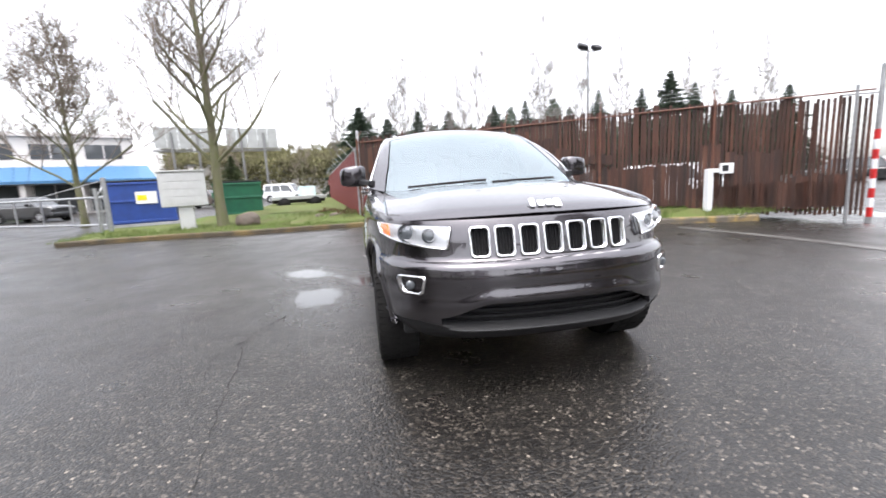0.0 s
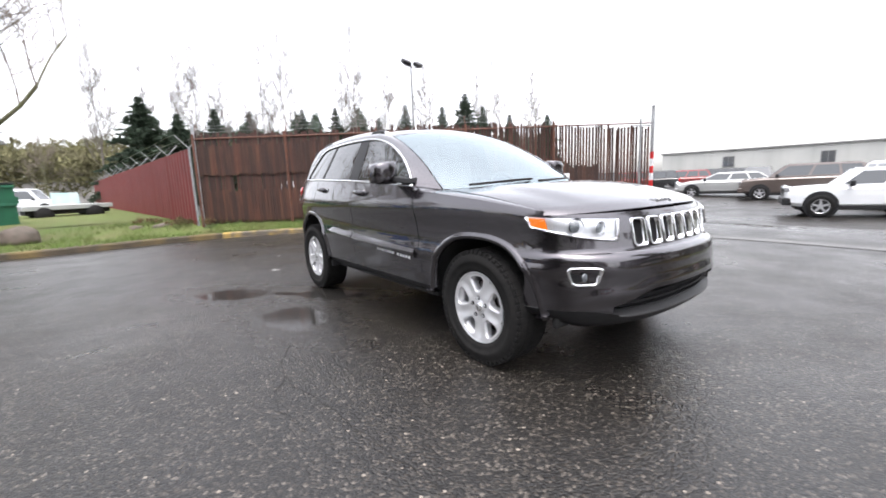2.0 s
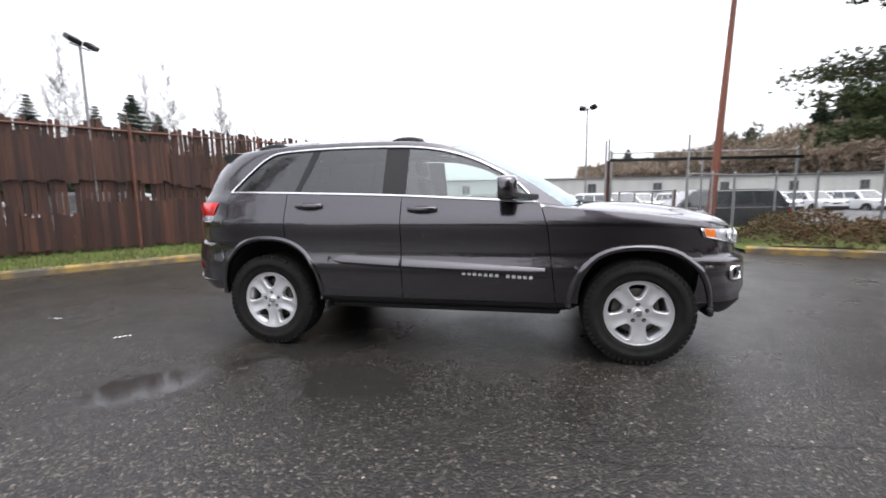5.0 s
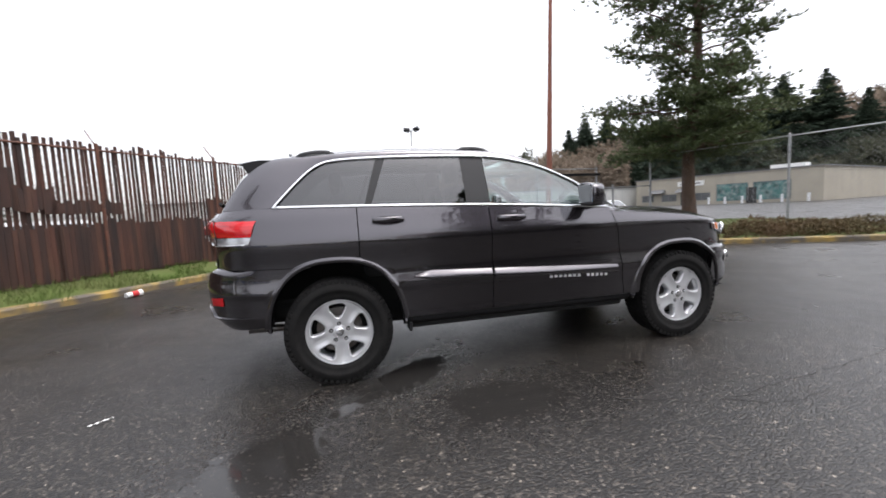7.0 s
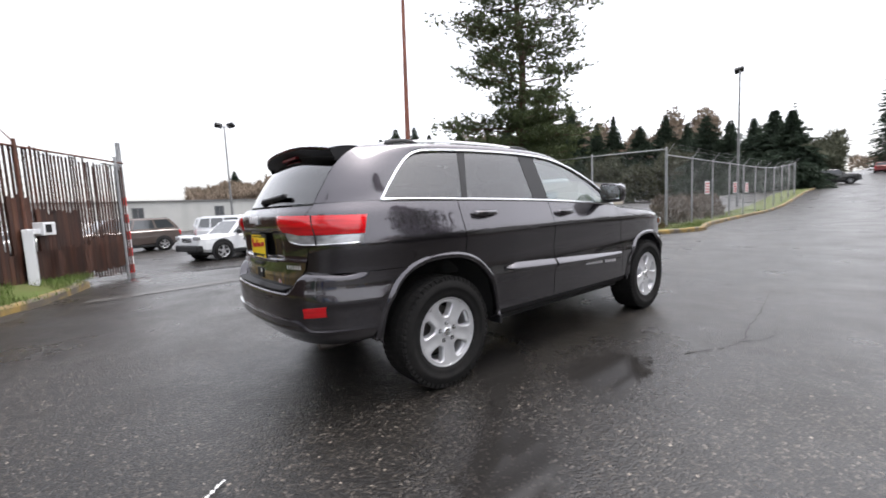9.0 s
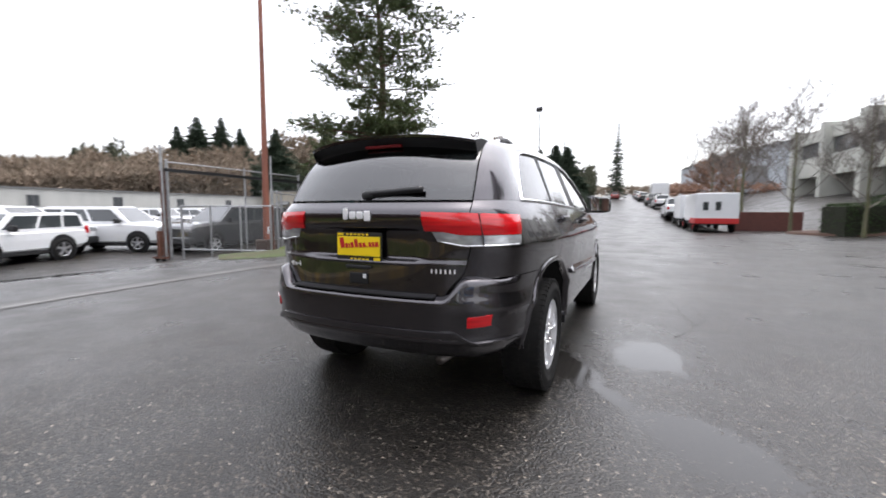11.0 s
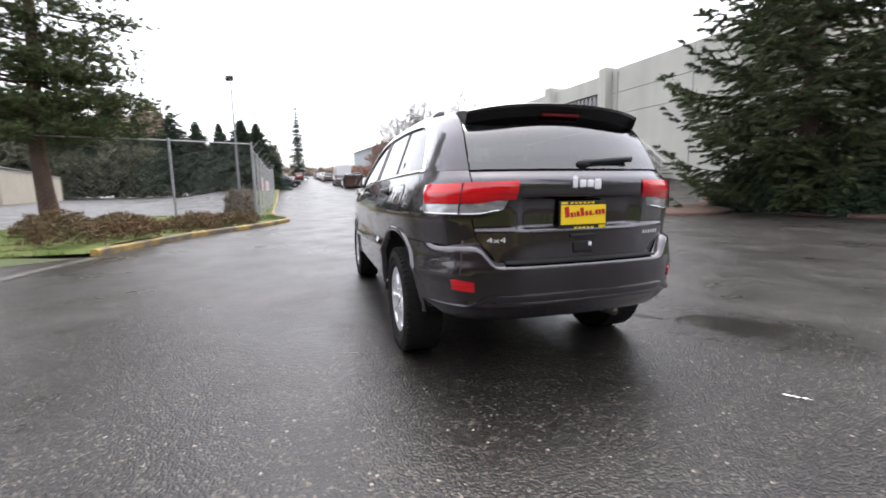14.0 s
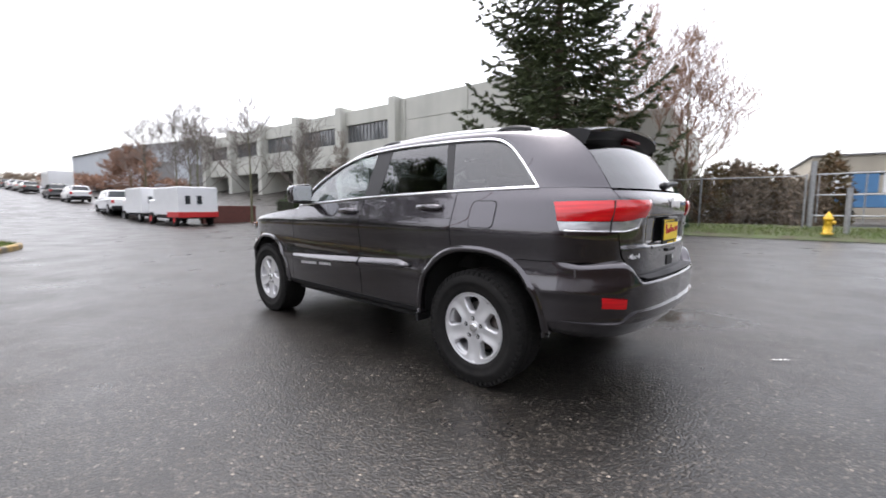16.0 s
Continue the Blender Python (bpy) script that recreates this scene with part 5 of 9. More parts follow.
KERB_S = [Vector((x, y, 0)) for x, y in ((5.5, -5.1), (5.15, -6.4), (4.5, -8.4), (3.5, -10.2), (2.7, -12.2), (2.45, -13.3), (2.75, -14.3), (3.2, -16.5), (3.7, -22), (4.3, -31), (4.9, -41), (5.6, -52))]


def kerb(name, pts, w, h, side, label, material=None):
    p = spline(pts, 6)
    hp = Heap()
    rows = []
    for i, q in enumerate(p):
        t = (p[min(i + 1, len(p) - 1)] - p[max(i - 1, 0)]).normalized()
        n = Vector((-t.y, t.x, 0)) * side
        jit = 0.006 * noise.noise(q * 2.1)
        gz = ground_z(q.x, q.y)
        rows.append([q + n * o + Vector((0, 0, z + gz)) for o, z in ((0, -0.1), (0.0, h * 0.75 + jit), (0.02, h * 0.95 + jit), (0.05, h + jit), (w - 0.03, h + jit), (w, h - 0.02), (w, -0.1))])
    for r in rows:
        hp.v += r
    for i in range(len(rows) - 1):
        for k in range(6):
            hp.f.append((i * 7 + k, i * 7 + k + 1, (i + 1) * 7 + k + 1, (i + 1) * 7 + k))
    hp.f.append(tuple(range(7)))
    hp.f.append(tuple(len(hp.v) - 1 - k for k in range(7)))
    return hp.done(name, material or M_KERBY, label=label, category="kerb", kind="structure", smooth=False), p


kerb_n, kn = kerb("kerb_north", KERB_N[:11], 0.16, 0.14, -1, "worn yellow-painted concrete kerb")
M_KERBDARK = mat("mossy_dark_kerb", (0.085, 0.062, 0.038), 0.85, dark=(0.04, 0.034, 0.022), scale=4, bump=0.5, bump_scale=80, streak=(0.22, 0.15, 0.04), streak_scale=1.2, streak_stretch=(1, 1, 1), streak_amount=0.5)
kerb_w, kw = kerb("kerb_northwest", KERB_N[10:], 0.16, 0.14, -1, "dark mossy concrete kerb with traces of yellow paint", M_KERBDARK)
kn = kn + kw[1:]
kerb_s, ks = kerb("kerb_south", KERB_S, 0.16, 0.14, 1, "worn yellow-painted concrete kerb")
FENCE_A, FENCE_B = Vector((9.3, 2.65, 0)), Vector((-1.0, 9.8, 0))


def bank(x, y):
    """Height of the north verge between kerb and fence and behind it."""
    d = (Vector((x, y, 0)) - FENCE_A).dot(Vector((0.57, 0.82, 0)))
    return 0.12 + 0.20 * smoothstep(-0.6, 0.15, d) * smoothstep(9.3, 6.5, x) + 0.02 * noise.noise(Vector((x, y, 0)) * 0.8)


def verge(name, inner, back, rows, zfun, label, material=None):
    """A sheet of turf from the kerb's back edge to a back line, point for point."""
    hp = Heap()
    n = len(inner)
    for j in range(rows + 1):
        for a, b in zip(inner, back):
            q = a.lerp(b, j / rows)
            hp.v.append(Vector((q.x, q.y, zfun(q.x, q.y))))
    for j in range(rows):
        for i in range(n - 1):
            hp.f.append((j * n + i, j * n + i + 1, (j + 1) * n + i + 1, (j + 1) * n + i))
    return hp.done(name, material or M_GRASS, label=label, category="grass", kind="structure", smooth=True)


def offset(p, d):
    out = []
    for i, q in enumerate(p):
        t = (p[min(i + 1, len(p) - 1)] - p[max(i - 1, 0)]).normalized()
        out.append(q + Vector((-t.y, t.x, 0)) * d)
    return out


inn = offset(kn, -0.12)
back_n = []
for i, q in enumerate(inn):
    u = i / (len(inn) - 1)
    if q.x > -1.0:
        k = (7.3 - q.x) / 8.3
        back_n.append(FENCE_A.lerp(FENCE_B, max(0.0, min(k * 1.0, 1))) + Vector((0.6, 1.0, 0)))
    else:
        k = (-1.0 - q.x) / 8.2
        back_n.append(Vector((lerp(-0.4, -10.4, k), lerp(16.0, 13.6, k), 0)))
verge("verge_north", inn, back_n, 8, bank, "mossy green grass verge along the slat fence")
# dark wet leaf litter in the gutter before the kerb
hp = Heap()
gut = [q for q in spline(KERB_N, 10) if 0.8 < q.x < 5.6]
for i, q in enumerate(gut):
    t = (gut[min(i + 1, len(gut) - 1)] - gut[max(i - 1, 0)]).normalized()
    n = Vector((-t.y, t.x, 0))
    w = (0.26 + 0.16 * noise.noise(q * 1.7) + 0.05 * noise.noise(q * 7)) * smoothstep(0, 6, i) * smoothstep(len(gut) - 1, len(gut) - 8, i)
    hp.v += [q + Vector((0, 0, 0.016)), q + n * w * 0.5 + Vector((0, 0, 0.014 + 0.008 * noise.noise(q * 5))), q + n * w + Vector((0, 0, 0.002))]
for i in range(len(gut) - 1):
    for k in (0, 1):
        hp.f.append((3 * i + k, 3 * i + k + 1, 3 * i + k + 4, 3 * i + k + 3))
hp.done("gutter_litter", mat("wet_leaf_litter", (0.026, 0.019, 0.013), 0.55, dark=(0.014, 0.012, 0.009), scale=14, bump=0.8, bump_scale=60), label="dark wet leaf litter along the kerb", category="litter", kind="structure", smooth=True)
hp = Heap()
for j in range(13):
    for i in range(5):
        y = lerp(13.4, 60, j / 12)
        x = lerp(-1.0, -6.0, i / 4) - (y - 13.4) * lerp(0.1, 0.08, i / 4)
        hp.v.append(Vector((x, y, bank(x, y) + 0.02)))
for j in range(12):
    for i in range(4):
        hp.f.append((j * 5 + i, j * 5 + i + 1, (j + 1) * 5 + i + 1, (j + 1) * 5 + i))
hp.done("lawn_strip", M_GRASS, label="strip of lawn beside the red fence", category="grass", kind="structure", smooth=True)
inns = offset(ks, 0.12)
M_LEAFLITTER = mat("mossy_soil", (0.056, 0.044, 0.028), 0.95, dark=(0.050, 0.072, 0.020), scale=1.3, amount=0.65, bump=1.0, bump_scale=50)
back_s = []
for i, q in enumerate(inns):
    u = i / (len(inns) - 1)
    if q.y > -10.5:
        k = (q.y + 10.5) / 5.4
        back_s.append(Vector((lerp(9.0, 8.6, k), lerp(-13.0, -4.9, k), 0)))
    elif q.y > -14.4:
        k = (q.y + 14.4) / 3.9
        back_s.append(Vector((lerp(5.2, 9.0, k), lerp(-15.0, -13.0, k), 0)))
    else:
        back_s.append(q + Vector((1.9, 0.2, 0)))


def bank_s(x, y):
    return 0.012 + 0.108 * smoothstep(-4.85, -5.7, y) + ground_z(x, y) * 1.0 + 0.25 * smoothstep(4.6, 7.0, x) * smoothstep(-4.6, -6.5, y) * smoothstep(-20, -12, y) + 0.02 * noise.noise(Vector((x, y, 3)) * 0.9)


verge("verge_south", inns, back_s, 8, bank_s, "mossy soil and grass verge under the pine")
cor_i = spline([(7.9, -2.5, 0), (7.5, -2.95, 0), (7.1, -3.7, 0), (6.55, -4.2, 0), (5.72, -4.88, 0)], 5)
cor_b = spline([(9.6, -3.75, 0), (9.0, -4.0, 0), (8.5, -4.4, 0), (8.6, -4.9, 0), (8.6, -5.3, 0)], 5)
verge("verge_corner", cor_i, cor_b, 5, lambda x, y: ground_z(x, y) + 0.008 + 0.05 * smoothstep(0.0, 1.0, min((Vector((x, y, 0)) - q).length for q in cor_i)), "mossy soil and thin grass beside the gate", M_LEAFLITTER)


def blades(name, spots, lo, hi, material, label, width=0.006):
    hp = Heap()
    for x, y, z in spots:
        a = rnd.uniform(0, 6.28)
        h = rnd.uniform(lo, hi)
        d = Vector((math.cos(a), math.sin(a), 0))
        lean = Vector((rnd.uniform(-1, 1), rnd.uniform(-1, 1), 0)) * h * 0.45
        b = Vector((x, y, z - 0.01))
        hp.tri(b - d * width, b + d * width, b + lean + Vector((0, 0, h)))
    return hp.done(name, material, label=label, category="grass", kind="stuff")


spots = []
while len(spots) < 26000:
    i = rnd.randrange(len(inn))
    f = rnd.random() ** 1.3
    q = inn[i].lerp(back_n[i], f * (0.95 if inn[i].x > -1 else 0.55)) + Vector((rnd.uniform(-.2, .2), rnd.uniform(-.2, .2), 0))
    if noise.noise(q * 1.1) < -0.28:
        continue
    spots.append((q.x, q.y, bank(q.x, q.y)))
blades("grass", spots, 0.04, 0.15, M_BLADE, "short uneven green grass on the verge")
spots = []
while len(spots) < 9000:
    i = rnd.randrange(len(inns))
    if inns[i].y < -30:
        continue
    q = inns[i].lerp(back_s[i], rnd.random() * 0.9)
    if noise.noise(q * 0.9) < -0.05:
        continue
    spots.append((q.x, q.y, bank_s(q.x, q.y)))
blades("grass", spots, 0.04, 0.13, M_BLADE, "thin grass on the verge under the pine")

# ---- chain-link and slat fences ----
M_WIRE = mat("grey_fence_wire", (0.30, 0.31, 0.31), 0.5, 0.6)
M_BROWNSTEEL = mat("rusty_brown_steel", (0.16, 0.06, 0.035), 0.6, 0.2, dark=(0.07, 0.035, 0.025), scale=10, bump=0.3)
M_POLE = mat("red_brown_timber_pole", (0.26, 0.085, 0.05), 0.7, dark=(0.15, 0.055, 0.035), scale=5, bump=0.5, bump_scale=30, stretch=(1, 1, 0.15), streak=(0.10, 0.05, 0.035), streak_scale=8)


def link_mesh(a, b, z0, z1, pitch=0.085, r=0.0022):
    """Crossed wires of a chain-link panel between two plan points."""
    hp = Heap()
    m = frame_along(a, b)
    L, H = plan_len(a, b), z1 - z0
    for sgn in (1, -1):
        c = -H
        while c < L:
            t0, t1 = max(0, -c), min(H, L - c)
            if t1 > t0:
                x0, x1 = c + t0, c + t1
                if sgn > 0:
                    p, q = (x0, t0), (x1, t1)
                else:
                    p, q = (x0, H - t0), (x1, H - t1)
                hp.tube(m @ Vector((p[0], 0.002 * sgn, z0 + p[1])), m @ Vector((q[0], 0.002 * sgn, z0 + q[1])), r, r, 3)
            c += pitch * 1.4142
    return hp


def chain_fence(pts, h, label, base=None, arms=False, gauge=0.03, step=3.0, pitch=0.10, mesh_r=0.0012, rails=True, post_over=0.06):
    f = empty("chain_link_fence", pts[0][0], pts[0][1], 0, label=label, category="fence")
    inv = Matrix.Translation((-pts[0][0], -pts[0][1], 0))

    def put(ob):
        ob.parent = f
        ob.matrix_parent_inverse = inv
        return ob
    for a, b in zip(pts, pts[1:]):
        L = plan_len(a, b)
        n = max(1, round(L / step))
        for k in range(n):
            p = (lerp(a[0], b[0], k / n), lerp(a[1], b[1], k / n))
            q = (lerp(a[0], b[0], (k + 1) / n), lerp(a[1], b[1], (k + 1) / n))
            zp = ground_z(*p) if base is None else base
            zq = ground_z(*q) if base is None else base
            z0 = (zp + zq) / 2
            put(link_mesh(p, q, z0 + 0.06, z0 + h - 0.01, pitch, mesh_r).done("wire_mesh", M_WIRE, label="woven wire mesh"))
            posts = [p] + ([q] if k == n - 1 and b == pts[-1] else [])
            for s in posts:
                zz = ground_z(*s) if base is None else base
                hp = Heap()
                r = gauge * (1.35 if (s == pts[0] or s in pts) else 1.0)
                hp.tube((s[0], s[1], zz - 0.2), (s[0], s[1], zz + h + post_over), r, r, 10)
                hp.tube((s[0], s[1], zz + h + post_over), (s[0], s[1], zz + h + post_over + 0.03), r, r * 0.3, 10)
                if arms:
                    hp.tube((s[0], s[1], zz + h), (s[0] - 0.30, s[1] + 0.12, zz + h + 0.34), 0.014, 0.012, 6)
                put(hp.done("fence_post", M_GALV, label="galvanised post", smooth=False))
            if rails:
                hp = Heap()
                hp.tube((*p, zp + h), (*q, zq + h), 0.021, 0.021, 8)
                put(hp.done("top_rail", M_GALV))
            if arms:
                hp = Heap()
                for w in (0.35, 0.68, 1.0):
                    o = Vector((-0.30 * w, 0.12 * w, 0.34 * w + h))
                    hp.tube(Vector((*p, zp)) + o, Vector((*q, zq)) + o, 0.003, 0.003, 3)
                put(hp.done("barbed_wire", M_WIRE))
    return f


def slat_fence():
    f = empty("slat_fence", FENCE_A.x, FENCE_A.y, 0, label="tall rust-brown slatted chain-link fence, some slats broken and uneven", category="fence")
    inv = Matrix.Translation((-FENCE_A.x, -FENCE_A.y, 0))
    L = plan_len(FENCE_A, FENCE_B)
    m = frame_along(FENCE_A, FENCE_B)
    meshes = []
    for h, hw in ((2.42, .032), (2.40, .031), (2.45, .032), (2.36, .030), (2.42, .036), (2.40, .037), (2.45, .036), (2.36, .038)):
        bm = bmesh.new()
        box(bm, -hw, hw, -0.005, 0.005, 0, h, 0, Matrix.Rotation(radians(12), 4, "Z"))
        me = bpy.data.meshes.new("slat")
        bm.to_mesh(me)
        bm.free()
        me.materials.append(M_SLAT)
        meshes.append(me)
    r2 = random.Random(9)
    n = int(L / 0.084)
    for k in range(n):
        u = (k + 0.5) * 0.084
        if r2.random() < 0.015:
            continue
        ob = new("slat", r2.choice(meshes[:4] if u < 6.2 else meshes[4:]))
        ob.parent = f
        ob.matrix_parent_inverse = inv
        p = m @ Vector((u, 0.0, 0))
        lo = 0.08 + 0.22 * smoothstep(0.4, 4.0, u) + r2.uniform(-0.03, 0.03)
        ob.matrix_basis = Matrix.Translation((p.x, p.y, lo + r2.uniform(-0.02, 0.03))) @ Matrix.Rotation(math.atan2(FENCE_B.y - FENCE_A.y, FENCE_B.x - FENCE_A.x), 4, "Z") @ Matrix.Rotation(radians(r2.uniform(-0.5, 0.5)), 4, "Y")
    # a second layer of boards behind parts of it
    def boards(u0, u1, z0, z1):
        u = u0
        while u < u1:
            w = r2.uniform(0.06, 0.11)
            bm = bmesh.new()
            box(bm, 0, w - 0.004, 0, 0.016, z0 + r2.uniform(-0.04, 0.04), z1 + r2.uniform(-0.05, 0.05), 0, m @ Matrix.Translation((u, 0.035, 0)))
            ob = part("backing_board", bm, M_SLAT, f)
            ob.matrix_parent_inverse = inv
            u += w
    boards(7.0, 12.4, 1.62, 2.42)
    boards(6.4, 7.0, 1.55, 2.20)
    boards(5.9, 6.4, 1.50, 1.90)
    boards(5.9, 8.4, 0.34, 1.28)
    boards(9.3, 12.4, 0.36, 1.20)
    boards(4.9, 5.9, 1.46, 1.68)
    boards(5.2, 5.9, 0.34, 1.26)
    boards(8.4, 9.3, 0.36, 1.00)
    boards(0.3, 3.2, 0.25, 0.80)
    boards(3.2, 5.2, 0.34, 1.32)
    boards(1.5, 2.5, 0.30, 1.50)
    boards(0.3, 1.3, 0.25, 0.95)
    boards(2.6, 3.0, 0.5, 1.75)
    hp = link_mesh(FENCE_A, FENCE_B, 0.3, 2.62, 0.10, 0.0022)
    hp.v = [m @ (Vector((0, -0.014, 0)) + m.inverted() @ Vector(v)) for v in hp.v]
    ob = hp.done("wire_mesh", M_BROWNSTEEL, f, label="rust-brown woven wire mesh over the slats")
    ob.matrix_parent_inverse = inv
    for k in range(6):
        u = 0.3 + k * (L - 0.3) / 5
        hp = Heap()
        p = m @ Vector((u, 0.05, 0))
        hp.tube((p.x, p.y, -0.1), (p.x, p.y, 2.72), 0.032, 0.032, 10)
        q = m @ Vector((u, -0.22, 0))
        hp.tube((p.x, p.y, 2.66), (q.x, q.y, 2.98), 0.012, 0.010, 6)
        ob = hp.done("fence_post", M_BROWNSTEEL if k else M_GALV, f, label="steel fence post with a barbed-wire arm")
        ob.matrix_parent_inverse = inv
    for w in (0.4, 0.7, 1.0):
        hp = Heap()
        for k in range(24):
            a = m @ Vector((L * k / 24, 0.05 - 0.27 * w, 2.66 + 0.32 * w + 0.02 * math.sin(k * 2.1)))
            b = m @ Vector((L * (k + 1) / 24, 0.05 - 0.27 * w, 2.66 + 0.32 * w + 0.02 * math.sin(k * 2.1 + 2.1)))
            hp.tube(a, b, 0.003, 0.003, 3)
        ob = hp.done("barbed_wire", M_WIRE, f)
        ob.matrix_parent_inverse = inv
    for z in (2.60,):
        hp = Heap()
        hp.tube(m @ Vector((0, 0.03, z)), m @ Vector((L, 0.03, z)), 0.02, 0.02, 8)
        ob = hp.done("top_rail", M_BROWNSTEEL, f)
        ob.matrix_parent_inverse = inv


slat_fence()

# corner post and red panel fence
fp = empty("fence_corner_post", -1.0, 9.8, 0.2, label="weathered pale steel corner post of the fence", category="post")
hp = Heap()
hp.tube((0, 0, -0.3), (0, 0, 2.75), 0.045, 0.045, 12)
hp.tube((0, 0, 2.75), (0, 0, 2.80), 0.045, 0.01, 12)
hp.done("post", M_GALV, fp)
rf = empty("red_panel_fence", -1.15, 10.0, 0, label="oxide-red corrugated panel fence with leaning barbed-wire arms", category="fence")
RA, RB = Vector((-1.15, 10.0, 0)), Vector((-4.6, 44.0, 0))
mm = frame_along(RA, RB)
inv = Matrix.Translation((-RA.x, -RA.y, 0))
for k in range(12):
    hp = Heap()
    L0 = plan_len(RA, RB) / 12
    nseg = 30
    for i in range(nseg + 1):
        x = k * L0 + (L0 - 0.02) * i / nseg
        o = 0.018 * (1 if (i // 2) % 2 else -1)
        for z in (0.16, 2.36):
            hp.v.append(mm @ Vector((x, o, z)))
        for z in (2.36, 0.16):
            hp.v.append(mm @ Vector((x, o + 0.006, z)))
    for i in range(nseg):
        for j in range(4):
            hp.f.append((i * 4 + j, i * 4 + (j + 1) % 4, (i + 1) * 4 + (j + 1) % 4, (i + 1) * 4 + j))
    ob = hp.done("fence_panel", M_REDFENCE, rf)
    ob.matrix_parent_inverse = inv
    hp = Heap()
    p = mm @ Vector((k * L0, -0.04, 0))
    hp.tube((p.x, p.y, -0.1), (p.x, p.y, 2.42), 0.03, 0.03, 8)
    hp.tube((p.x, p.y, 2.38), (p.x + 0.30, p.y, 2.72), 0.012, 0.012, 6)
    hp.tube((p.x, p.y, 2.38), (p.x - 0.30, p.y, 2.72), 0.012, 0.012, 6)
    ob = hp.done("fence_post", M_GALV, rf, label="galvanised post with arms")
    ob.matrix_parent_inverse = inv
hp = Heap()
for w in (-0.3, -0.18, 0.18, 0.3):
    hp.tube(mm @ Vector((0, w, 2.38 + abs(w) * 1.13)), mm @ Vector((33, w, 2.38 + abs(w) * 1.13)), 0.004, 0.004, 3)
ob = hp.done("barbed_wire", M_WIRE, rf)
ob.matrix_parent_inverse = inv

# striped gate post at the end of the slat fence
M_REDP = mat("red_reflective_band", (0.55, 0.02, 0.02), 0.4, dark=(0.40, 0.02, 0.02), scale=12)
gp = empty("gate_post", 9.5, 2.68, 0, label="steel gate post with worn red and white bands", category="post")
hp = Heap()
hp.tube((0, 0, -0.3), (0, 0, 3.1), 0.05, 0.05, 14)
hp.tube((0, 0, 2.55), (-0.5, 0.35, 2.56), 0.018, 0.018, 6)
hp.done("post", M_GALV, gp)
for k in range(9):
    hp = Heap()
    z = 0.02 + k * 0.20
    hp.tube((0, 0, z), (0, 0, z + 0.2), 0.054, 0.054, 14)
    hp.done("band", M_REDP if k % 2 == 0 else M_WHITE, gp, label="painted band")
# white intercom post
ip = empty("intercom_post", 6.91, 4.15, 0.10, label="white square post with a small gate intercom box", category="post")
bm = bmesh.new()
box(bm, -0.07, 0.07, -0.07, 0.07, -0.1, 1.08, 0.01)
part("post", bm, M_WHITE, ip)
bm = bmesh.new()
box(bm, -0.06, 0.34, -0.05, 0.05, 1.0, 1.09, 0.008, Matrix.Rotation(radians(-35), 4, "Z"))
part("arm", bm, M_WHITE, ip)
bm = bmesh.new()
box(bm, 0.20, 0.46, -0.10, 0.12, 0.97, 1.20, 0.012, Matrix.Rotation(radians(-35), 4, "Z"))
ib = part("intercom_box", bm, M_WHITE, ip, "white intercom housing")
bm = bmesh.new()
box(bm, 0.24, 0.36, -0.106, -0.10, 1.02, 1.16, 0.0, Matrix.Rotation(radians(-35), 4, "Z"))
part("keypad", bm, M_BLACKP, ib, "dark keypad")

# ---- sliding gate and the fences of the lot ----
gate_f = chain_fence([(11.4, -3.5), (12.0, -9.4)], 2.95, "open sliding chain-link gate with a dark carrying beam", base=-0.3, gauge=0.032, step=3.0)
hp = Heap()
hp.box(-0.05, 6.1, -0.05, 0.05, 2.36, 2.46, frame_along((11.4, -3.5), (12.0, -9.4)))
ob = hp.done("carrying_beam", M_BLACKP, gate_f, label="dark carrying beam")
ob.matrix_parent_inverse = Matrix.Translation((-11.4, 3.5, 0))
gs = empty("gate_support", 11.42, -3.42, -0.3, label="tall steel gate support with a rusty brown upright", category="post")
hp = Heap()
hp.box(0.02, 0.14, -0.05, 0.05, 0.0, 2.7)
hp.done("rusty_upright", M_BROWNSTEEL, gs, label="rusty brown upright")
for ox, oy, h in ((-0.12, 0.12, 3.35), (0.17, -0.03, 3.45)):
    hp = Heap()
    hp.tube((ox, oy, 0), (ox, oy, h), 0.03, 0.03, 10)
    hp.done("steel_upright", M_GALV, gs)
for k in range(2):
    bm = bmesh.new()
    lathe(bm, [(0.02, -0.02), (0.075, -0.02), (0.085, 0.0), (0.075, 0.02), (0.02, 0.02)], 18)
    ob = part("roller", bm, M_BLACKP, gs, "black gate roller", smooth=True)
    ob.matrix_basis = pose(-0.12 + 0.3 * k, 0.2, 0.085)
hp = Heap()
hp.box(-0.2, 0.3, 0.1, 0.3, 0.085, 0.13)
hp.box(-0.02, 0.10, 0.15, 0.25, 0.13, 0.9)
hp.done("roller_carriage", M_BROWNSTEEL, gs)
low = chain_fence([(11.2, -3.75), (8.35, -4.55)], 1.42, "low chain-link gate panel in a steel frame", base=-0.08, gauge=0.026, step=1.0, post_over=0.0, pitch=0.10)
hp = Heap()
hp.tube((11.2, -3.75, 0.02), (8.35, -4.55, 0.02), 0.024, 0.024, 8)
ob = hp.done("bottom_rail", M_GALV, low)
ob.matrix_parent_inverse = Matrix.Translation((-11.2, 3.75, 0))
hp = Heap()
hp.tube((0, 0, -0.2), (0, 0, 1.36), 0.024, 0.024, 8)
bp = empty("gate_stop_post", 8.30, -4.58, 0.0, label="thin rusty brown gate stop post", category="post")
hp.done("post", M_BROWNSTEEL, bp)
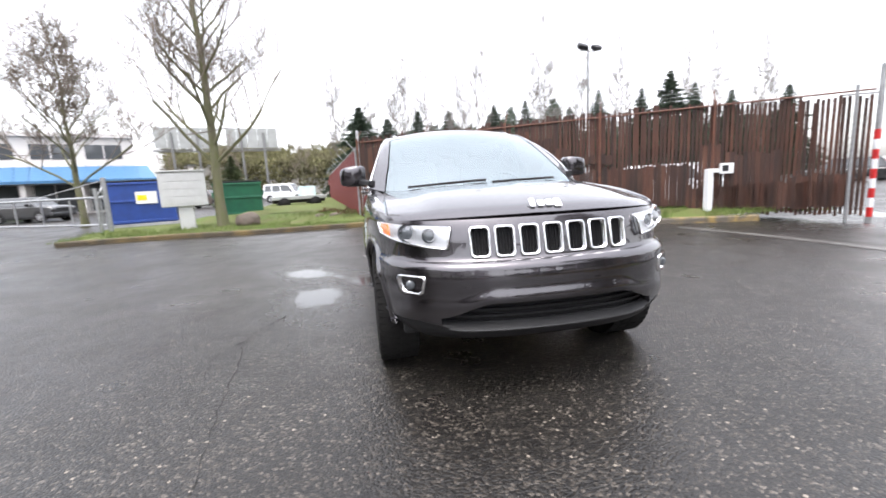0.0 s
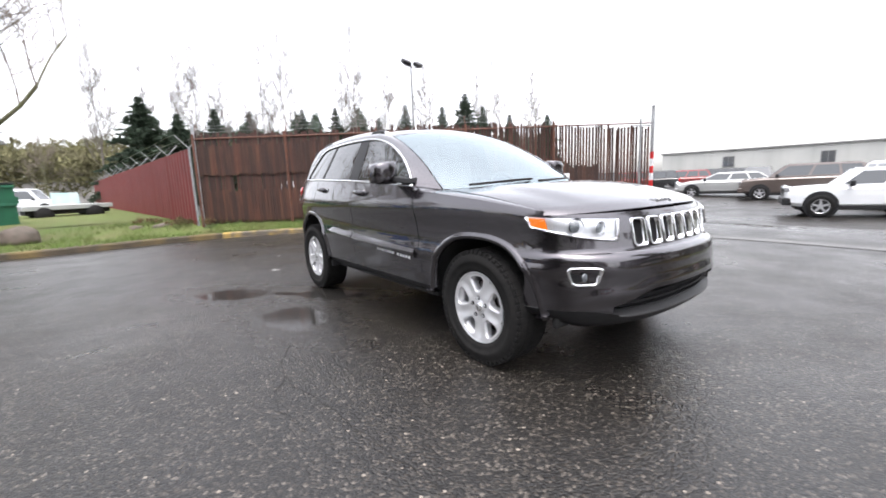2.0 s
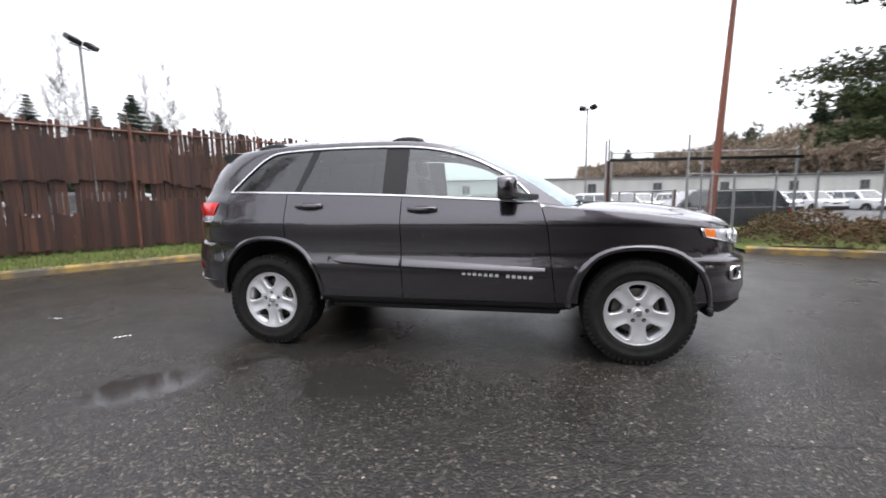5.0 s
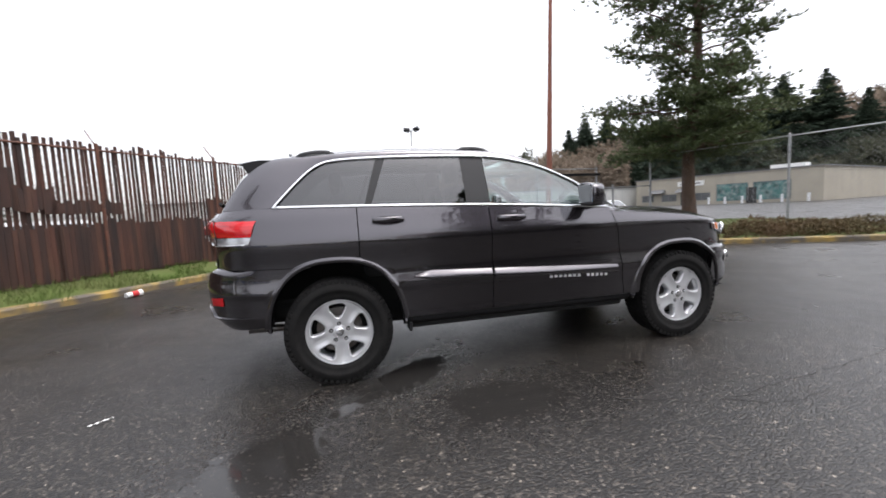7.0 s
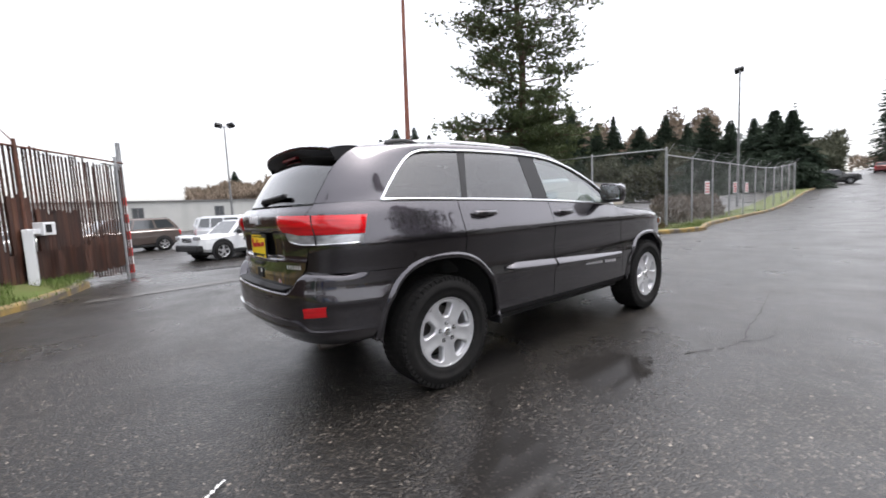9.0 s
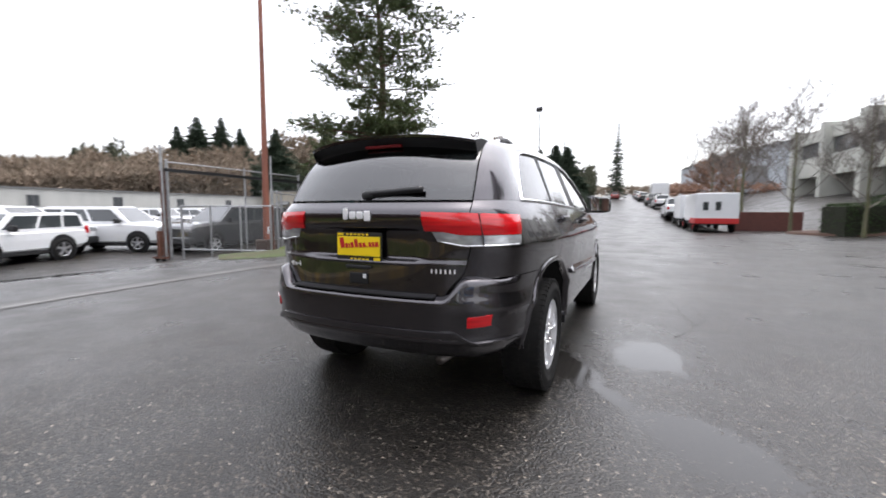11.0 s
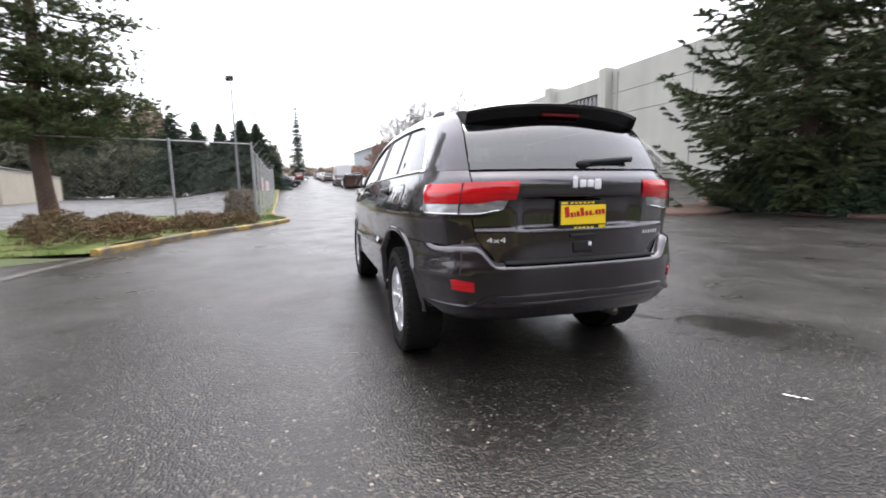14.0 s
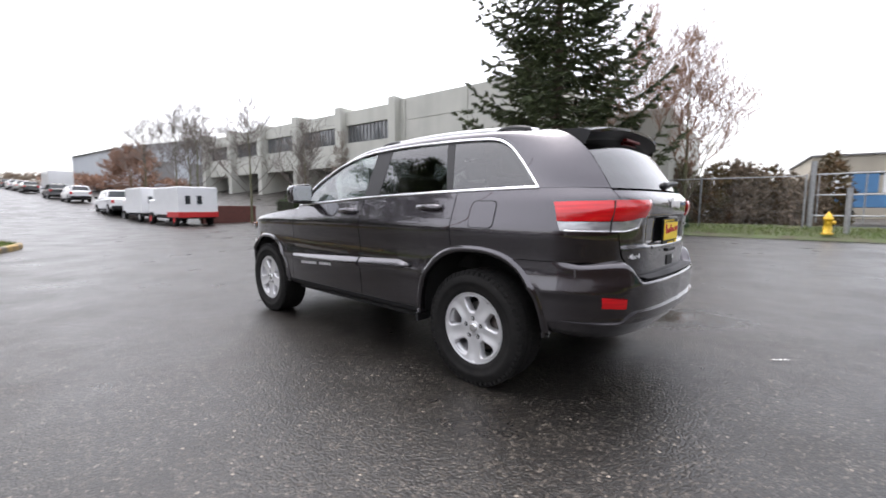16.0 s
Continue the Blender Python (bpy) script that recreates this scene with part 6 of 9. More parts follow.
tp = empty("tall_fence_post", 8.82, -5.04, 0.0, label="tall thin galvanised fence post beside the gate", category="post")
hp = Heap()
hp.tube((0, 0, -0.2), (0, 0, 2.85), 0.026, 0.026, 10)
hp.done("post", M_GALV, tp)
chain_fence([(8.82, -5.04), (10.4, -6.9), (10.9, -9.4), (10.7, -11.0)], 1.75, "chain-link fence between the verge and the car park", base=0.05, step=1.6)
chain_fence([(10.7, -11.0), (6.05, -12.05), (3.6, -12.9)], 2.85, "tall chain-link fence with a level top rail", base=0.1, step=4.7, gauge=0.028)
chain_fence([(3.6, -12.9), (5.3, -41.5)], 2.75, "tall chain-link fence with barbed-wire arms along the street", arms=True, gauge=0.035, step=2.9, pitch=0.10)
M_SIGNW = mat("white_sign_face", (0.72, 0.72, 0.70), 0.5)
for y, cols in ((-17.6, M_SIGNW), (-22.3, M_SIGNW), (-24.8, M_SIGNW)):
    x = 3.6 + (-12.9 - y) * 1.7 / 28.6 - 0.06
    sg = empty("fence_sign", x, y, 1.55, rz=-3, label="small white sign with red bars on the wire fence", category="sign")
    bm = bmesh.new()
    box(bm, -0.006, 0.006, -0.23, 0.23, -0.28, 0.28, 0.0)
    part("sign_plate", bm, cols, sg)
    for z in (0.18, 0.06, -0.06, -0.18):
        bm = bmesh.new()
        box(bm, -0.011, -0.0065, -0.17, 0.17, z - 0.03, z + 0.03)
        part("sign_bar", bm, M_REDP, sg, "red bar")

# tall timber pole
pole = empty("utility_pole", 10.49, -6.29, -0.1, label="tall red-brown timber pole with a dark footing", category="pole")
hp = Heap()
hp.tube((0, 0, 0), (0.47, -0.47, 6.5), 0.125, 0.08, 16)
hp.tube((0.47, -0.47, 6.5), (1.02, -1.02, 14.0), 0.08, 0.055, 16)
hp.done("shaft", M_POLE, pole, smooth=True)
bm = bmesh.new()
box(bm, -0.28, 0.28, -0.28, 0.28, -0.1, 0.30, 0.04)
part("footing", bm, mat("dark_wet_timber", (0.05, 0.03, 0.022), 0.7, bump=0.6, bump_scale=20), pole, "dark square footing")
bm = bmesh.new()
tube(bm, (-0.13, 0.05, 0.5), (-0.13, 0.05, 0.75), 0.03, n=8)
part("conduit", bm, M_WHITE, pole, "short white conduit")

# gate track in the asphalt
tr = empty("gate_track", 0, 0, 0, label="rusty steel gate track set in a strip of concrete", category="track", kind="structure")
TR = spline([(5.55, 3.5, 0), (5.8, 1.8, 0), (5.9, 0.2, 0), (5.95, -1.5, 0), (5.75, -3.5, 0), (5.45, -4.9, 0)], 8)
M_RAIL = mat("wet_rusty_rail", (0.09, 0.07, 0.06), 0.35, 0.5, dark=(0.05, 0.03, 0.025), scale=6)
for o, w, z, mt, nm in ((0.0, 0.36, 0.004, mat("wet_concrete_strip", (0.11, 0.108, 0.10), 0.4, dark=(0.06, 0.058, 0.055), scale=4, bump=0.4), "track_bed"), (-0.13, 0.045, 0.012, M_RAIL, "rail"), (0.13, 0.03, 0.010, M_RAIL, "rail")):
    hp = Heap()
    for q in offset(TR, o - w / 2):
        hp.v.append(Vector((q.x, q.y, z)))
    n = len(hp.v)
    for q in offset(TR, o + w / 2):
        hp.v.append(Vector((q.x, q.y, z)))
    for i in range(n - 1):
        hp.f.append((i, i + 1, n + i + 1, n + i))
    ob = hp.done(nm, mt, tr)

# cracks and litter
M_CRACK = mat("dark_crack", (0.012, 0.011, 0.010), 0.7)


def crack(pts, w):
    hp = Heap()
    p = spline([(x, y, 0) for x, y in pts], 10)
    for q in p:
        j = noise.noise(q * 9) * 0.03
        ww = w * (0.5 + abs(noise.noise(q * 4 + Vector((5, 0, 0)))) * 1.6)
        hp.v += [Vector((q.x + j - ww, q.y + j, 0.003)), Vector((q.x + j + ww, q.y - j, 0.003))]
    for i in range(len(p) - 1):
        hp.f.append((2 * i, 2 * i + 1, 2 * i + 3, 2 * i + 2))
    hp.done("asphalt_crack", M_CRACK, label="thin ragged crack in the asphalt", category="crack", kind="structure")


crack([(-1.8, -.2), (-2.0, -.75), (-1.94, -1.23), (-1.88, -1.8), (-1.82, -2.25), (-1.72, -2.9), (-1.75, -3.4)], 0.004)
crack([(-2.0, -.75), (-2.15, -1.1), (-2.1, -1.5)], 0.002)


def scrap(x, y, z, rz, lx, ly, material, label):
    """A narrow torn scrap: a bent strip with uneven ends."""
    hp = Heap()
    n = 9
    for i in range(n):
        t = i / (n - 1) - 0.5
        w = ly * (0.5 + 0.18 * math.sin(i * 2.7)) * (1.0 if 0 < i < n - 1 else 0.35)
        c = 0.14 * lx * math.sin(t * 2.6)
        for j in (-1, 1):
            hp.v.append(Vector((t * lx, c + j * w, 0.004 + 0.008 * abs(math.sin(i * 1.3 + j)))))
    for i in range(n - 1):
        hp.f.append((2 * i, 2 * i + 1, 2 * i + 3, 2 * i + 2))
    ob = hp.done("paper_scrap", material, label=label, category="litter")
    ob.matrix_basis = pose(x, y, z, 0, 0, rz)


scrap(-1.015, 2.935, 0.004, -66, 0.13, 0.013, M_SIGNW, "torn white paper scrap lying on the asphalt")
scrap(-.62, 4.2, 0.004, 80, 0.10, 0.014, M_SIGNW, "small white paper scrap lying on the asphalt")
cup = empty("paper_cup", 4.08, 4.86, 0.012, rz=-32, label="crushed red and white paper cup beside the kerb", category="litter")
hp = Heap()
hp.tube((-0.13, 0, 0.045), (-0.03, 0.008, 0.048), 0.040, 0.045, 12)
hp.tube((-0.13, 0, 0.045), (-0.131, 0, 0.045), 0.040, 0.0, 12)
hp.done("cup_base", M_SIGNW, cup, label="white cup base")
hp = Heap()
hp.tube((-0.03, 0.008, 0.048), (0.07, 0.0, 0.052), 0.0455, 0.051, 12)
hp.done("cup_band", M_REDP, cup, label="red printed band")
hp = Heap()
hp.tube((0.07, 0.0, 0.052), (0.13, -0.004, 0.054), 0.051, 0.054, 12)
hp.tube((0.13, -0.004, 0.054), (0.125, -0.004, 0.054), 0.058, 0.050, 12)
hp.done("cup_rim", M_SIGNW, cup, label="white rolled cup rim")


# ---- trees ----
M_BARKG = mat("mossy_grey_bark", (0.14, 0.125, 0.09), 0.9, dark=(0.10, 0.11, 0.04), scale=7, bump=0.7, bump_scale=50, stretch=(1, 1, 0.35))
M_TWIG = mat("grey_brown_twigs", (0.19, 0.155, 0.125), 0.85, dark=(0.13, 0.105, 0.085), scale=3)
M_TWIGFAR = mat("pale_grey_poplar_wood", (0.155, 0.136, 0.120), 0.9, dark=(0.11, 0.095, 0.085), scale=0.5)
M_BIRCH = mat("pale_birch_bark", (0.42, 0.40, 0.36), 0.8, dark=(0.12, 0.11, 0.10), scale=9, stretch=(1, 1, 2.5))
M_REDTWIG = mat("reddish_twigs", (0.30, 0.175, 0.12), 0.85, dark=(0.22, 0.13, 0.09), scale=2)
M_SPRUCE = mat("dark_spruce_needles", (0.078, 0.096, 0.038), 0.6, dark=(0.034, 0.048, 0.022), scale=1.6, island=0.4, spec=0.3)
M_JUNIPER = mat("juniper_sprays", (0.050, 0.080, 0.042), 0.65, dark=(0.024, 0.044, 0.028), scale=1.5, island=0.4, spec=0.3)
M_FARCON = mat("far_conifer_green", (0.055, 0.078, 0.050), 0.8, dark=(0.034, 0.050, 0.035), scale=0.5, island=0.35, spec=0.2)
M_BRUSH = mat("bare_brown_brush", (0.24, 0.185, 0.14), 0.9, dark=(0.17, 0.14, 0.105), scale=0.3, island=0.35, spec=0.2)
M_HEDGE = mat("clipped_hedge_leaves", (0.05, 0.085, 0.025), 0.6, dark=(0.025, 0.045, 0.015), scale=2, island=0.35, spec=0.3)
M_BRAMBLE = mat("rusty_low_shrub_leaves", (0.14, 0.075, 0.04), 0.7, dark=(0.08, 0.075, 0.03), scale=1.2, island=0.4, spec=0.3)


def grow(hp, twigs, p, d, length, r, level, rg, spread=0.6, up=0.12, split=(2, 3), shrink=0.72, twig_r=0.004):
    """A limb that bends, thins and divides."""
    n = 4 if level > 1 else 3
    r = max(r, twig_r)
    q = p.copy()
    dd = d.copy()
    rr = r
    seg = length / n
    for i in range(n):
        dd = (dd + Vector((rg.uniform(-1, 1), rg.uniform(-1, 1), rg.uniform(-0.6, 1) + up)) * 0.16).normalized()
        e = q + dd * seg
        r1 = max(rr * (1 - 0.35 / n), twig_r * 0.55)
        (hp if r > 0.02 + twig_r else twigs).tube(q, e, rr, r1, 7 if r > 0.06 else 5 if r > 0.02 + twig_r else 3)
        q, rr = e, r1
        if level > 0 and (i > 0 or level < 3):
            for _ in range(1 if rg.random() < 0.75 else 2):
                side = Vector((rg.uniform(-1, 1), rg.uniform(-1, 1), rg.uniform(-0.2, 0.9)))
                nd = (dd * (1 - spread) + side.normalized() * spread).normalized()
                grow(hp, twigs, q, nd, length * shrink * rg.uniform(0.6, 1.0), rr * rg.uniform(0.45, 0.65), level - 1, rg, spread, up, split, shrink, twig_r)


def bare_tree(x, y, z, h, r, seed, label, level=4, trunk_mat=None, twig_mat=None, spread=0.6, lean=(0, 0), first=0.25, whorls=9, crown=0.42, up=0.12, upright=0.0, group="", crown_top=0.10, twig_r=0.008):
    """A leafless tree: a tapering stem with limbs up its length that divide into twigs."""
    rg = random.Random(seed)
    t = empty("tree", x, y, z, label=label, category="tree", group=group)
    wood, twigs = Heap(), Heap()
    n = 12
    pts = []
    p = Vector((0, 0, -0.3))
    for i in range(n + 1):
        pts.append(Vector((lean[0] * (i / n) ** 1.5 * h + 0.05 * h * 0.25 * noise.noise(Vector((seed, i * 0.5, 0))), lean[1] * (i / n) * h + 0.05 * h * 0.25 * noise.noise(Vector((seed, i * 0.5, 7))), h * i / n - (0.3 if i == 0 else 0))))
    for i in range(n):
        wood.tube(pts[i], pts[i + 1], r * (1 - 0.93 * i / n) * (1.25 if i == 0 else 1), r * (1 - 0.93 * (i + 1) / n), 10)
    for w in range(whorls):
        f = first + (0.97 - first) * w / (whorls - 1)
        i = min(int(f * n), n - 1)
        q = pts[i].lerp(pts[i + 1], f * n - i)
        for k in range(2 if w < whorls - 1 else 3):
            a = w * 2.4 + k * 3.14 + rg.uniform(-0.5, 0.5)
            rise = lerp(0.35, 1.4, f) + upright
            d = Vector((math.cos(a), math.sin(a), rise)).normalized()
            grow(wood, twigs, q, d, h * lerp(crown, crown_top, f) * rg.uniform(0.75, 1.1), r * (1 - 0.9 * f) * 0.42, level - (1 if f > 0.7 else 0), rg, spread, up, twig_r=twig_r)
    wood.done("trunk", trunk_mat or M_BARKG, t, smooth=True)
    twigs.done("crown", twig_mat or M_TWIG, t, label="bare twigs")
    return t


def spray(hp, p, d, size, rg, n=10, flat=0.5):
    """A tuft of needles or leaves: narrow blades that fan out from a point."""
    for _ in range(n):
        v = Vector((rg.uniform(-1, 1), rg.uniform(-1, 1), rg.uniform(-1, 1) * flat)) * 0.75 + d
        v = v.normalized() * size * rg.uniform(0.55, 1.0)
        w = v.orthogonal().normalized() * size * 0.10
        w.rotate(Matrix.Rotation(rg.uniform(0, 3.14), 3, v.normalized()))
        hp.tri(p - w, p + w, p + v)


def spruce(x, y, z, h, r0, seed, label, base=0.14, reach=0.26, mtl=None, dens=1.0, droop=0.25, name="tree", size=0.34, group="", step=0.030, ragged=0.0):
    rg = random.Random(seed)
    t = empty(name, x, y, z, label=label, category="tree", group=group)
    wood, leaf = Heap(), Heap()
    wood.tube((0, 0, -0.3), (0, 0, h * 0.5), r0 * 1.15, r0 * 0.6, 10)
    wood.tube((0, 0, h * 0.5), (0, 0, h), r0 * 0.6, 0.02, 8)
    f = base
    while f < 0.99:
        L = h * reach * 1.25 * (1 - f) ** 1.05 * (0.55 + 0.45 * min(1, (f - base) / 0.12 + 0.3))
        nb = int(5 + 3 * dens)
        a0 = rg.uniform(0, 6.28)
        for k in range(nb):
            a = a0 + 6.283 * k / nb + rg.uniform(-0.35, 0.35)
            l = L * rg.uniform(0.6 - 0.25 * ragged, 1.15 + 0.25 * ragged)
            q = Vector((0, 0, h * f))
            d = Vector((math.cos(a), math.sin(a), 0.25 if f > 0.6 else -0.05)).normalized()
            m = max(3, int(l / 0.42))
            pr = q
            for i in range(m):
                s = (i + 1) / m
                c = q + d * l * s + Vector((0, 0, -droop * l * s * s + 0.14 * l * max(0, s - 0.6)))
                wood.tube(pr, c, 0.035 * (1 - 0.8 * i / m) * h / 12, 0.03 * (1 - 0.85 * s) * h / 12, 3)
                for _ in range(int(3 * dens) + 1):
                    o = Vector((rg.uniform(-1, 1), rg.uniform(-1, 1), rg.uniform(-0.28, 0.12))) * (0.26 * l * (1.05 - s) + 0.12)
                    spray(leaf, c + o * min(1, 2.2 * (1.02 - f)), (d * 0.8 + o.normalized() * 0.5 + Vector((0, 0, -0.25))), size * rg.uniform(0.7, 1.2) * (0.45 + 0.55 * min(1, 2.5 * (1 - f))), rg, 8)
                pr = c
        f += step * rg.uniform(0.7, 1.4) * (14 / max(h, 8)) ** 0.3
    wood.done("trunk", M_BARK, t, smooth=True)
    leaf.done("crown", mtl or M_SPRUCE, t, label="dense needle sprays")
    return t


def pine(x, y, z, h, r0, seed, label):
    """An old pine: a bare reddish stem with tiered plates of needle tufts and gaps of sky."""
    rg = random.Random(seed)
    t = empty("tree", x, y, z, label=label, category="tree")
    wood, leaf = Heap(), Heap()
    n = 14
    pts = [Vector((0.10 * math.sin(i * 0.7), 0.12 * math.sin(i * 0.5 + 1), h * i / n - (0.4 if i == 0 else 0))) for i in range(n + 1)]
    for i in range(n):
        wood.tube(pts[i], pts[i + 1], r0 * (1 - 0.85 * i / n) * (1.2 if i == 0 else 1), r0 * (1 - 0.85 * (i + 1) / n), 12)
    tiers = [(0.20, 3.6, 5), (0.23, 4.6, 6), (0.27, 4.7, 6), (0.31, 4.2, 6), (0.35, 3.6, 5), (0.40, 3.0, 4), (0.46, 4.2, 5), (0.52, 4.5, 6), (0.58, 3.6, 5), (0.64, 4.0, 6), (0.70, 3.4, 5), (0.76, 3.1, 6), (0.82, 2.5, 6), (0.87, 2.0, 5), (0.92, 1.5, 5), (0.97, 0.9, 5)]
    for f, L, nb in tiers:
        i = min(int(f * n), n - 1)
        q0 = pts[i].lerp(pts[i + 1], f * n - i)
        a0 = rg.uniform(0, 6.28)
        for k in range(nb):
            a = a0 + 6.283 * k / nb + rg.uniform(-0.5, 0.5)
            l = L * rg.uniform(0.45, 1.0) * 0.86
            d = Vector((math.cos(a), math.sin(a), rg.uniform(-0.12, 0.20) if f > 0.36 else rg.uniform(-0.16, 0.05))).normalized()
            m = 6
            pr = q0
            for s in range(1, m + 1):
                u = s / m
                c = q0 + d * l * u + Vector((0, 0, 0.07 * l * u * u)) + Vector((rg.uniform(-1, 1), rg.uniform(-1, 1), rg.uniform(-1, 1))) * 0.09
                wood.tube(pr, c, 0.065 * (1 - 0.8 * (u - 1 / m)) * (1 - 0.5 * f), 0.055 * (1 - 0.85 * u) * (1 - 0.5 * f), 5)
                if u > (0.30 if f < 0.36 else 0.42):
                    for _ in range(4):
                        b = Vector((rg.uniform(-1, 1), rg.uniform(-1, 1), rg.uniform(-0.12, 0.22)))
                        e = c + b * 0.24 * l * (1.15 - 0.5 * u)
                        wood.tube(c, e, 0.014, 0.006, 3)
                        for _ in range(9):
                            g = rg.random()
                            o = (e - c) * (0.4 * g) + Vector((rg.gauss(0, 1) * 0.26, rg.gauss(0, 1) * 0.26, rg.gauss(0, 1) * 0.12))
                            spray(leaf, e + o, Vector((0, 0, 0.35)) + d * 0.4 + b * 0.3, rg.uniform(0.16, 0.27), rg, 10, 0.6)
                pr = c
    wood.done("trunk", mat("reddish_pine_bark", (0.12, 0.07, 0.045), 0.9, dark=(0.05, 0.032, 0.024), scale=9, bump=0.9, bump_scale=25, stretch=(1, 1, 0.35)), t, smooth=True)
    leaf.done("crown", M_PINE, t, label="tiers of dark green needle tufts")
    return t


pine(9.35, -11.75, 0.45, 13.2, 0.24, 11, "tall old pine with tiered dark green needle plates")


def fir(x, y, z, h, r0, seed, label, reach):
    """A large open fir: whorls of long boughs that dip and lift at the tip, with needled side twigs and gaps of sky between."""
    rg = random.Random(seed)
    t = empty("tree", x, y, z, label=label, category="tree")
    wood, leaf = Heap(), Heap()
    wood.tube((0, 0, -0.3), (0.05, 0, h * 0.5), r0 * 1.15, r0 * 0.6, 10)
    wood.tube((0.05, 0, h * 0.5), (0, 0, h), r0 * 0.6, 0.02, 8)
    f = 0.05
    while f < 0.985:
        full = reach * (1 - f) ** 0.9 * (0.75 + 0.25 * min(1, f / 0.25)) + 0.25
        a0 = rg.uniform(0, 6.28)
        nb = 6 if f < 0.8 else 5
        for k in range(nb):
            a = a0 + 6.283 * k / nb + rg.uniform(-0.3, 0.3)
            l = full * rg.choice((0.55, 0.75, 0.9, 1.0, 1.12)) * rg.uniform(0.9, 1.05)
            out = Vector((math.cos(a), math.sin(a), 0))
            side = Vector((-out.y, out.x, 0))
            dip, lift = rg.uniform(0.16, 0.30) * (1 - 0.9 * f), rg.uniform(0.10, 0.26)
            rise = lerp(-0.02, 0.45, f)
            foot = Vector((0, 0, h * f + rg.uniform(-0.2, 0.2)))
            m = max(5, int(l / 0.34))
            pr = foot
            for i in range(1, m + 1):
                u = i / m
                c = foot + out * l * u + Vector((0, 0, l * (rise * u - dip * math.sin(math.pi * min(u * 0.8, 1)) + lift * u ** 3))) + side * 0.10 * l * u * math.sin(a * 5 + u * 2)
                wood.tube(pr, c, 0.045 * (1 - 0.85 * (u - 1 / m)) * (1.1 - f), 0.045 * (1 - 0.9 * u) * (1.1 - f) + 0.004, 3)
                d = (c - pr).normalized()
                pr = c
                if u < 0.22:
                    continue
                for sd in (-1, 1):
                    tl_len = (0.25 + 0.26 * l * (1.05 - u)) * rg.uniform(0.6, 1.2)
                    td = (d * 0.75 + side * sd * 0.85 + Vector((0, 0, rg.uniform(-0.42, -0.05)))).normalized()
                    n = max(2, int(tl_len / 0.13))
                    for q in range(n + 1):
                        e = c + td * tl_len * (q + rg.random() * 0.6) / (n + 0.5) + Vector((0, 0, -0.10 * tl_len * (q / n) ** 2))
                        spray(leaf, e, td * 1.3 + Vector((0, 0, -0.25)), rg.uniform(0.26, 0.38), rg, 10, 0.8)
                spray(leaf, c, d * 1.4, 0.22, rg, 8, 0.6)
        f += rg.uniform(0.013, 0.021)
    wood.done("trunk", M_BARK, t, smooth=True)
    leaf.done("crown", M_SPRUCE, t, label="open boughs of dark green needles")
    return t


fir(-17.3, -7.6, 0.3, 20.0, 0.32, 5, "large dark green fir with open drooping boughs", 6.2)

# big leafless maples by the bins
bare_tree(-5.75, 11.2, 0.15, 12.0, 0.17, 21, "leafless tree with a mossy upright trunk on the verge", level=4, first=0.17, whorls=18, crown=0.23, upright=0.35, spread=0.55, twig_r=0.006)
bare_tree(-13.6, 17.6, 0.0, 8.2, 0.16, 33, "leafless spreading street tree beside the shop", level=4, first=0.22, whorls=11, crown=0.46, upright=0.3, twig_r=0.011)

# leafless trees along the street and the office
for x, y, h, sd, up, red in ((-8.9, -25.2, 6.6, 41, 0.1, 0), (-7.7, -31.5, 6.8, 42, 0.2, 0), (-8.2, -35.0, 7.2, 43, 0.2, 0), (-8.6, -40.0, 7.6, 44, 0.2, 0), (-7.6, -46.0, 7.4, 45, 0.2, 0), (-10.6, -21.2, 4.9, 46, 0.1, 0)):
    bare_tree(x, y, ground_z(x, y), h + 1.0, 0.09, sd, "slim leafless street tree with fine twigs", level=3, first=0.22, whorls=10, crown=0.50, upright=up + 0.2, twig_r=0.011, twig_mat=M_TWIGFAR, group="street trees")
for x, y, h, sd in ((-17.9, -28.0, 5.6, 51), (-17.2, -33.4, 4.0, 52)):
    bare_tree(x, y, ground_z(x, y), h, 0.06, sd, "young pale birch beside the office steps", level=3, first=0.3, whorls=11, crown=0.25, upright=0.8, twig_r=0.012, trunk_mat=M_BIRCH, group="office birches")
for x, y, h, sd in ((-23.2, -5.2, 11.2, 61), (-24.5, -3.2, 9.8, 62)):
    bare_tree(x, y, 0.0, h, 0.11, sd, "leafless many-stemmed tree with reddish twigs", level=4, first=0.12, whorls=10, crown=0.45, upright=0.9, twig_mat=M_REDTWIG, spread=0.5, twig_r=0.011)
for x, y, h, sd in ((-9.5, -62.0, 6.0, 71), (-12.5, -70.0, 6.5, 72)):
    bare_tree(x, y, ground_z(x, y), h, 0.10, sd, "leafless tree with rusty red twigs by the street", level=4, first=0.15, whorls=9, crown=0.55, upright=0.2, twig_mat=M_REDTWIG, twig_r=0.03)
